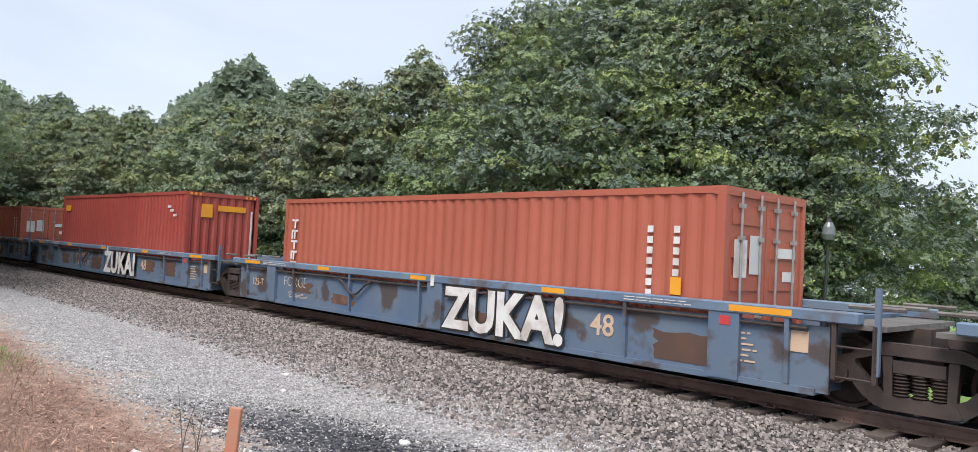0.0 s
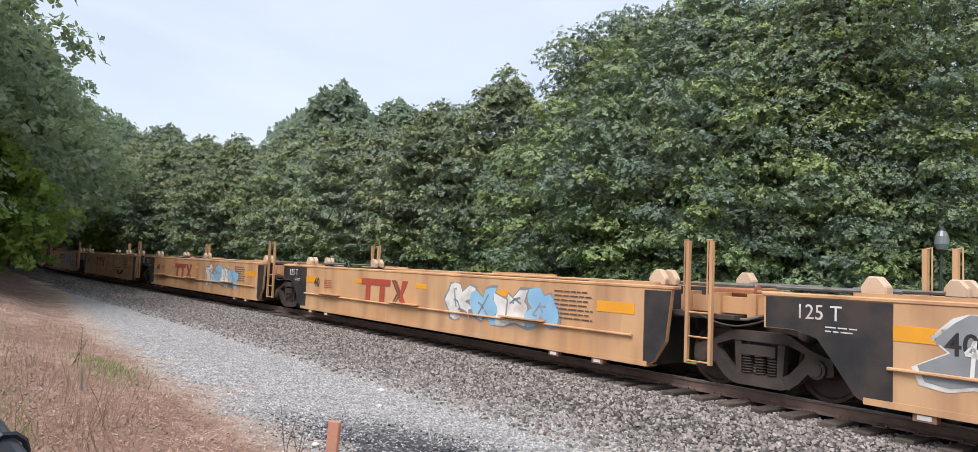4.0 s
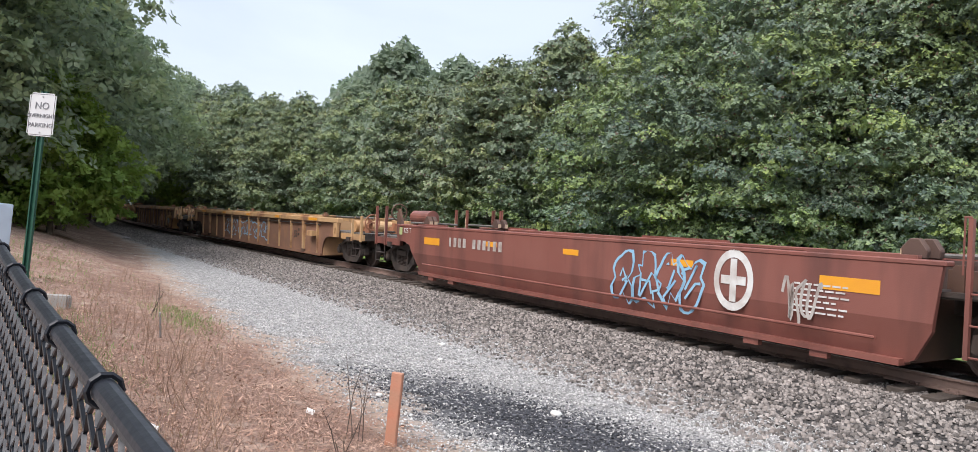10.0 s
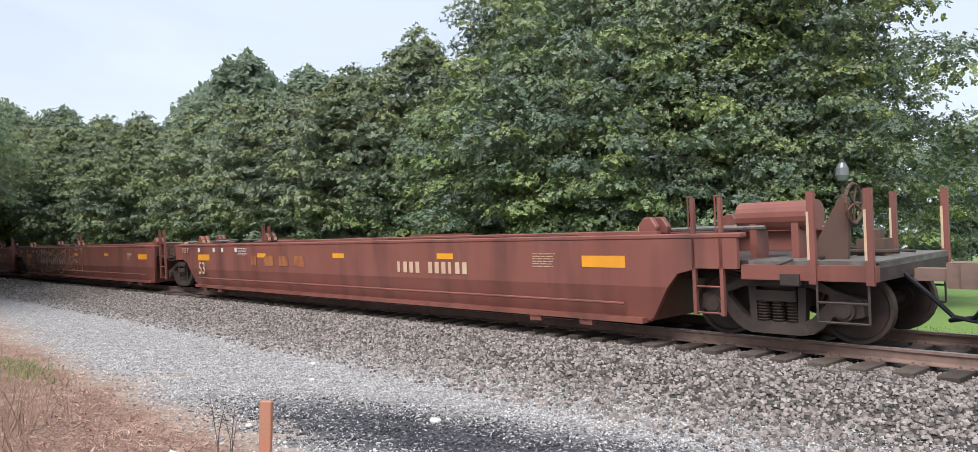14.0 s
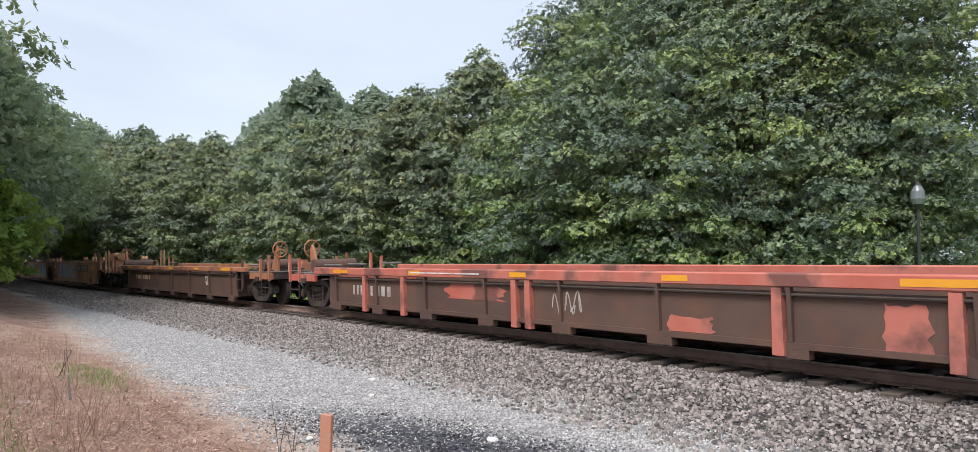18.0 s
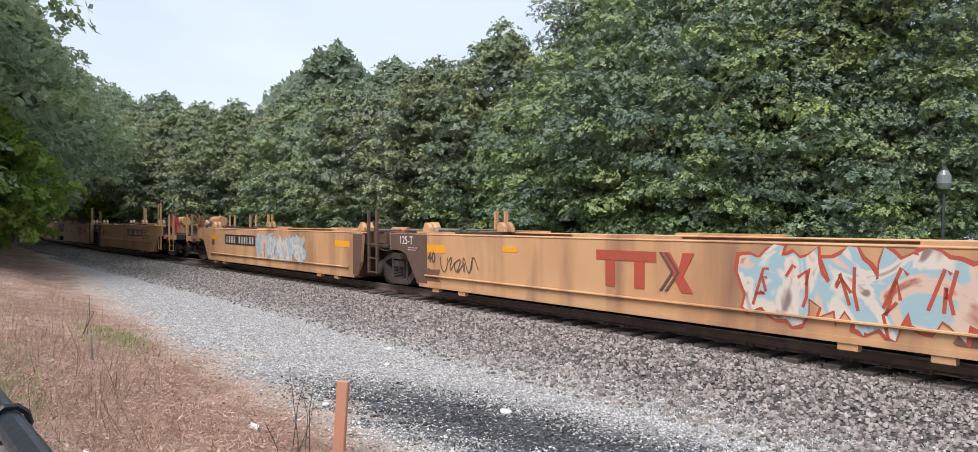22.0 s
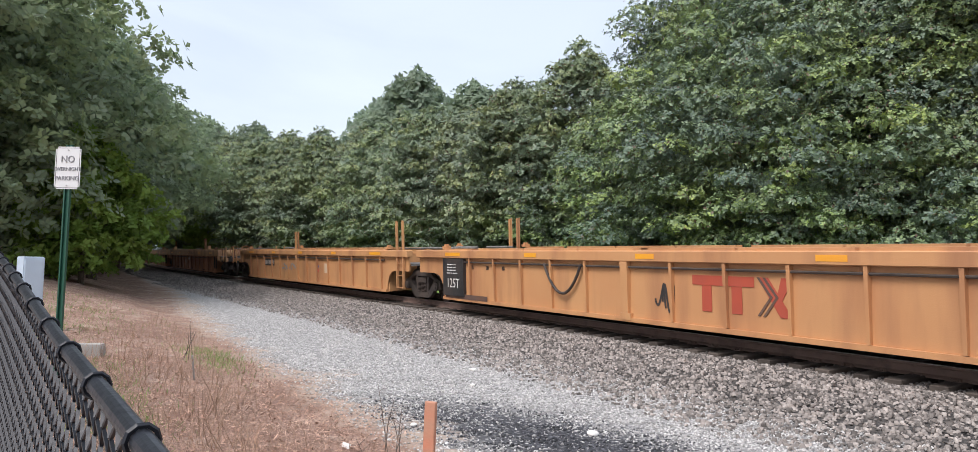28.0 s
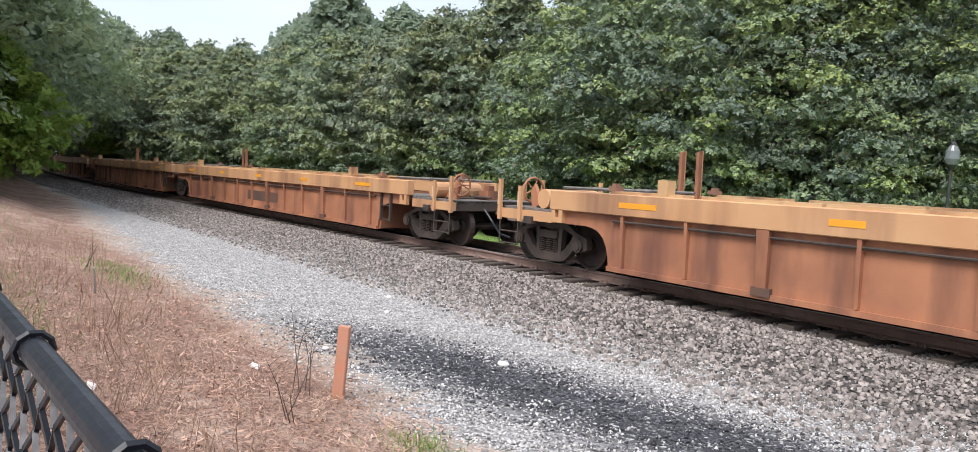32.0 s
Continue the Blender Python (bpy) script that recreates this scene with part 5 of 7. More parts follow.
def cone_blobs(seed, height, radius, base, n, size, top=0.9, belly=0.28, spires=5, sharp=0.75):
    """Flat clumps in layers over an egg-shaped crown, kept apart so that dark gaps stay between them; leaders at the top."""
    r = random.Random(seed)

    def prof(u):
        return max(math.sin(math.pi * min(1, (u + belly) / (1 + belly)) ** 0.9) ** sharp if u > 0.1 else 0.75, 0.10)

    out, tries = [], 0
    while len(out) < n and tries < n * 14:
        tries += 1
        u = r.random() ** 0.8
        z = base + u * (height - base) * 0.95
        a = r.uniform(0, 2 * math.pi)
        lobe = 1 + 0.20 * math.sin(a * 3 + seed + z * 0.5) + 0.14 * math.sin(a * 5 + z * 1.3)
        k = r.uniform(0.86, 1.04) if r.random() < 0.72 else r.uniform(0.45, 0.8)
        rr = radius * prof(u) * lobe * k
        s = size * r.uniform(0.55, 1.35) * (0.6 + 0.45 * prof(u))
        p = (rr * math.cos(a), rr * math.sin(a), z, s)
        if any((p[0] - q[0]) ** 2 + (p[1] - q[1]) ** 2 + (2.1 * (p[2] - q[2])) ** 2 < (0.60 * (s + q[3])) ** 2 for q in out):
            continue
        out.append(p)
    for i in range(n // 3):
        u = r.random() * 0.9
        a, rr = r.uniform(0, 2 * math.pi), radius * prof(u) * r.uniform(0.3, 0.66)
        out.append((rr * math.cos(a), rr * math.sin(a), base + u * (height - base), size * 1.15))
    for i in range(spires):
        a, rr = r.uniform(0, 2 * math.pi), radius * (0.02 if i == 0 else r.uniform(0.15, 0.5))
        u = 0.97 if i == 0 else r.uniform(0.74, 0.93)
        x, y, z = rr * math.cos(a), rr * math.sin(a), base + u * (height - base)
        for k in range(4):
            out.append((x + r.uniform(-0.1, 0.1), y + r.uniform(-0.1, 0.1), z - 0.42 * k, size * (0.24 + 0.11 * k)))
    return out


def trunk_mesh(seed, height, r0, limbs, base, spread):
    rnd = random.Random(seed)
    bm = bmesh.new()
    pts = [Vector((0, 0, -0.4))]
    for k in range(1, 6):
        pts.append(Vector((rnd.uniform(-0.12, 0.12) * k, rnd.uniform(-0.12, 0.12) * k, height * k / 5)))
    for k in range(5):
        rod(bm, pts[k], pts[k + 1], r0 * (1 - k / 5.5), 9, r0 * (1 - (k + 1) / 5.5))
    for i in range(limbs):
        u = rnd.uniform(0.2, 0.92)
        k = min(int(u * 5), 4)
        p = pts[k].lerp(pts[k + 1], u * 5 - k)
        a = rnd.uniform(0, 2 * math.pi)
        reach = spread * (1 - 0.7 * u) * rnd.uniform(0.6, 0.9)
        q = p + Vector((math.cos(a) * reach * 0.55, math.sin(a) * reach * 0.55, reach * 0.25))
        e = q + Vector((math.cos(a + 0.4) * reach * 0.45, math.sin(a + 0.4) * reach * 0.45, reach * 0.30))
        rod(bm, p, q, r0 * 0.35 * (1 - u * 0.6), 6, r0 * 0.2 * (1 - u * 0.6))
        rod(bm, q, e, r0 * 0.2 * (1 - u * 0.6), 6, 0.012)
    return finish("trunk", bm, M["bark"])


def tree_kind(seed, height, radius, base, n, size, per, leaf, material, limbs=14, r0=0.22, belly=0.28, flat=0.55, spires=5, squash=0.5, sharp=0.75):
    t = new("tree")
    part("trunk", trunk_mesh(seed, height * 0.88, r0, limbs, base, radius), None, t)
    part("crown", leaf_cloud("crown", seed, cone_blobs(seed, height, radius, base, n, size, belly=belly, spires=spires, sharp=sharp), per, leaf, material, flat, squash), None, t)
    return t


def place_tree(src, used, x, y, turn, s, name, label, category="tree", group="", squash=1.0):
    t = src if src not in used else copy_thing(src, Matrix())
    used.append(src)
    t.name = name
    t.scale = (s, s, s * squash)
    t.location = (x, y, float(ground_z(x, y)) - 0.02)
    t.rotation_euler = (0, 0, radians(turn))
    return tagged(t, label, category, group)


def build_trees():
    used = []
    near = [tree_kind(11 + i, h, r, 0.3, n, 0.80, 520, 0.086, M["magnolia"], belly=b, flat=0.75, spires=7, squash=0.50) for i, (h, r, n, b) in enumerate(((11.5, 4.4, 370, 0.25), (12.5, 4.1, 370, 0.15), (10.5, 4.5, 360, 0.3)))]
    dark = [tree_kind(31 + i, h, r, 0.3, n, 0.62, 190, 0.135, M["magnolia_far"], belly=b, flat=0.7, spires=9, sharp=0.9, squash=0.52) for i, (h, r, n, b) in enumerate(((10.5, 3.3, 330, 0.1), (11.5, 2.9, 330, 0.0)))]
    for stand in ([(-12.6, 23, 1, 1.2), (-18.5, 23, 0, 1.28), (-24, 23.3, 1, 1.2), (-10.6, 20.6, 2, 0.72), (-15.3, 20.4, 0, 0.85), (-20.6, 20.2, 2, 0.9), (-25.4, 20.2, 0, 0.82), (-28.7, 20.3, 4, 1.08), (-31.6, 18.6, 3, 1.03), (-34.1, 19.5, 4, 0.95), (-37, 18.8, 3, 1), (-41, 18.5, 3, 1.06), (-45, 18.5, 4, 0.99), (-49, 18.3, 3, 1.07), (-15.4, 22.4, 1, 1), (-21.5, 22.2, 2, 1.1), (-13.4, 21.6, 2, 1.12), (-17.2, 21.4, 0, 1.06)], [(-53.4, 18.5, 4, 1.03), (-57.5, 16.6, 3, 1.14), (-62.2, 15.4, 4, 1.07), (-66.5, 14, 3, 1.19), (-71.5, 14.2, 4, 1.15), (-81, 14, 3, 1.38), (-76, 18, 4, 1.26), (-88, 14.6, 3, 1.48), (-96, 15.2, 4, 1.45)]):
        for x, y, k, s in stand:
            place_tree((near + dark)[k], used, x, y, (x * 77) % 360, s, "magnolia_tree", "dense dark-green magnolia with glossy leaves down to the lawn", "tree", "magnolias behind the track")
    hard = [tree_kind(51, 15.0, 5.2, 2.8, 300, 0.95, 150, 0.23, M["hardwood"], belly=0.45, r0=0.3, squash=0.62, spires=2), tree_kind(52, 13.0, 4.6, 0.4, 300, 0.9, 150, 0.21, M["hardwood"], belly=0.35, r0=0.26, squash=0.62, spires=2)]
    for x, y, k, s in [(-39, 0.8, 0, 0.8), (-31, -3.4, 1, 1.15), (-27, -8, 0, 1.15), (-43.5, 0, 0, 0.88), (-37, -5, 1, 1.25), (-50, 0.3, 0, 1), (-42, -10, 1, 1.3), (-57, 1, 0, 1.05), (-65, 1.8, 0, 1.2), (-73, 3, 0, 1.2), (-80, 1, 0, 1.2), (-90, 1.5, 0, 1.2), (-102, 2, 0, 1.2), (-55, -8, 1, 1.4), (-86, 4, 0, 1.25), (-97, 13.4, 0, 1.25), (-110, 5, 0, 1.3), (-118, 14.5, 0, 1.3), (-66, -3, 1, 1.3), (-125, 4, 1, 1.3), (-150, 6, 1, 1.4)]:
        place_tree(hard[k], used, x, y, (x * 77) % 360, s, "hardwood_tree", "tall leafy hardwood tree overhanging the track side", "tree", "hardwoods beside the track")
    lime = tree_kind(61, 6.0, 2.4, 0.3, 200, 0.5, 100, 0.2, M["lime"], belly=0.5, r0=0.12, squash=0.62)
    for x, y, s in [(-77, 12.9, 1.4), (-30.6, 0.3, 0.95)]:
        place_tree(lime, used, x, y, (x * 77) % 360, s, "young_tree", "yellow-green young tree among dark trees", "tree")
    # far trees: their paleness is haze painted into the leaf colour
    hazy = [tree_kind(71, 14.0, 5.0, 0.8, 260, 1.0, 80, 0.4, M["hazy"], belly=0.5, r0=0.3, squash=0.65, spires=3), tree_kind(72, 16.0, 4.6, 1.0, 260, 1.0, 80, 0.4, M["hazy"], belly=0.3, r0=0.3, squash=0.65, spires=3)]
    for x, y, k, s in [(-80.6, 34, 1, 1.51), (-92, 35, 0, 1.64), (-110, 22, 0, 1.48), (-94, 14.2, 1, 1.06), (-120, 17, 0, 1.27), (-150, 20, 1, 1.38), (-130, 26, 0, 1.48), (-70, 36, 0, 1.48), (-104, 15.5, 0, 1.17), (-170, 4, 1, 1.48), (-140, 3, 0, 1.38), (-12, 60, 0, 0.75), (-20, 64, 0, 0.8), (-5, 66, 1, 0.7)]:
        place_tree(hazy[k], used, x, y, (x * 77) % 360, s, "distant_tree", "tall distant tree with haze in its leaf colour", "tree", "distant trees")


# ---- fence, sign and small things on the near side ----
FENCE = [(1.6, 0.42), (-0.6, 0.18), (-2.6, -0.04), (-4.8, -0.30), (-7.0, -0.56), (-9.2, -0.84), (-11.4, -1.14), (-13.6, -1.46), (-15.8, -1.8), (-18.0, -2.15)]


def fence_top(x):
    return float(np.interp(-x, [-2, 1.2, 2.5, 4.0, 7.0, 18.0], [0.715, 0.788, 0.835, 0.94, 1.105, 1.75]))


def build_fence():
    f = tagged(new("chain_link_fence"), "black vinyl-coated chain-link fence with round top rail", "fence")
    f.location = (FENCE[1][0], FENCE[1][1], 0)
    org = Vector((FENCE[1][0], FENCE[1][1], 0))
    for x, y in FENCE[:1] + FENCE[4:]:
        bm = bmesh.new()
        p = Vector((x, y, float(ground_z(x, y)) - 0.1)) - org
        rod(bm, p, (p.x, p.y, fence_top(x) - 0.02), 0.03, 12)
        part("post", bm, M["vinyl"], f)
    for (x0, y0), (x1, y1) in zip(FENCE, FENCE[1:]):
        a, b = Vector((x0, y0, fence_top(x0))) - org, Vector((x1, y1, fence_top(x1))) - org
        bm = bmesh.new()
        rod(bm, a, b, 0.021, 14)
        part("top_rail", bm, M["vinyl"], f)
        for k in range(4):
            bm = bmesh.new()
            c = a.lerp(b, (k + 0.5) / 4)
            w = (b - a).normalized()
            q = Vector((-w.y, w.x, 0))
            n = 10
            rings = []
            for i in range(n):
                o = q * math.cos(2 * math.pi * i / n) + Vector((0, 0, math.sin(2 * math.pi * i / n)))
                rings.append([bm.verts.new(c + o * (0.027 + 0.0055 * math.cos(1.2566 * j)) + w * (0.0055 * math.sin(1.2566 * j) + 0.004 * i / n)) for j in range(5)])
            for i in range(n):
                for j in range(5):
                    bm.faces.new((rings[i][j], rings[i][(j + 1) % 5], rings[(i + 1) % n][(j + 1) % 5], rings[(i + 1) % n][j]))
            part("wire_tie", bm, M["vinyl"], f)
        # diamond mesh of zigzag wires
        bm = bmesh.new()
        d = (b - a)
        ln = Vector((d.x, d.y, 0)).length
        ux = Vector((d.x, d.y, 0)).normalized()
        q = Vector((-ux.y, ux.x, 0))
        ga = float(ground_z(x0, y0)) + 0.03
        cell = 0.046 if x0 > -6 else (0.055 if x0 > -10 else 0.08)
        rad = 0.0056 if x0 > -6 else 0.0062
        i = 0
        while i * cell < ln:
            t0 = i * cell
            top = fence_top(x0 + ux.x * t0) - 0.01
            z, k = top, 0
            while z > ga:
                s = t0 + (cell / 2 if (k + i) % 2 else -cell / 2)
                e = t0 + (-cell / 2 if (k + i) % 2 else cell / 2)
                p = Vector((a.x, a.y, 0)) + ux * s + Vector((0, 0, z)) + q * (0.003 if k % 2 else -0.003)
                r = Vector((a.x, a.y, 0)) + ux * e + Vector((0, 0, z - cell)) + q * (-0.003 if k % 2 else 0.003)
                rod(bm, p, r, rad, 3)
                z -= cell
                k += 1
            i += 1
        part("mesh", bm, M["vinyl"], f, "diamond wire mesh")
    return f


def build_sign():
    s = tagged(new("parking_sign"), "white parking sign on a dark green steel post", "sign")
    x, y = -9.28, -0.09
    s.matrix_basis = pose(x, y, float(ground_z(x, y)), 0, 0, 0)
    g = float(ground_z(x, y))
    bm = bmesh.new()
    # a U-shaped channel
    prof = [(-0.035, 0.0), (-0.035, -0.03), (-0.02, -0.03), (-0.02, -0.008), (0.02, -0.008), (0.02, -0.03), (0.035, -0.03), (0.035, 0.0)]
    lo, hi = ([bm.verts.new((px, py, z)) for px, py in prof] for z in (-0.3, 2.25 - g))
    for i in range(8):
        bm.faces.new((lo[i], lo[(i + 1) % 8], hi[(i + 1) % 8], hi[i]))
    bm.faces.new(hi)
    p = part("post", bm, M["greenpost"], s)
    face = Matrix.Rotation(radians(52), 4, "Z")
    w, h, z = 0.1525, 0.2285, 2.0 - g
    bm = bmesh.new()
    block(bm, -w, w, -0.034, -0.0315, z - h, z + h)
    bmesh.ops.bevel(bm, geom=[e for e in bm.edges if abs(e.verts[0].co.y - e.verts[1].co.y) > 0.001], offset=0.025, segments=4, affect="EDGES")
    plate = part("plate", bm, M["signwhite"], s)
    bm = bmesh.new()
    for a in (w - 0.012,):
        for sx in (-1, 1):
            block(bm, *sorted((sx * a, sx * (a - 0.004))), -0.0365, -0.0340, z - h + 0.03, z + h - 0.03)
        for sz in (-1, 1):
            block(bm, -w + 0.03, w - 0.03, -0.0365, -0.0340, *sorted((z + sz * (h - 0.012), z + sz * (h - 0.016))))
    part("border", bm, M["black"], plate)
    for body, dz, size in (("NO", 0.09, 0.105), ("OVERNIGHT", -0.015, 0.058), ("PARKING", -0.115, 0.068)):
        written("lettering", body, size, M["sign_ink"], 0, -0.0375, z + dz, plate, "black lettering")
    bm = bmesh.new()
    for dz in (-1, 1):
        rod(bm, (0, -0.04, z + dz * 0.19), (0, -0.03, z + dz * 0.19), 0.009, 8)
    part("bolt", bm, M["galv"], s)
    s.matrix_basis = pose(x, y, g) @ face
    return s


def build_stake():
    x, y = -5.19, 2.39
    g = float(ground_z(x, y))
    bm = bmesh.new()
    block(bm, -0.045, 0.045, -0.02, 0.02, -0.15, 0.075 - g)
    bmesh.ops.bevel(bm, geom=bm.edges[:], offset=0.006, segments=1, affect="EDGES")
    s = part("survey_stake", bm, M["stakewood"])
    s.matrix_basis = pose(x, y, g, 2, 1.5, 40)
    return tagged(s, "reddish painted wooden survey stake in the ground", "stake")


def build_lamp(x, y, top, name="street_lamp"):
    l = tagged(new(name), "black cast-iron post lamp with frosted acorn globe", "street lamp")
    g = float(ground_z(x, y))
    l.location = (x, y, g)
    h = top - g
    bm = bmesh.new()
    for z0, z1, r0, r1 in ((-0.1, 0.5, 0.16, 0.14), (0.5, 0.62, 0.14, 0.07), (0.62, h - 0.55, 0.042, 0.032), (h - 0.55, h - 0.45, 0.05, 0.13)):
        turned_z(bm, (0, 0), z0, z1, r0, r1, 12)
    part("pole", bm, M["iron"], l)
    bm = bmesh.new()
    for z0, z1, r0, r1 in ((h - 0.45, h - 0.32, 0.11, 0.16), (h - 0.32, h - 0.14, 0.16, 0.14), (h - 0.14, h, 0.14, 0.07)):
        turned_z(bm, (0, 0), z0, z1, r0, r1, 14)
    part("globe", bm, M["glass"], l, "frosted glass globe")
    bm = bmesh.new()
    turned_z(bm, (0, 0), h, h + 0.07, 0.09, 0.03, 10)
    turned_z(bm, (0, 0), h + 0.07, h + 0.16, 0.02, 0.008, 6)
    part("finial", bm, M["iron"], l)


def build_cabinet():
    x, y = -13.9, -0.55
    g = float(ground_z(x, y))
    c = tagged(new("utility_cabinet"), "pale blue-grey metal utility cabinet beside the fence", "cabinet")
    c.matrix_basis = pose(x, y, g, 0, 0, 20)
    bm = bmesh.new()
    block(bm, -0.2, 0.12, -0.17, 0.13, -0.1, 1.0 - g)
    bmesh.ops.bevel(bm, geom=bm.edges[:], offset=0.012, segments=2, affect="EDGES")
    b = part("body", bm, M["cabinet"], c)
    boxed("door", (0.12, 0.132, -0.15, 0.11, 0.08, 0.96 - g), M["cabinet"], c)




# ---- marks and spray paint on the near sides ----


def unit_at(front):
    return min(UNITS, key=lambda r: abs(r[2] - front))


def skin(style):
    """How far the near side's sheet stands out, and the panel's top and bottom."""
    ribbed = STYLES[style]["ribs"] > 0
    return (SIDE_Y + 0.004) if ribbed else (SIDE_Y + 0.094)


def throw_up(u, style, x0, x1, z0, z1, n, fill, edge, seed, hollow=False, second=None):
    """Fat spray-painted letter shapes, too wild to read: each a filled outline with a few strokes inside."""
    r = random.Random(seed)
    y = -skin(style)
    cell = (x1 - x0) / n
    for i in range(n):
        cx, cz = x0 + cell * (i + 0.5) + r.uniform(-0.08, 0.08) * cell, (z0 + z1) / 2 + r.uniform(-0.06, 0.06) * (z1 - z0)
        rx, rz, lean = cell * r.uniform(0.5, 0.62), (z1 - z0) * r.uniform(0.42, 0.52), r.uniform(-0.15, 0.35)
        m, ph = 20, r.uniform(0, 6)
        kk, amp = r.choice((3, 4, 5)), r.uniform(0.14, 0.26)
        nick = {r.randrange(m): r.uniform(0.45, 0.7) for _ in range(4)}
        ring = []
        for k in range(m):
            a = 2 * math.pi * k / m
            q = (abs(math.cos(a)) ** 6 + abs(math.sin(a)) ** 6) ** (-1 / 6) * (1 + amp * math.sin(kk * a + ph)) * nick.get(k, 1.0)
            dx, dz = rx * q * math.cos(a), rz * q * math.sin(a)
            ring.append((dx + lean * dz * 0.5, dz))
        g = 0.055

        def grown(e):
            return [(cx + dx * (1 + e / rx), cz + dz * (1 + e / rz)) for dx, dz in ring]

        def clip(pts):
            return [(px, min(max(pz, z0 - 0.03), z1 + 0.03)) for px, pz in pts]

        if hollow:
            bm = bmesh.new()
            a, b = clip(grown(0.0)), clip(grown(-g))
            va, vb = [bm.verts.new((px, y - 0.003, pz)) for px, pz in a], [bm.verts.new((px, y - 0.003, pz)) for px, pz in b]
            for k in range(m):
                bm.faces.new((va[k], va[(k + 1) % m], vb[(k + 1) % m], vb[k]))
            part("graffiti", bm, M[edge], u, "spray-painted outline")
        else:
            bm = bmesh.new()
            bm.faces.new([bm.verts.new((px, y - 0.002 - 0.0004 * i, pz)) for px, pz in clip(grown(g))])
            part("graffiti", bm, M[edge], u, "spray-painted dark edge")
            bm = bmesh.new()
            bm.faces.new([bm.verts.new((px, y - 0.005 - 0.0004 * i, pz)) for px, pz in clip(grown(0.0))])
            part("graffiti", bm, M[second if second and i % 2 else fill], u, "spray-painted letter shape")
        for k in range(3):
            bm = bmesh.new()
            p = [(cx + rx * r.uniform(-0.5, 0.5), cz + rz * r.uniform(-0.7, 0.7)) for _ in range(2)]
            p.append((p[1][0] + rx * r.uniform(-0.4, 0.4), p[1][1] + rz * r.uniform(-0.5, 0.1)))
            stroke(bm, p, 0.022, y - 0.0085)
            part("graffiti", bm, M[edge], u, "spray-painted stroke")


def stroke(bm, pts, w, y):
    """A flat painted line through points (x, z)."""
    last = None
    for i, (x, z) in enumerate(pts):
        a, b = pts[max(i - 1, 0)], pts[min(i + 1, len(pts) - 1)]
        d = Vector((b[0] - a[0], b[1] - a[1]))
        d = d.normalized() if d.length else Vector((1, 0))
        v = [bm.verts.new((x - d.y * w, y, z + d.x * w)), bm.verts.new((x + d.y * w, y, z - d.x * w))]
        if last:
            bm.faces.new((last[0], v[0], v[1], last[1]))
        last = v


def scribble(u, style, x0, x1, z0, z1, mat_name, seed, n=5, w=0.018, y=None):
    """A thin tag of looping strokes."""
    r = random.Random(seed)
    y = -skin(style) - 0.006 if y is None else y
    for i in range(n):
        c, cw = x0 + (x1 - x0) * (i + 0.5) / n, (x1 - x0) / n
        turns, waves, p1, p2 = r.choice((1.0, 1.0, 2.0)), r.choice((1.0, 1.5, 2.0)), r.uniform(0, 6.3), r.uniform(0, 6.3)
        high = (z1 - z0) / 2 * r.uniform(0.7, 1.0)
        pts = []
        for k in range(21):
            q = k / 20
            pts.append((c + cw * (0.9 * (q - 0.5) + 0.30 * math.sin(6.283 * turns * q + p1)), (z0 + z1) / 2 + high * math.cos(6.283 * waves * q + p2) * (0.75 + 0.25 * math.sin(9 * q + p1))))
        bm = bmesh.new()
        stroke(bm, pts, w * 0.75, y - 0.0004 * i)
        part("graffiti", bm, M["stencil" if mat_name == "white" else mat_name], u, "thin spray-painted tag")


def code_bars(u, style, x0, x1, z0, z1, mat_name, n, plate=None, y=None, label="fleet code drawn as bars"):
    """A line of characters as plain bars, on a plate of its own where there is one."""
    y = -skin(style) if y is None else y
    if plate:
        e = 0.10
        boxed("number_plate", (x0 - e, x1 + e, y - 0.004, y + 0.001, z0 - 0.06, z1 + 0.06), M[plate], u, "black painted number panel")
    c = (x1 - x0) / n
    for i in range(n):
        if n > 6 and i == 4:
            continue
        bm = bmesh.new()
        a = x0 + c * (i + 0.2)
        block(bm, a, a + c * (0.6 if i % 4 else 0.4), y - 0.009, y - 0.005, z0, z1)
        part("code_mark", bm, M["stencil" if mat_name == "white" else mat_name], u, label)


def text_bars(u, style, x0, x1, z0, z1, rows, mat_name, seed, y=None):
    """A block of small stencilled lines, unreadable from the lane."""
    r = random.Random(seed)
    y = -skin(style) - 0.004 if y is None else y
    h = (z1 - z0) / rows
    for i in range(rows):
        # words of uneven length with gaps between them
        x, end = x0, x1 - r.uniform(0, 0.3) * (x1 - x0)
        bm = bmesh.new()
        while x < end - 0.02:
            w = min(r.uniform(0.07, 0.2) * max(1.0, (x1 - x0) / 0.9), end - x)
            block(bm, x, x + w, y - 0.002, y, z1 - h * (i + 0.66), z1 - h * (i + 0.34))
            x += w + 0.028
        part("stencil_line", bm, M[mat_name], u)


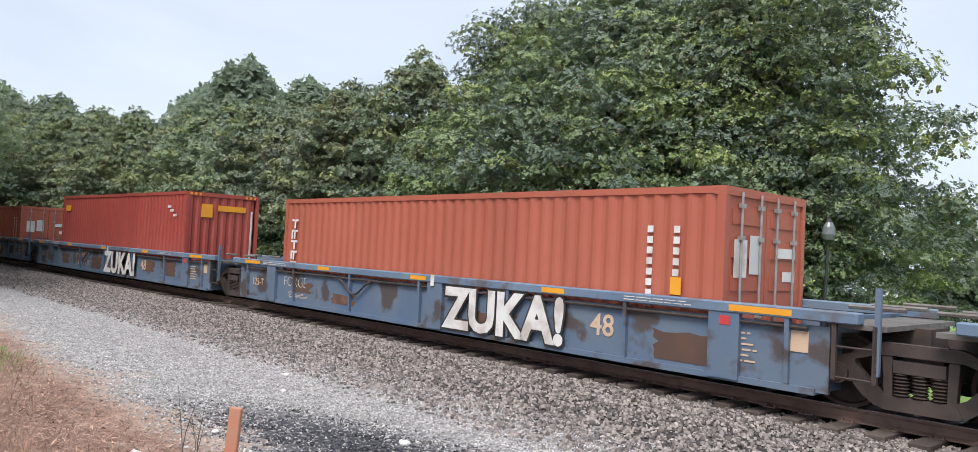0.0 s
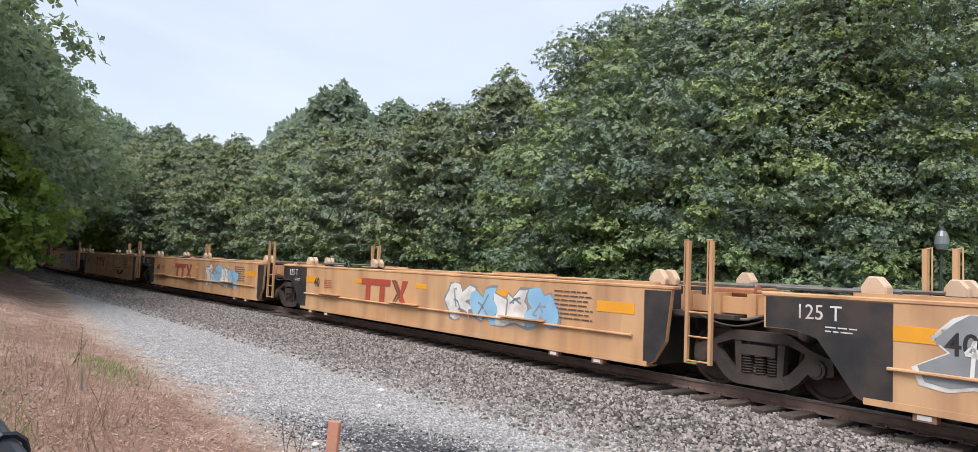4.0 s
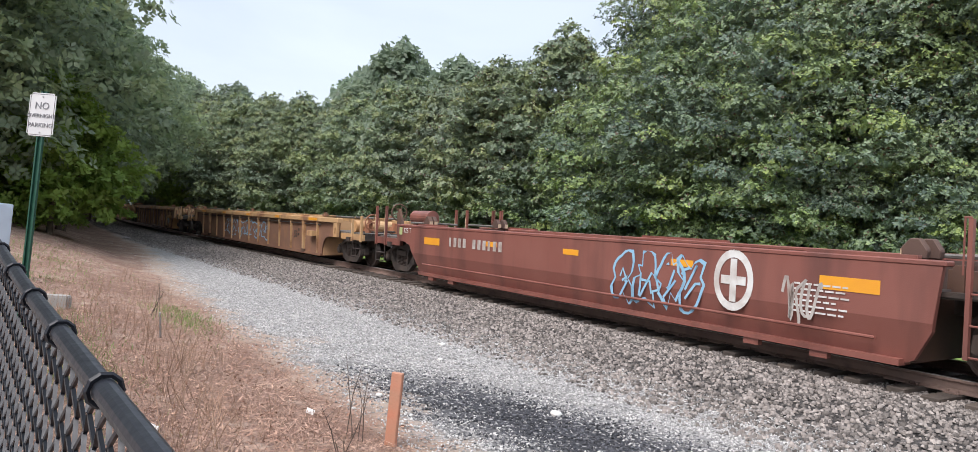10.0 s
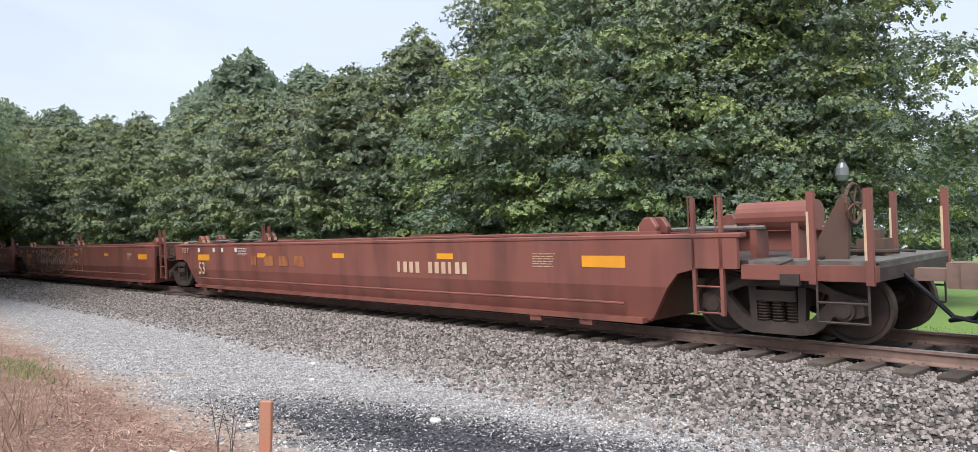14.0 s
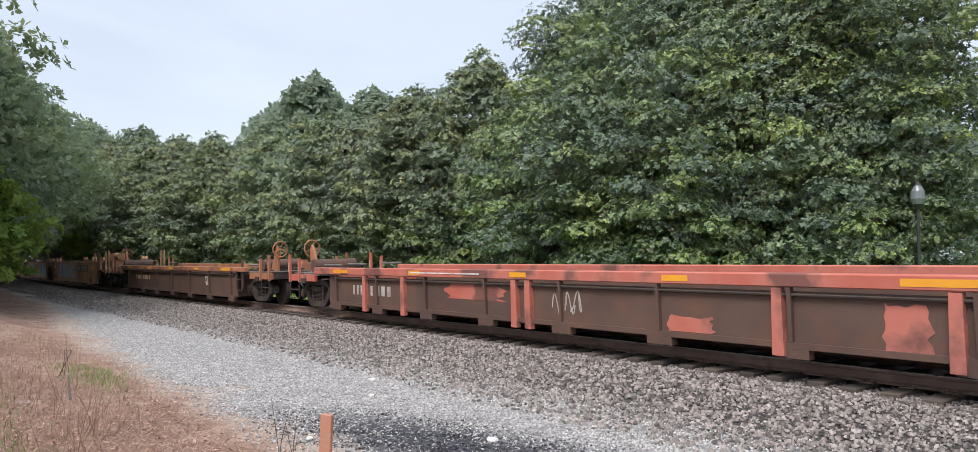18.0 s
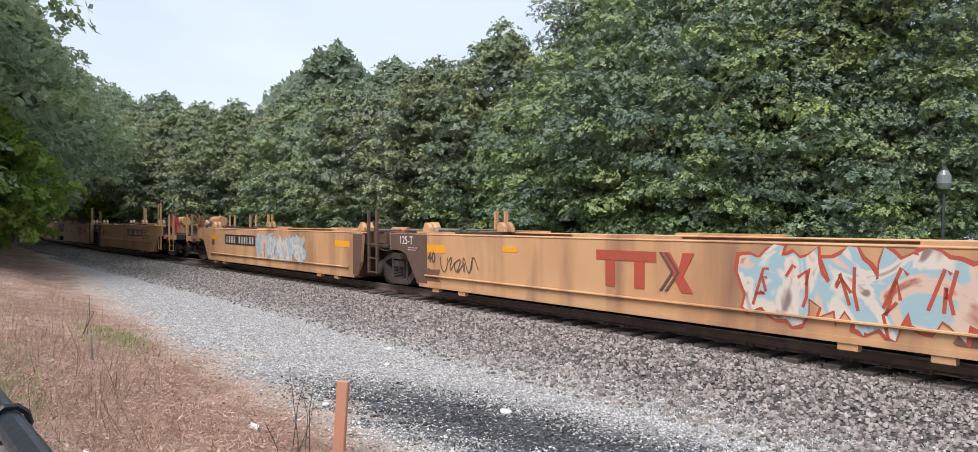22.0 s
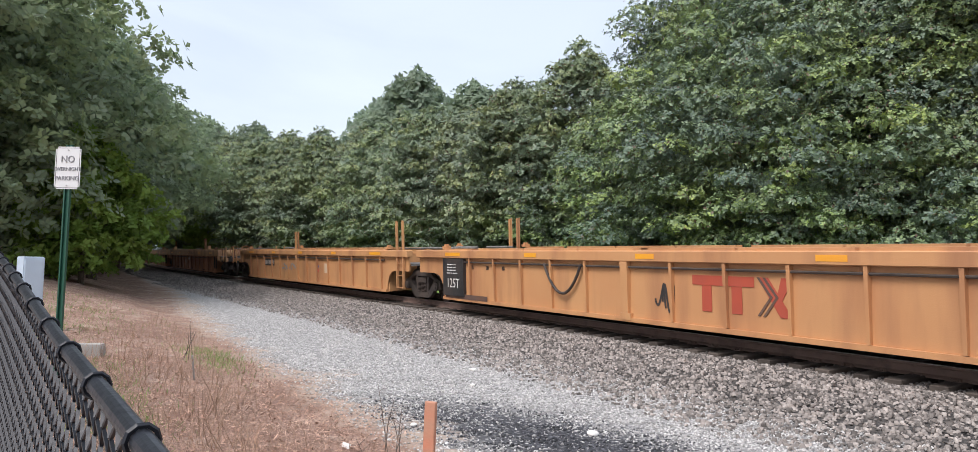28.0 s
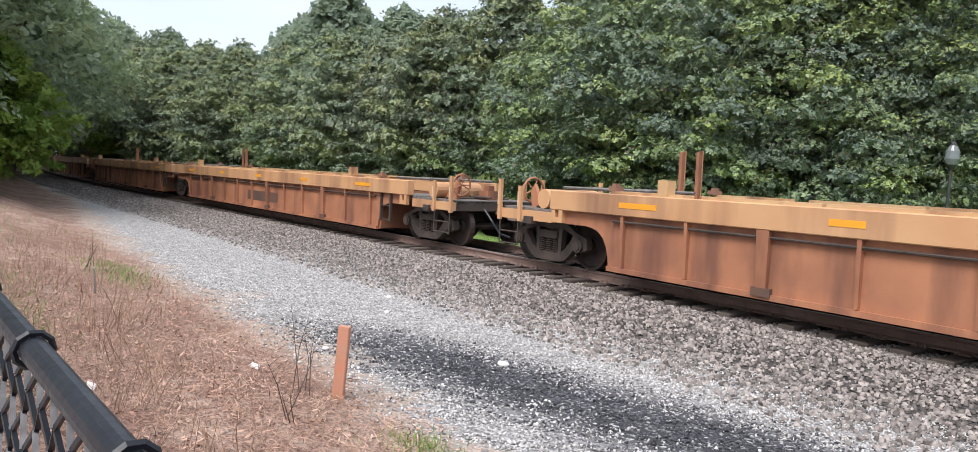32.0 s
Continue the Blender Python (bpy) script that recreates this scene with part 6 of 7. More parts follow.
def jagged(u, style, x0, x1, z0, z1, mat_name, seed, label="worn patch where the paint is gone"):
    """A patch of bare or other paint with brushed, uneven ends."""
    r = random.Random(seed)
    y = -skin(style) - 0.0015
    n = 7
    right = [(x1 - r.uniform(0, 0.12) * (x1 - x0) * (2 if r.random() < 0.3 else 1), z0 + (z1 - z0) * i / n) for i in range(n + 1)]
    left = [(x0 + r.uniform(0, 0.12) * (x1 - x0), z1 - (z1 - z0) * i / n) for i in range(n + 1)]
    top = [(x1 + (x0 - x1) * i / 6, z1 - r.uniform(0, 0.05)) for i in range(1, 6)]
    bm = bmesh.new()
    bm.faces.new([bm.verts.new((px, y, pz)) for px, pz in right + top + left])
    part("paint_patch", bm, M[mat_name], u, label)


def red_mark(u, style, x0, x1, z0, z1):
    """The owner's red mark as plain shapes: a bar over two stems, and crossed slanting bars with dark stripes."""
    y = -skin(style) - 0.003
    w, t = (x1 - x0) / 3.0, (z1 - z0) * 0.27
    xb = x0 + 1.95 * w
    boxed("owner_mark", (x0, xb, y - 0.003, y, z1 - t, z1), M["logo_red"], u, "faded red bar of the owner's mark")
    for i in range(2):
        a = x0 + w * (0.32 + 0.95 * i)
        boxed("owner_mark", (a, a + w * 0.32, y - 0.003, y, z0, z1 - t - 0.004), M["logo_red"], u, "faded red block of the owner's mark")
    zc, a = (z0 + z1) / 2, x0 + 2.05 * w
    falling = [(a, z1), (a + 0.3 * w, z1), (a + 0.95 * w, z0), (a + 0.62 * w, z0)]
    rising = [(a + 0.55 * w, zc + 0.05), (a + 0.66 * w, zc - 0.06), (a + 0.98 * w, z1), (a + 0.66 * w, z1)]
    for outline, d in ((falling, 0.003), (rising, 0.0045)):
        bm = bmesh.new()
        slab(bm, outline, y - d, y)
        part("owner_mark", bm, M["logo_red"], u, "slanting red bar of the owner's mark")
    for d in (0.0, 0.16):
        bm = bmesh.new()
        slab(bm, [(a + (d - 0.02) * w, z0), (a + (d + 0.06) * w, z0), (a + (d + 0.42) * w, zc), (a + (d + 0.06) * w, z1), (a + (d - 0.02) * w, z1), (a + (d + 0.34) * w, zc)], y - 0.006, y - 0.001)
        part("owner_mark", bm, M["darkbrown"], u, "dark stripe of the owner's mark")


def round_mark(u, style, x, z, r):
    """A white ring with a cross, the old owner's round mark."""
    y = -skin(style) - 0.004
    bm = bmesh.new()
    n = 28
    a = [(x + r * 0.8 * math.cos(2 * math.pi * i / n), z + r * math.sin(2 * math.pi * i / n)) for i in range(n)]
    b = [(x + r * 0.58 * math.cos(2 * math.pi * i / n), z + r * 0.74 * math.sin(2 * math.pi * i / n)) for i in range(n)]
    va, vb = [bm.verts.new((p, y - 0.002, q)) for p, q in a], [bm.verts.new((p, y - 0.002, q)) for p, q in b]
    for i in range(n):
        bm.faces.new((va[i], va[(i + 1) % n], vb[(i + 1) % n], vb[i]))
    block(bm, x - r * 0.13, x + r * 0.13, y - 0.003, y, z - r * 0.7, z + r * 0.7)
    block(bm, x - r * 0.5, x - r * 0.135, y - 0.003, y, z - r * 0.14, z + r * 0.14)
    block(bm, x + r * 0.135, x + r * 0.5, y - 0.003, y, z - r * 0.14, z + r * 0.14)
    part("owner_mark", bm, M["white"], u, "white round owner's mark")


def figures(u, style, body, x, z, size, mat_name, y=None):
    y = -skin(style) - 0.006 if y is None else y
    written("size_mark", body, size, M[mat_name], x, y, z, u, "painted size figures", 0.012 * size)


def end_panel(u, style, h, body, mat_name="black", letter="white"):
    """The dark panel over the rear bogie with the load class on it."""
    y = -skin(style)
    hw = h - STYLES[style]["well"]
    bm = bmesh.new()
    slab(bm, [(-h + 0.38, 0.99), (-h + 0.38, 1.40), (-hw + 0.35, 1.40), (-hw + 0.35, STYLES[style]["zb"] + 0.02), (-hw - 0.02, STYLES[style]["zb"] + 0.02), (-hw - 0.12, 0.27), (-hw - 0.42, 0.66), (-hw - 0.62, 0.9), (-hw - 0.95, 0.99)], y - 0.004, y + 0.002)
    part("end_panel", bm, M[mat_name], u, "dark painted end panel")
    written("load_mark", body, 0.27, M[letter], -h + 1.15, y - 0.008, 1.22, u, "white load class letters")
    text_bars(u, style, -hw - 0.5, -hw - 0.05, 0.98, 1.08, 2, letter, 3, y - 0.006)


def build_marks():
    for u, style, a, b in UNITS:
        h = round((b - a) * 2) / 4
        hw = h - STYLES[style]["well"]
        if style in ("yellow40", "yellow40b"):
            if not any(abs(j[-1] - b) < 0.01 for _, j in CONSIST):
                end_panel(u, style, h, "125 T")
            figures(u, style, "40", -hw + 1.1, 0.98, 0.36, "black")
            text_bars(u, style, -hw + 1.6, -hw + 2.2, 0.85, 1.1, 5, "logo_red", 5)
            text_bars(u, style, hw - 2.2, hw - 1.1, 0.75, 1.3, 7, "darkbrown", 6)
        elif style == "yellow40c":
            if not any(abs(j[-1] - b) < 0.01 for _, j in CONSIST):
                end_panel(u, style, h, "125-T", "darkbrown")
            figures(u, style, "40", -hw + 0.55, 0.85, 0.34, "darkbrown")
        elif style == "brown40":
            y = -skin(style)
            written("load_mark", "125 T", 0.2, M["white"], -h + 1.0, y - 0.006, 1.28, u, "white load class letters")
            boxed("sticker", (-h + 0.5, -h + 0.68, y - 0.006, y - 0.002, 1.16, 1.36), M["greenspray"], u)
            text_bars(u, style, hw - 1.5, hw - 0.6, 0.6, 1.05, 6, "white", 7)
        elif style == "brown53":
            figures(u, style, "53", -hw + 0.55, 0.72, 0.5, "cream")
            y = -skin(style)
            written("load_mark", "125 T", 0.22, M["cream"], -h + 1.2, y - 0.006, 1.26, u)
            for x in (-hw + 0.3, -hw + 1.4, -hw + 2.0, -hw + 2.9):
                boxed("code_mark", (x, x + 0.14, y - 0.005, y - 0.002, 1.22, 1.34), M["white"], u)
            text_bars(u, style, -hw + 3.1, -hw + 3.7, 1.12, 1.34, 5, "white", 8)
            text_bars(u, style, hw - 2.2, hw - 1.6, 0.95, 1.2, 6, "cream", 9)
        elif style == "blue":
            y = -skin(style)
            for x in (0.5, 6.5 if h < 9.2 else 7.0, -6.0 if h < 9.2 else -6.5):
                bm = bmesh.new()
                slab(bm, [(x - 0.22, 0.2), (x + 0.22, 0.2), (x + 0.22, 1.06), (x - 0.22, 1.06)], -SIDE_Y - 0.085, -SIDE_Y)
                part("wide_post", bm, M["blue"], u)
            written("load_mark", "125-T", 0.26, M["cream"], -hw + 0.88, y - 0.006, 0.62, u, "cream load class letters")
            figures(u, style, "48", 4.45 if h < 9.2 else 3.6, 0.66, 0.46, "cream")
            boxed("sticker", (hw - 0.35, hw - 0.1, y - 0.006, y - 0.002, 0.66, 0.92), M["cream"], u, "cream paper plate")
            text_bars(u, style, hw - 1.35, hw - 0.75, 0.42, 0.85, 6, "cream", 10)
            boxed("red_plate", (6.45 if h < 9.2 else 6.95, 6.6 if h < 9.2 else 7.1, -SIDE_Y - 0.093, -SIDE_Y - 0.087, 0.9, 1.02), M["redtag"], u, "small red plate")
            boxed("white_bracket", (0.4, 0.5, -SIDE_Y - 0.112, -SIDE_Y - 0.10, 1.0, 1.21), M["white"], u)
            for x0, x1 in ((-6.4, -5.1), (4.9, 6.1)):
                text_bars(u, style, x0, x1, 1.09, 1.17, 2, "white", 11, -SIDE_Y - 0.106)
        elif style in ("rust53", "yellow53"):
            y = -skin(style)
            figures(u, style, "53", 5.9 if style == "rust53" else -0.75, 0.80, 0.36, "black")
            figures(u, style, "20", 6.45, 0.98, 0.15, "black", -SIDE_Y - 0.094)
            figures(u, style, "40", 6.45, 0.80, 0.15, "black", -SIDE_Y - 0.094)
            if style == "rust53":
                boxed("document_box", (7.55, 8.1, -SIDE_Y - 0.2, -SIDE_Y, 0.82, 1.0), M["yellow_sill"], u, "pale yellow box on the side")
        elif style == "bright53":
            y = -SIDE_Y - 0.076
            if any(abs(j[-1] - b) < 0.01 for _, j in CONSIST):
                continue
            boxed("end_panel", (-hw + 0.1, -hw + 1.25, y - 0.01, -SIDE_Y, 0.3, 1.27), M["black"], u, "black painted end panel")
            boxed("end_panel", (hw - 1.25, hw - 0.1, y - 0.01, -SIDE_Y, 0.3, 1.27), M["black"], u, "black painted end panel")
            written("load_mark", "125T", 0.34, M["white"], -hw + 0.68, y - 0.016, 0.62, u, "white load class letters")
            text_bars(u, style, -hw + 0.35, -hw + 0.95, 0.85, 1.15, 4, "white", 12, y - 0.012)
            boxed("rust_plate", (-hw + 0.2, -hw + 2.4, -SIDE_Y - 0.058, -SIDE_Y - 0.05, 0.24, 0.36), M["darkbrown"], u)
            figures(u, style, "53", hw - 1.6, 0.75, 0.3, "black")
            for k in range(4):
                figures(u, style, ("45", "20", "40", "53")[k], -hw + 1.6 + k * 0.75, 1.05, 0.14, "black")
        elif style == "orange53":
            figures(u, style, "53", 1.35, 0.62, 0.34, "rust_patch")
            for x in (-6.6, 6.6):
                bm = bmesh.new()
                block(bm, x - 0.1, x + 0.1, -SIDE_Y - 0.08, -SIDE_Y + 0.1, 1.46, 1.72)
                part("guide_block", bm, M["yellow_sill"], u)

    def on(front):
        u, style, a, b = unit_at(front)
        return u, style

    # blue wagon
    for f, x, w in ((3.1, 2.3, 0.98), (20.7, 1.6, 0.98)):
        u, s = on(f)
        y = -skin(s)
        written("graffiti", "ZUKA!", 1.0, M["black"], x, y - 0.075, 0.60, u, "black edge of white block letters", 0.075)
        written("graffiti", "ZUKA!", 1.0, M["white"], x, y - 0.082, 0.60, u, "white block graffiti letters", 0.04)
    u, s = on(3.1)
    written("graffiti", "FORGE", 0.36, M["white"], -4.9, -skin(s) - 0.006, 0.72, u, "thin white graffiti letters", -0.012)
    scribble(u, s, -5.3, -4.4, 0.34, 0.5, "white", 2, 2)
    u, s = on(20.7)
    scribble(u, s, -3.1, -1.7, 0.66, 0.95, "cream", 3, 6)
    scribble(u, s, -3.1, -1.7, 0.35, 0.6, "cream", 4, 6)
    u, s = on(39.8)
    scribble(u, s, -3.6, -2.4, 0.4, 0.9, "white", 5, 5, 0.02)
    scribble(u, s, -0.4, 0.6, 0.45, 0.85, "skyblue", 6, 4, 0.03)
    u, s = on(59.2)
    code_bars(u, s, -6.37, -5.83, 0.6, 0.85, "white", 3)
    code_bars(u, s, -5.16, -4.5, 0.55, 0.82, "cream", 4)
    scribble(u, s, 0.9, 2.0, 0.45, 0.85, "white", 7, 3)
    for f, q in ((3.1, 0), (20.7, 4), (39.8, 8), (59.2, 12)):
        u, s = on(f)
        r = random.Random(70 + q)
        for x in (-6.9, -5.1, -3.4, -1.7, 1.3, 3.2, 5.2):
            if r.random() < 0.75:
                a, b = x + r.uniform(0, 0.3), x + r.uniform(1.0, 1.45)
                z = r.uniform(0.28, 0.5)
                jagged(u, s, a, b, z, z + r.uniform(0.22, 0.48), r.choice(("darkbrown", "darkbrown", "rust_patch", "steel")), q + int(x * 10) + 99)
        bm = bmesh.new()
        pts = [Vector((-2.9 + 0.09 * i, -SIDE_Y - 0.07, 0.93 - (0.30 if f < 30 else 0.2) * math.sin(math.pi * i / 14) ** 2)) for i in range(15)]
        for p, v in zip(pts, pts[1:]):
            rod(bm, p, v, 0.022, 6)
        part("air_hose", bm, M["steel"], u, "dark air hose sagging below the sill")
    # first yellow wagon
    u, s = on(83.2)
    throw_up(u, s, -5.7, -1.6, 0.45, 1.3, 4, "greyspray", "white", 20)
    code_bars(u, s, 0.25, 3.2, 0.92, 1.18, "white", 11, "black")
    scribble(u, s, 4.3, 5.2, 0.8, 1.15, "white", 8, 5, 0.02)
    for f, k in ((99.9, 21), (116.8, 22)):
        u, s = on(f)
        red_mark(u, s, -2.9, -0.6, 0.62, 1.22)
        throw_up(u, s, 1.2, 4.6, 0.5, 1.25, 4, "white", "greyspray", k, second="skyblue")
    u, s = on(133.4)
    red_mark(u, s, -2.9, -0.5, 0.62, 1.24)
    throw_up(u, s, -5.0, -3.5, 0.55, 1.25, 2, "greyspray", "greyspray", 24, hollow=True)
    scribble(u, s, -3.5, -3.0, 0.75, 1.1, "greyspray", 9, 3)
    written("graffiti", "DESZA", 0.42, M["white"], 2.6, -skin(s) - 0.006, 1.0, u, "thin white graffiti letters", -0.014)
    text_bars(u, s, 2.3, 3.9, 0.70, 0.80, 1, "darkbrown", 41)
    figures(u, s, "C", 4.75, 0.98, 0.30, "black")
    boxed("bare_plate", (1.2, 2.3, -skin(s) - 0.006, -skin(s) + 0.001, 0.30, 0.55), M["yellow_sill"], u, "pale yellow plate on the lower side")
    bm = bmesh.new()
    pts = [Vector((2.9 + 0.11 * i, -SIDE_Y - 0.13, 0.64 - 0.24 * math.sin(math.pi * i / 14) ** 2)) for i in range(15)]
    for p, v in zip(pts, pts[1:]):
        rod(bm, p, v, 0.032, 7)
    part("air_hose", bm, M["vinyl"], u, "black rubber hose sagging below the pipe")
    u, s = on(149.9)
    code_bars(u, s, -2.5, 0.4, 0.98, 1.2, "white", 11, "black")
    throw_up(u, s, 1.1, 5.2, 0.45, 1.3, 5, "greyspray", "white", 25)
    # brown wagon
    u, s = on(170.4)
    round_mark(u, s, -3.6, 1.0, 0.42)
    throw_up(u, s, -3.0, 0.2, 0.45, 1.3, 6, "greenspray", "black", 26)
    code_bars(u, s, 2.9, 5.3, 0.9, 1.12, "white", 11)
    u, s = on(186.9)
    throw_up(u, s, -5.6, -1.2, 0.4, 1.3, 7, "mural_grey", "mural_cream", 27)
    throw_up(u, s, -0.1, 6.2, 0.3, 1.3, 5, "cabinet", "skyblue", 28, second="signwhite")
    written("graffiti", "TOY!", 1.0, M["deepblue"], 1.7, -skin(s) - 0.011, 0.88, u, "black graffiti letters", -0.02)
    u, s = on(203.7)
    round_mark(u, s, 3.4, 0.95, 0.46)
    code_bars(u, s, -5.1, -3.0, 0.82, 1.08, "white", 11)
    scribble(u, s, -6.0, -5.2, 0.62, 1.25, "white", 76, 3, 0.045)
    scribble(u, s, -5.75, -5.05, 0.35, 0.95, "white", 77, 3, 0.035)
    figures(u, s, "D", -2.65, 0.95, 0.30, "white")
    u, s = on(220.0)
    throw_up(u, s, -3.9, 0.1, 0.4, 1.32, 4, "white", "black", 30, second="skyblue")
    throw_up(u, s, 0.9, 3.2, 0.4, 1.25, 4, "cream", "cream", 31, hollow=True)
    round_mark(u, s, 4.0, 0.95, 0.46)
    scribble(u, s, 5.9, 6.5, 0.7, 1.25, "white", 10, 3, 0.025)
    u, s = on(236.6)
    code_bars(u, s, -4.9, -2.4, 0.98, 1.2, "white", 11)
    throw_up(u, s, 1.3, 3.4, 0.35, 1.25, 4, "skyblue", "skyblue", 32, hollow=True)
    round_mark(u, s, 3.95, 0.95, 0.46)
    scribble(u, s, 4.85, 5.4, 0.4, 1.25, "white", 11, 3, 0.03)
    # rusty ribbed wagons
    u, s = on(256.9)
    for k in range(6):
        throw_up(u, s, -4.0 + k * 1.16, -3.1 + k * 1.16, 0.4, 1.15, 1, "skyblue", "skyblue", 40 + k, hollow=True)
    u, s = on(282.3)
    scribble(u, s, 6.65, 7.35, 0.35, 1.15, "skyblue", 12, 3, 0.035)
    boxed("paint_patch", (3.6, 5.4, -skin(s) - 0.002, -skin(s) + 0.001, 0.6, 1.0), M["yellow"], u)
    boxed("paint_patch", (4.3, 4.5, -skin(s) - 0.006, -skin(s) - 0.003, 0.5, 1.1), M["logo_red"], u)
    # long brown wagon
    u, s = on(351.8)
    throw_up(u, s, -5.9, -1.6, 0.3, 1.35, 3, "cream", "cream", 50, hollow=True)
    throw_up(u, s, -5.5, 0.6, 0.35, 1.42, 4, "cream", "cream", 51, hollow=True)
    scribble(u, s, -7.4, -6.2, 0.45, 0.7, "cream", 13, 4)
    code_bars(u, s, -5.6, -1.9, 0.72, 0.92, "white", 11)
    u, s = on(372.3)
    code_bars(u, s, -4.6, -1.4, 0.86, 1.12, "faded_orange", 4, label="faded orange owner's mark")
    code_bars(u, s, 2.25, 4.5, 0.8, 1.02, "cream", 11)
    figures(u, s, "A", -0.78, 0.92, 0.32, "white")
    round_mark(u, s, -0.1, 0.9, 0.26)
    u, s = on(331.4)
    code_bars(u, s, -4.6, -1.4, 0.86, 1.12, "faded_orange", 4, label="faded orange owner's mark")
    code_bars(u, s, 2.25, 4.5, 0.8, 1.02, "cream", 11)
    # single wagons
    u, s = on(396.8)
    code_bars(u, s, -4.7, -2.7, 0.72, 0.9, "white", 9, "black")
    boxed("stencil_panel", (5.05, 5.45, -skin(s) - 0.003, -skin(s) + 0.001, 0.65, 0.95), M["black"], u)
    u, s = on(421.0)
    for x0, x1 in ((-6.8, -6.2), (-5.9, -4.8)):
        code_bars(u, s, x0, x1, 0.56, 0.80, "white", 3 if x0 < -6 else 4)
    scribble(u, s, 0.9, 1.6, 0.4, 0.9, "white", 14, 3)
    jagged(u, s, -2.6, -0.4, 0.62, 0.98, "red", 1)
    jagged(u, s, 3.4, 4.3, 0.35, 0.6, "red", 2)
    jagged(u, s, 6.6, 7.2, 0.34, 0.9, "red", 3)
    for x in (-6.05, -4.2, -0.15, 0.25, 5.3, 7.45):
        bm = bmesh.new()
        slab(bm, [(x - 0.085, 0.16), (x + 0.085, 0.16), (x + 0.07, 1.05), (x - 0.07, 1.05)], -SIDE_Y - 0.095, -SIDE_Y)
        part("red_post", bm, M["red"], u, "faded red upright post")
    text_bars(u, s, -3.8, -1.2, 1.11, 1.19, 1, "white", 31, -SIDE_Y - 0.106)
    u, s = on(444.2)
    code_bars(u, s, -5.4, -3.2, 0.62, 0.8, "cream", 10)
    throw_up(u, s, 3.8, 4.3, 0.5, 0.85, 1, "white", "white", 55, hollow=True)
    # graffiti-covered yellow wagon
    u, s = on(464.1)
    throw_up(u, s, -4.3, 1.1, 0.38, 1.36, 9, "mural_blue", "white", 60)
    scribble(u, s, -4.2, 1.0, 0.45, 1.3, "white", 61, 9, 0.02, -skin(s) - 0.0135)
    for x0, x1, z0, z1 in ((-1.0, 0.2, 0.98, 1.10), (-0.8, 0.05, 1.2, 1.32), (-2.0, -1.75, 0.95, 1.18)):
        boxed("paint_patch", (x0, x1, -skin(s) - 0.016, -skin(s) - 0.012, z0, z1), M["reflect"], u, "bare orange-yellow patch left free")
    code_bars(u, s, 1.75, 4.7, 0.9, 1.14, "white", 11, "black")
    for f in (464.1, 481.0, 497.4, 513.9):
        u, s = on(f)
        jagged(u, s, -6.1, -5.3, 0.32, 0.62, "rust_patch", int(f), "dark stain on the lower side")
        jagged(u, s, 5.2, 6.1, 0.30, 0.52, "rust_patch", int(f) + 1, "dark stain on the lower side")
    u, s = on(481.0)
    throw_up(u, s, -4.6, -1.1, 0.4, 1.3, 6, "mural_blue", "white", 62)
    red_mark(u, s, -0.6, 1.4, 0.6, 1.2)
    throw_up(u, s, 1.7, 6.2, 0.35, 1.34, 7, "mural_blue", "white", 63)
    u, s = on(497.4)
    red_mark(u, s, -0.5, 1.4, 0.6, 1.2)
    throw_up(u, s, 2.1, 6.3, 0.4, 1.32, 5, "mural_grey", "black", 64)
    u, s = on(513.9)
    red_mark(u, s, -0.35, 1.7, 0.6, 1.2)
    throw_up(u, s, 2.6, 6.0, 0.3, 1.34, 6, "mural_cream", "logo_red", 65)
    scribble(u, s, -5.3, -3.9, 0.55, 0.95, "darkbrown", 15, 5)
    u, s = on(529.7)
    code_bars(u, s, -4.0, -1.2, 0.88, 1.12, "white", 11, "black")
    throw_up(u, s, -0.9, 2.8, 0.4, 1.25, 6, "mural_cream", "skyblue", 66)
    # second smooth yellow wagon
    u, s = on(549.6)
    code_bars(u, s, 0.95, 4.0, 0.95, 1.17, "white", 11, "black")
    for f, x0, ch in ((565.7, 1.4, "C"), (581.6, 1.3, "D"), (597.6, 1.6, "E"), (613.6, 1.4, "B")):
        u, s = on(f)
        red_mark(u, s, x0, x0 + 1.95, 0.66, 1.24)
        figures(u, s, ch, -1.95, 0.98, 0.3, "black")
        text_bars(u, s, -1.5, -0.2, 0.85, 0.98, 2, "darkbrown", 16)
        scribble(u, s, -1.6, 0.6, 0.85, 1.25, "cream", 17, 5)
    # bright ribbed wagon
    u, s = on(652.8)
    bm = bmesh.new()
    pts = [Vector((-3.2 + 1.3 * i / 12, -skin(s) - 0.07, 1.2 - 0.6 * (1 - ((i - 6) / 6) ** 2))) for i in range(13)]
    for p, q in zip(pts, pts[1:]):
        rod(bm, p, q, 0.03, 6)
    part("chain", bm, M["steel"], u, "dark chain slung between two posts")
    red_mark(u, s, 1.05, 3.0, 0.5, 1.08)
    scribble(u, s, 0.2, 0.6, 0.35, 1.1, "black", 18, 2, 0.03)
    u, s = on(672.8)
    code_bars(u, s, -5.5, -4.0, 0.84, 1.02, "white", 11, "black")
    scribble(u, s, -2.6, -0.6, 0.6, 0.95, "greyspray", 19, 4, 0.04)
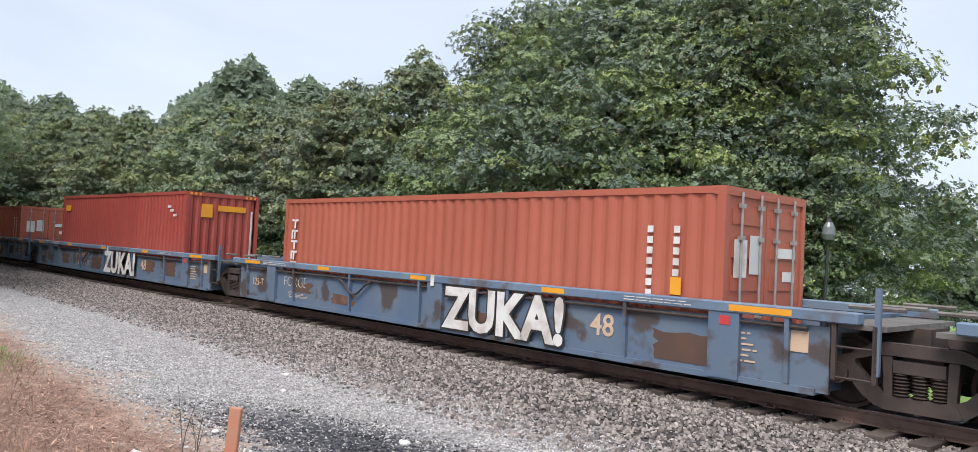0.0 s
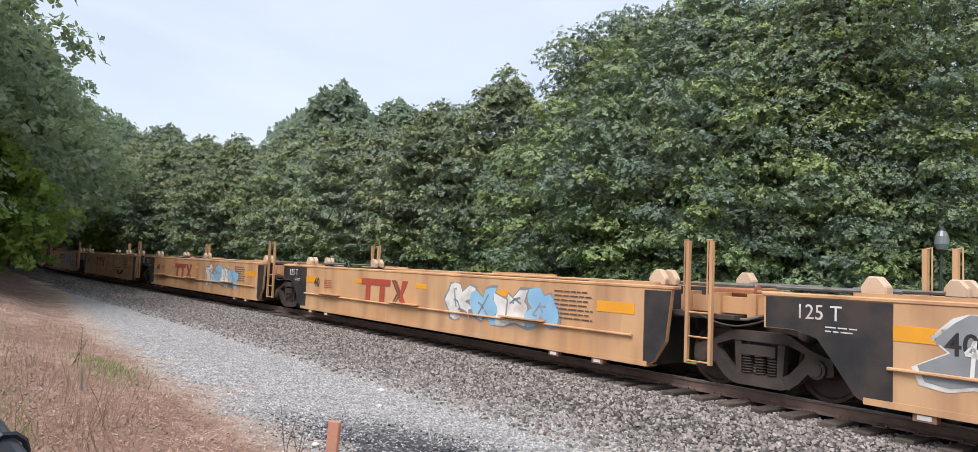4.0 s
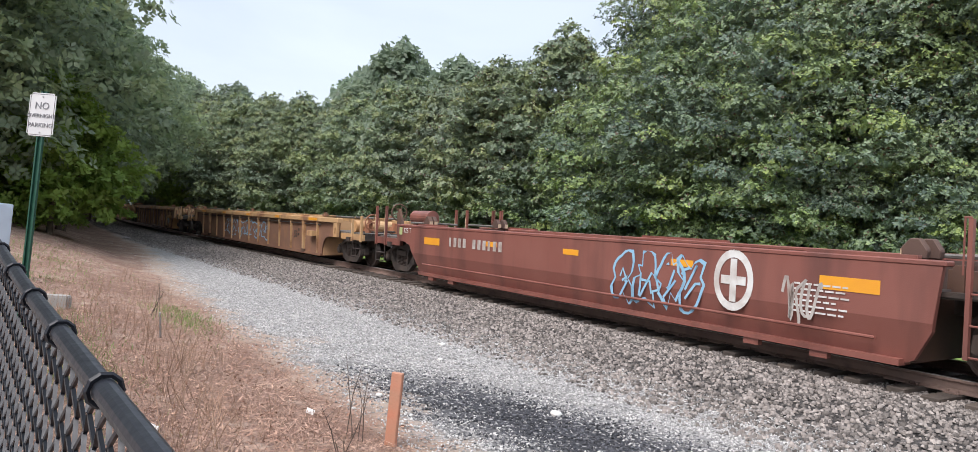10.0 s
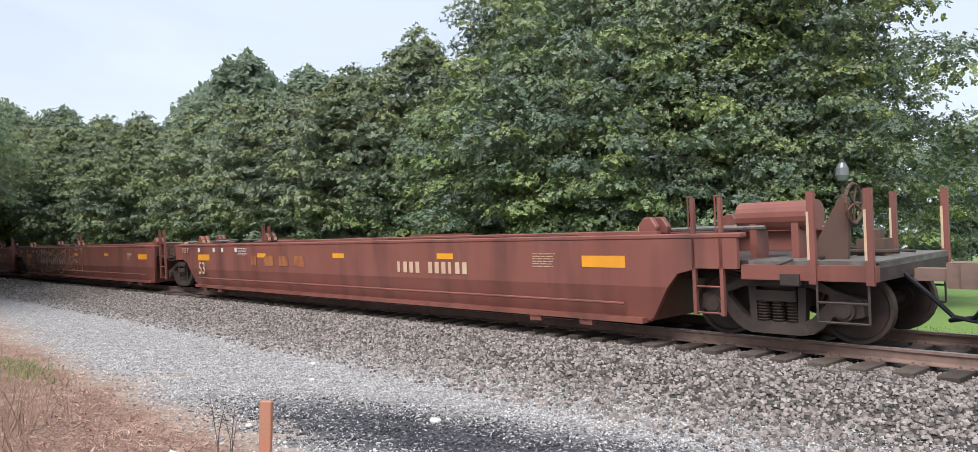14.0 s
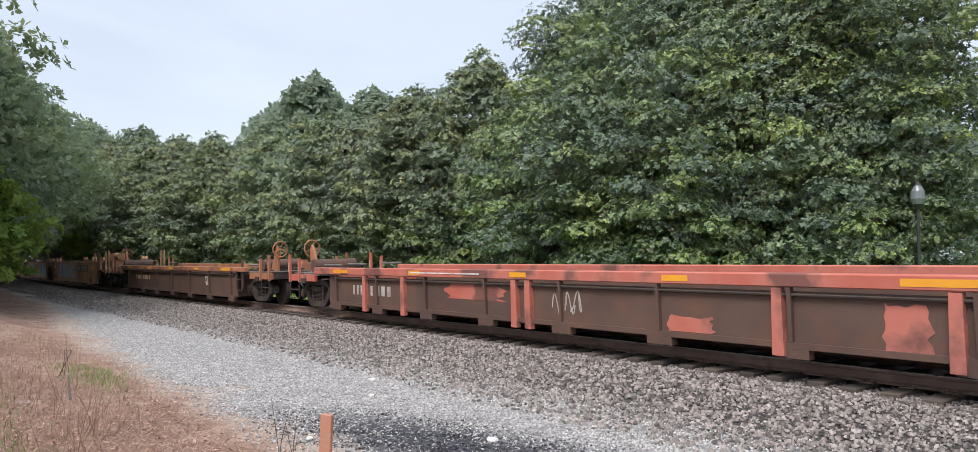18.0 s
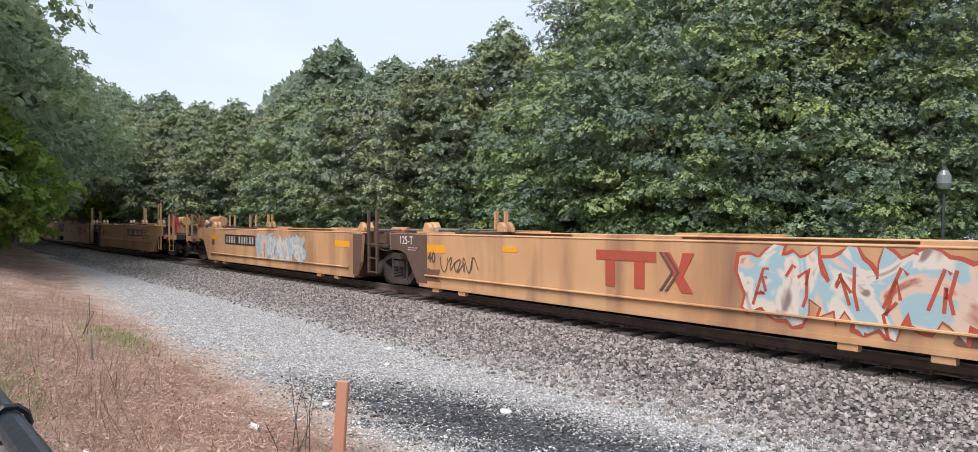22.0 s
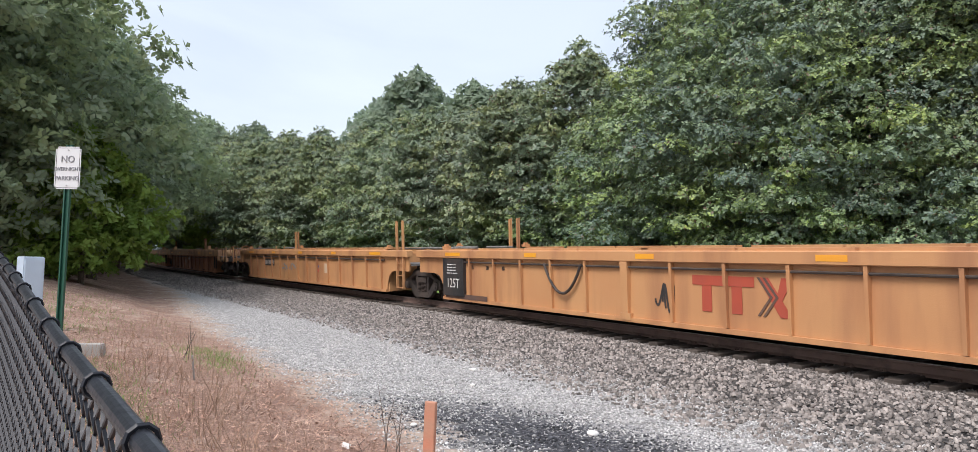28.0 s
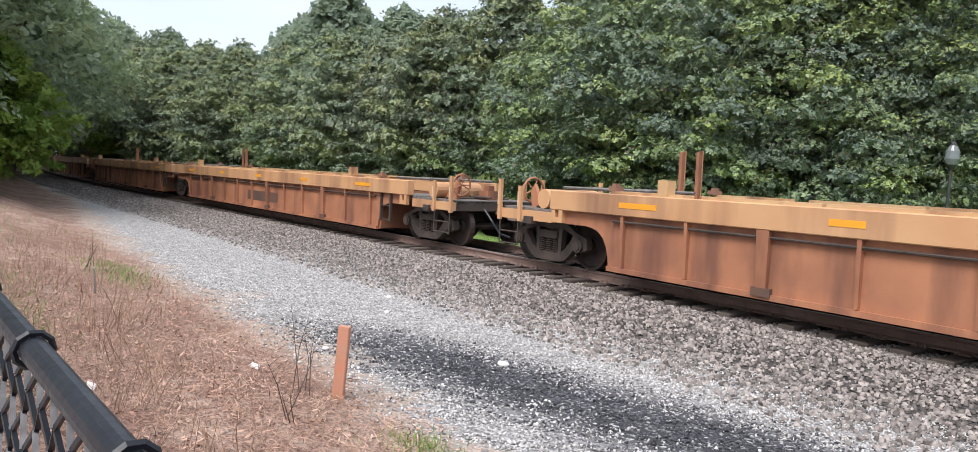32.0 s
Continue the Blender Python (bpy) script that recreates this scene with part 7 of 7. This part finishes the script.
    for mm, d in (("bluedecal", 1), ("redtag", -1)):
        bm = bmesh.new()
        stroke(bm, [(1.6, 0.78 - 0.12 * d), (1.92, 0.78 + 0.12 * d)], 0.03, -skin(s) - (0.006 if d > 0 else 0.008))
        part("graffiti", bm, M[mm], u, "crossed spray stroke")
    boxed("stencil_panel", (2.5, 2.95, -skin(s) - 0.003, -skin(s) + 0.001, 0.62, 0.98), M["cream"], u, "pale stencilled panel")
    # rusty orange wagons
    u, s = on(697.1)
    written("graffiti", "POE", 0.34, M["white"], -0.45, -skin(s) - 0.006, 0.88, u, "white graffiti letters", 0.0)
    scribble(u, s, -2.15, -1.15, 0.4, 1.0, "white", 20, 2, 0.02)
    scribble(u, s, -0.75, -0.1, 0.35, 0.62, "white", 24, 2, 0.02)
    scribble(u, s, -0.4, 2.1, 1.18, 1.4, "black", 21, 8, 0.018, -SIDE_Y - 0.108)
    u, s = on(717.4)
    scribble(u, s, -2.6, -0.6, 0.4, 1.0, "white", 22, 4, 0.028)
    u, s = on(737.3)
    scribble(u, s, 2.9, 5.8, 1.18, 1.42, "black", 23, 10, 0.02, -SIDE_Y - 0.108)
    u, s = on(761.3)
    boxed("stencil_panel", (-1.2, 1.4, -skin(s) - 0.002, -skin(s) + 0.001, 0.42, 0.75), M["darkbrown"], u)


# ---- loose stone, litter and weeds: joined, past counting ----


def scatter(name, v, f, material, label, category):
    me = bpy.data.meshes.new(name)
    me.vertices.add(len(v))
    me.vertices.foreach_set("co", v.astype(np.float32).ravel())
    me.loops.add(len(f) * 3)
    me.loops.foreach_set("vertex_index", f.ravel())
    me.polygons.add(len(f))
    me.polygons.foreach_set("loop_start", np.arange(len(f)) * 3)
    me.update(calc_edges=True)
    me.materials.append(material)
    return tagged(new(name, me), label, category, kind="stuff")


OCT_V = np.array([(1, 0, 0), (-1, 0, 0), (0, 1, 0), (0, -1, 0), (0, 0, 1), (0, 0, -1)], float)
OCT_F = np.array([(0, 2, 4), (2, 1, 4), (1, 3, 4), (3, 0, 4), (2, 0, 5), (1, 2, 5), (3, 1, 5), (0, 3, 5)])
# a broken block of stone, open underneath
CUT_V = np.array([(1, 0.8, -0.9), (-0.8, 1, -0.9), (-1, -0.8, -0.9), (0.8, -1, -0.9), (0.75, 0.6, 0.8), (-0.6, 0.75, 0.8), (-0.75, -0.6, 0.8), (0.6, -0.75, 0.8)], float)
CUT_F = np.array([(4, 5, 6), (4, 6, 7), (0, 1, 5), (0, 5, 4), (1, 2, 6), (1, 6, 5), (2, 3, 7), (2, 7, 6), (3, 0, 4), (3, 4, 7)])


def stones(name, x, y, size, rng, material, label, category, sink=0.25, cut=False, tilt=0.6):
    n = len(x)
    tv, tf = (CUT_V, CUT_F) if cut else (OCT_V, OCT_F)
    c = len(tv)
    v = tv[None] * rng.uniform(0.7, 1.2, (n, c, 1)) + rng.normal(size=(n, c, 3)) * 0.2
    v = v * (size * rng.uniform(0.55, 1.45, n))[:, None, None] * rng.uniform(0.6, 1.2, (n, 1, 3))
    a = rng.uniform(0, 2 * math.pi, n)
    t = rng.uniform(-tilt, tilt, n)
    ca, sa, ct, st = np.cos(a)[:, None], np.sin(a)[:, None], np.cos(t)[:, None], np.sin(t)[:, None]
    vx, vy, vz = v[..., 0] * ct - v[..., 2] * st, v[..., 1], v[..., 0] * st + v[..., 2] * ct
    up = ground_z(x, y) + size * (sink + rng.uniform(-0.5, 0.5, n))
    v = np.stack([vx * ca - vy * sa + x[:, None], vx * sa + vy * ca + y[:, None], vz * 0.8 + up[:, None]], -1)
    f = (tf[None] + c * np.arange(n)[:, None, None]).reshape(-1, 3)
    return scatter(name, v.reshape(-1, 3), f, material, label, category)


def oil_at(x, y):
    """How far the dark oily patch on the lane reaches."""
    return np.exp(-(((y - 3.7 - 0.24 * (x + 7.3)) / 0.95) ** 2) - ((x + 4.2) / 4.0) ** 4)


def build_loose():
    rng = np.random.default_rng(5)
    n = 92000
    x, l = rng.uniform(-46, -1.0, n), np.where(np.arange(n) % 12 < 2, rng.uniform(0.84, 1.4, n), rng.uniform(0.86, 4.9, n))
    y = line_y(x) - l
    on_tie = (np.abs((np.interp(x, LX, LS) / 0.5 + 0.5) % 1.0 - 0.5) < 0.24) & (l < 1.36)
    keep = (rng.uniform(0, 1, n) < np.clip((5.0 - l) / 1.3, 0.12, 1) * np.minimum(1, (13.0 / np.hypot(x, y)) ** 0.8)) & (~on_tie | (rng.uniform(0, 1, n) < 0.12))
    stones("ballast_stones", x[keep], y[keep], 0.0205, rng, M["stones"], "coarse grey crushed-stone ballast along the rails", "ballast", 0.75, True, 0.5)
    n = 9000
    x = -40 - 75 * rng.uniform(0, 1, n) ** 1.5
    stones("distant_ballast", x, line_y(x) - rng.uniform(0.86, 4.2, n), 0.05, rng, M["stones"], "coarse grey ballast further along the track", "ballast")
    n = 9000
    x = -1.5 - 34 * rng.uniform(0, 1, n)
    stones("ballast_between_rails", x, line_y(x) - rng.uniform(-2.0, 0.65, n), 0.030, rng, M["stones"], "coarse ballast between the rails", "ballast")
    n = 78000
    x = -0.8 - np.minimum(rng.gamma(1.6, 5.0, n), 50)
    y = rng.uniform(2.4, 7.0, n)
    oil = oil_at(x, y)
    keep = (rng.uniform(0, 1, n) > oil * 1.1 - 0.12) & (rng.uniform(0, 1, n) < np.clip((y - 2.35) / 0.7, 0.05, 1))
    stones("gravel_chips", x[keep], y[keep], 0.0145, rng, M["chips"], "pale grey gravel chips on the lane", "gravel", 0.1)
    dark = (oil > 0.25) & (rng.uniform(0, 1, n) < oil * 0.6)
    stones("oily_gravel", x[dark], y[dark], 0.015, rng, M["oilstone"], "black oil-stained gravel on the lane", "gravel")
    # dry leaves and straw on the verge
    n = 52000
    x, y = -0.8 - np.minimum(rng.gamma(1.6, 4.5, n), 30), rng.uniform(-0.2, 2.9, n)
    keep = rng.uniform(0, 1, n) < np.clip((2.95 - y) / 0.8, 0, 1)
    x, y = x[keep], y[keep]
    n = len(x)
    c = np.stack([x, y, ground_z(x, y) + rng.uniform(0.005, 0.035, n)], 1)
    a = rng.uniform(0, 2 * math.pi, n)
    broad = rng.uniform(0, 1, n) < 0.22
    u = np.stack([np.cos(a), np.sin(a), rng.normal(0, 0.35, n)], 1) * np.where(broad, rng.uniform(0.012, 0.034, n), rng.uniform(0.02, 0.075, n))[:, None]
    w = np.stack([-np.sin(a), np.cos(a), rng.normal(0, 0.4, n)], 1) * np.where(broad, rng.uniform(0.004, 0.011, n), rng.uniform(0.0012, 0.003, n))[:, None]
    v = np.stack([c - u, c + w, c + u, c - w], 1).reshape(-1, 3)
    k = np.arange(n) * 4
    f = np.stack([np.stack([k, k + 1, k + 2], 1), np.stack([k, k + 2, k + 3], 1)], 1).reshape(-1, 3)
    scatter("leaf_litter", v, f, M["litter"], "brown dry leaves and straw on the verge", "leaf litter")

    def blades(name, x, y, h, w, material, label, category, lean=0.35):
        n = len(x)
        z = ground_z(x, y)
        a = rng.uniform(0, 2 * math.pi, n)
        hh = h * rng.uniform(0.4, 1.3, n)
        tip = np.stack([x + rng.normal(0, lean, n) * hh, y + rng.normal(0, lean, n) * hh, z + hh], 1)
        base = np.stack([x, y, z - 0.02], 1)
        s = np.stack([np.cos(a), np.sin(a), 0 * a], 1) * w
        mid = base * 0.45 + tip * 0.55 + np.stack([rng.normal(0, 0.03, n), rng.normal(0, 0.03, n), hh * 0.08], 1)
        v = np.stack([base - s, base + s, mid + s * 0.7, mid - s * 0.7, tip], 1).reshape(-1, 3)
        k = np.arange(n) * 5
        f = np.stack([np.stack([k, k + 1, k + 2], 1), np.stack([k, k + 2, k + 3], 1), np.stack([k + 3, k + 2, k + 4], 1)], 1).reshape(-1, 3)
        scatter(name, v, f, material, label, category)

    n = 6000
    x = -1.0 - np.minimum(rng.gamma(1.8, 4.5, n), 28)
    y = 0.2 + 2.2 * rng.uniform(0, 1, n) ** 1.6
    blades("dry_grass", x, y, 0.085, 0.0024, M["straw"], "straw-coloured dry grass on the verge", "dry grass", 0.7)
    gx, gy = [], []
    for i in range(46):
        cx, cy = -2.2 - min(rng.gamma(2.2, 3.2), 26), rng.uniform(0.15, 1.9)
        k = int(rng.uniform(6, 26))
        gx.append(cx + rng.normal(0, 0.16, k)), gy.append(cy + rng.normal(0, 0.12, k))
    blades("dry_stalks", np.concatenate(gx), np.concatenate(gy), 0.36, 0.0024, M["stalk"], "tufts of tall brown dry stalks on the verge", "dry grass", 0.3)
    gx, gy = [], []
    for cx, cy, sx, sy, k in ((-11.8, 1.9, 0.8, 0.22, 700), (-8.2, 0.35, 1.3, 0.25, 900), (-14.5, -0.6, 2.5, 0.5, 900), (-4.0, 2.45, 0.14, 0.10, 160), (-18, 0.0, 3.0, 0.8, 900)):
        gx.append(cx + rng.normal(0, sx, k)), gy.append(cy + rng.normal(0, sy, k))
    blades("green_grass", np.concatenate(gx), np.concatenate(gy), 0.09, 0.004, M["grass"], "patches of green grass on the dirt verge", "grass", 0.4)
    gx = -2 - 70 * rng.uniform(0, 1, 9000)
    blades("lawn_grass", gx, line_y(gx) + rng.uniform(3.0, 6.5, 9000), 0.10, 0.008, M["grass"], "green lawn behind the track", "grass", 0.4)
    # weeds: a few dark stems with side twigs
    r = random.Random(9)
    for cx, cy, h, k, mm in ((-5.3, 2.15, 0.62, 5, "twig"), (-4.6, 1.9, 0.45, 4, "twig"), (-7.6, 1.25, 0.55, 7, "straw"), (-9.9, 1.37, 0.7, 6, "straw"), (-6.4, 1.0, 0.5, 6, "straw"), (-11.6, 1.5, 0.6, 5, "twig"), (-5.0, 1.1, 0.5, 6, "straw"), (-3.9, 1.3, 0.4, 4, "straw"), (-8.6, 0.95, 0.6, 5, "straw")):
        w = tagged(new("dry_weed"), "dry leafless weed with thin stems", "weed", "dry weeds on the verge")
        g = float(ground_z(cx, cy))
        w.location = (cx, cy, g)
        for i in range(k):
            bm = bmesh.new()
            b = Vector((r.uniform(-0.12, 0.12), r.uniform(-0.12, 0.12), -0.02))
            t = b + Vector((r.uniform(-0.25, 0.25), r.uniform(-0.25, 0.25), h * r.uniform(0.6, 1.1)))
            m = b.lerp(t, 0.55) + Vector((r.uniform(-0.03, 0.03), r.uniform(-0.03, 0.03), 0.02))
            rod(bm, b, m, 0.0042, 5, 0.0032)
            rod(bm, m, t, 0.0032, 5, 0.0012)
            for q in range(4):
                p = m.lerp(t, q / 4)
                rod(bm, p, p + Vector((r.uniform(-0.1, 0.1), r.uniform(-0.1, 0.1), r.uniform(0.02, 0.1))), 0.0018, 4, 0.0008)
            part("stem", bm, M[mm], w)
    # single pale stones and scraps
    for i, (cx, cy, s) in enumerate(((-5.92, 4.45, 0.055), (-8.9, 4.7, 0.04), (-6.9, 3.0, 0.035), (-10.2, 5.4, 0.05))):
        bm = bmesh.new()
        bmesh.ops.create_icosphere(bm, subdivisions=2, radius=s)
        for v in bm.verts:
            v.co *= 1 + 0.25 * noise.noise(v.co * 25 + Vector((i, 0, 0)))
            v.co.z *= 0.6
        o = part("pale_stone", bm, M["white"])
        o.location = (cx, cy, float(ground_z(cx, cy)) + s * 0.4)
        tagged(o, "pale fist-sized stone lying on the gravel", "stone", "single pale stones")
    for cx, cy, mm in ((-6.2, 2.1, "white"), (-5.6, 0.8, "white")):
        bm = bmesh.new()
        slab(bm, [(-0.035, 0.0), (0.03, 0.005), (0.04, 0.03), (-0.01, 0.045), (-0.04, 0.025)], -0.02, 0.022)
        o = part("litter_scrap", bm, M[mm])
        o.matrix_basis = pose(cx, cy, float(ground_z(cx, cy)) + 0.012, 70, 10, 40)
        tagged(o, "crumpled scrap of litter on the dry verge", "litter")
    g = float(ground_z(-11.6, 0.1))
    bm = bmesh.new()
    block(bm, -0.35, 0.35, -0.12, 0.12, -0.15, 0.16)
    bmesh.ops.bevel(bm, geom=bm.edges[:], offset=0.02, segments=2, affect="EDGES")
    o = part("concrete_block", bm, M["concrete"])
    o.matrix_basis = pose(-11.9, 0.1, g, 0, 0, 75)
    tagged(o, "low grey concrete kerb block in the grass", "kerb block")
    # marker post in the verge
    bm = bmesh.new()
    rod(bm, (0, 0, -0.2), (0.03, 0.0, 0.34), 0.012, 8)
    o = part("marker_rod", bm, M["galv"])
    o.matrix_basis = pose(-9.9, 1.37, float(ground_z(-9.9, 1.37)), 8, 12, 0)
    tagged(o, "thin grey metal rod leaning in the weeds", "rod")


def build_pavement():
    """The footpath on the near side of the fence."""
    bm = bmesh.new()
    last = None
    for x in np.arange(2.0, -19, -0.3):
        fy = float(np.interp(-x, [-p[0] for p in FENCE], [p[1] for p in FENCE]))
        top = [(x, fy - o, float(ground_z(x, fy - o)) + 0.055) for o in np.linspace(0.35, 1.6, 6)]
        ring = [(x, top[0][1], top[0][2] - 0.16)] + top + [(x, top[-1][1], top[-1][2] - 0.16)]
        row = [bm.verts.new(q) for q in ring]
        if last:
            for i in range(len(row) - 1):
                bm.faces.new((last[i], row[i], row[i + 1], last[i + 1]))
        last = row
    p = part("pavement", bm, M["concrete"])
    tagged(p, "pale weathered concrete footpath beside the fence", "pavement", kind="structure")
build_ground()
build_train()
build_loads()
build_trees()
build_fence()
build_sign()
build_stake()
build_lamp(-8.14, 18.15, 3.35)
build_lamp(-12.94, 42.97, 4.6)
build_cabinet()
build_marks()
build_pavement()
build_loose()
build_track()


# wheels turn on their axles: one turning pattern for all
def spin(w):
    a, rows = 0.0, []
    for i in range(961):
        rows.append((i / 30, pose(w.location.x, 0, w.location.z, 0, a, 0)))
        a += 88.0
    walk(w, rows)


def motions():
    """The train runs from the left to the right along its track."""
    ts = [i * 0.5 for i in range(65)]
    for u, style, a, b in UNITS:
        walk(u, [(t, gap_pose(a, b, t)) for t in ts])
    lead = {}
    for w in [o for o in scene.objects if o.name.startswith("wheelset")]:
        k = round(w.location.x, 2)
        if k not in lead:
            spin(w)
            lead[k] = w.animation_data
        else:
            w.rotation_mode = "QUATERNION"
            w.animation_data_create()
            w.animation_data.action = lead[k].action
            w.animation_data.action_slot = lead[k].action_slot
    for c, a, b, lift, shift in LOADS:
        walk(c, [(t, gap_pose(a, b, t) @ pose(shift, 0, lift)) for t in ts])


motions()
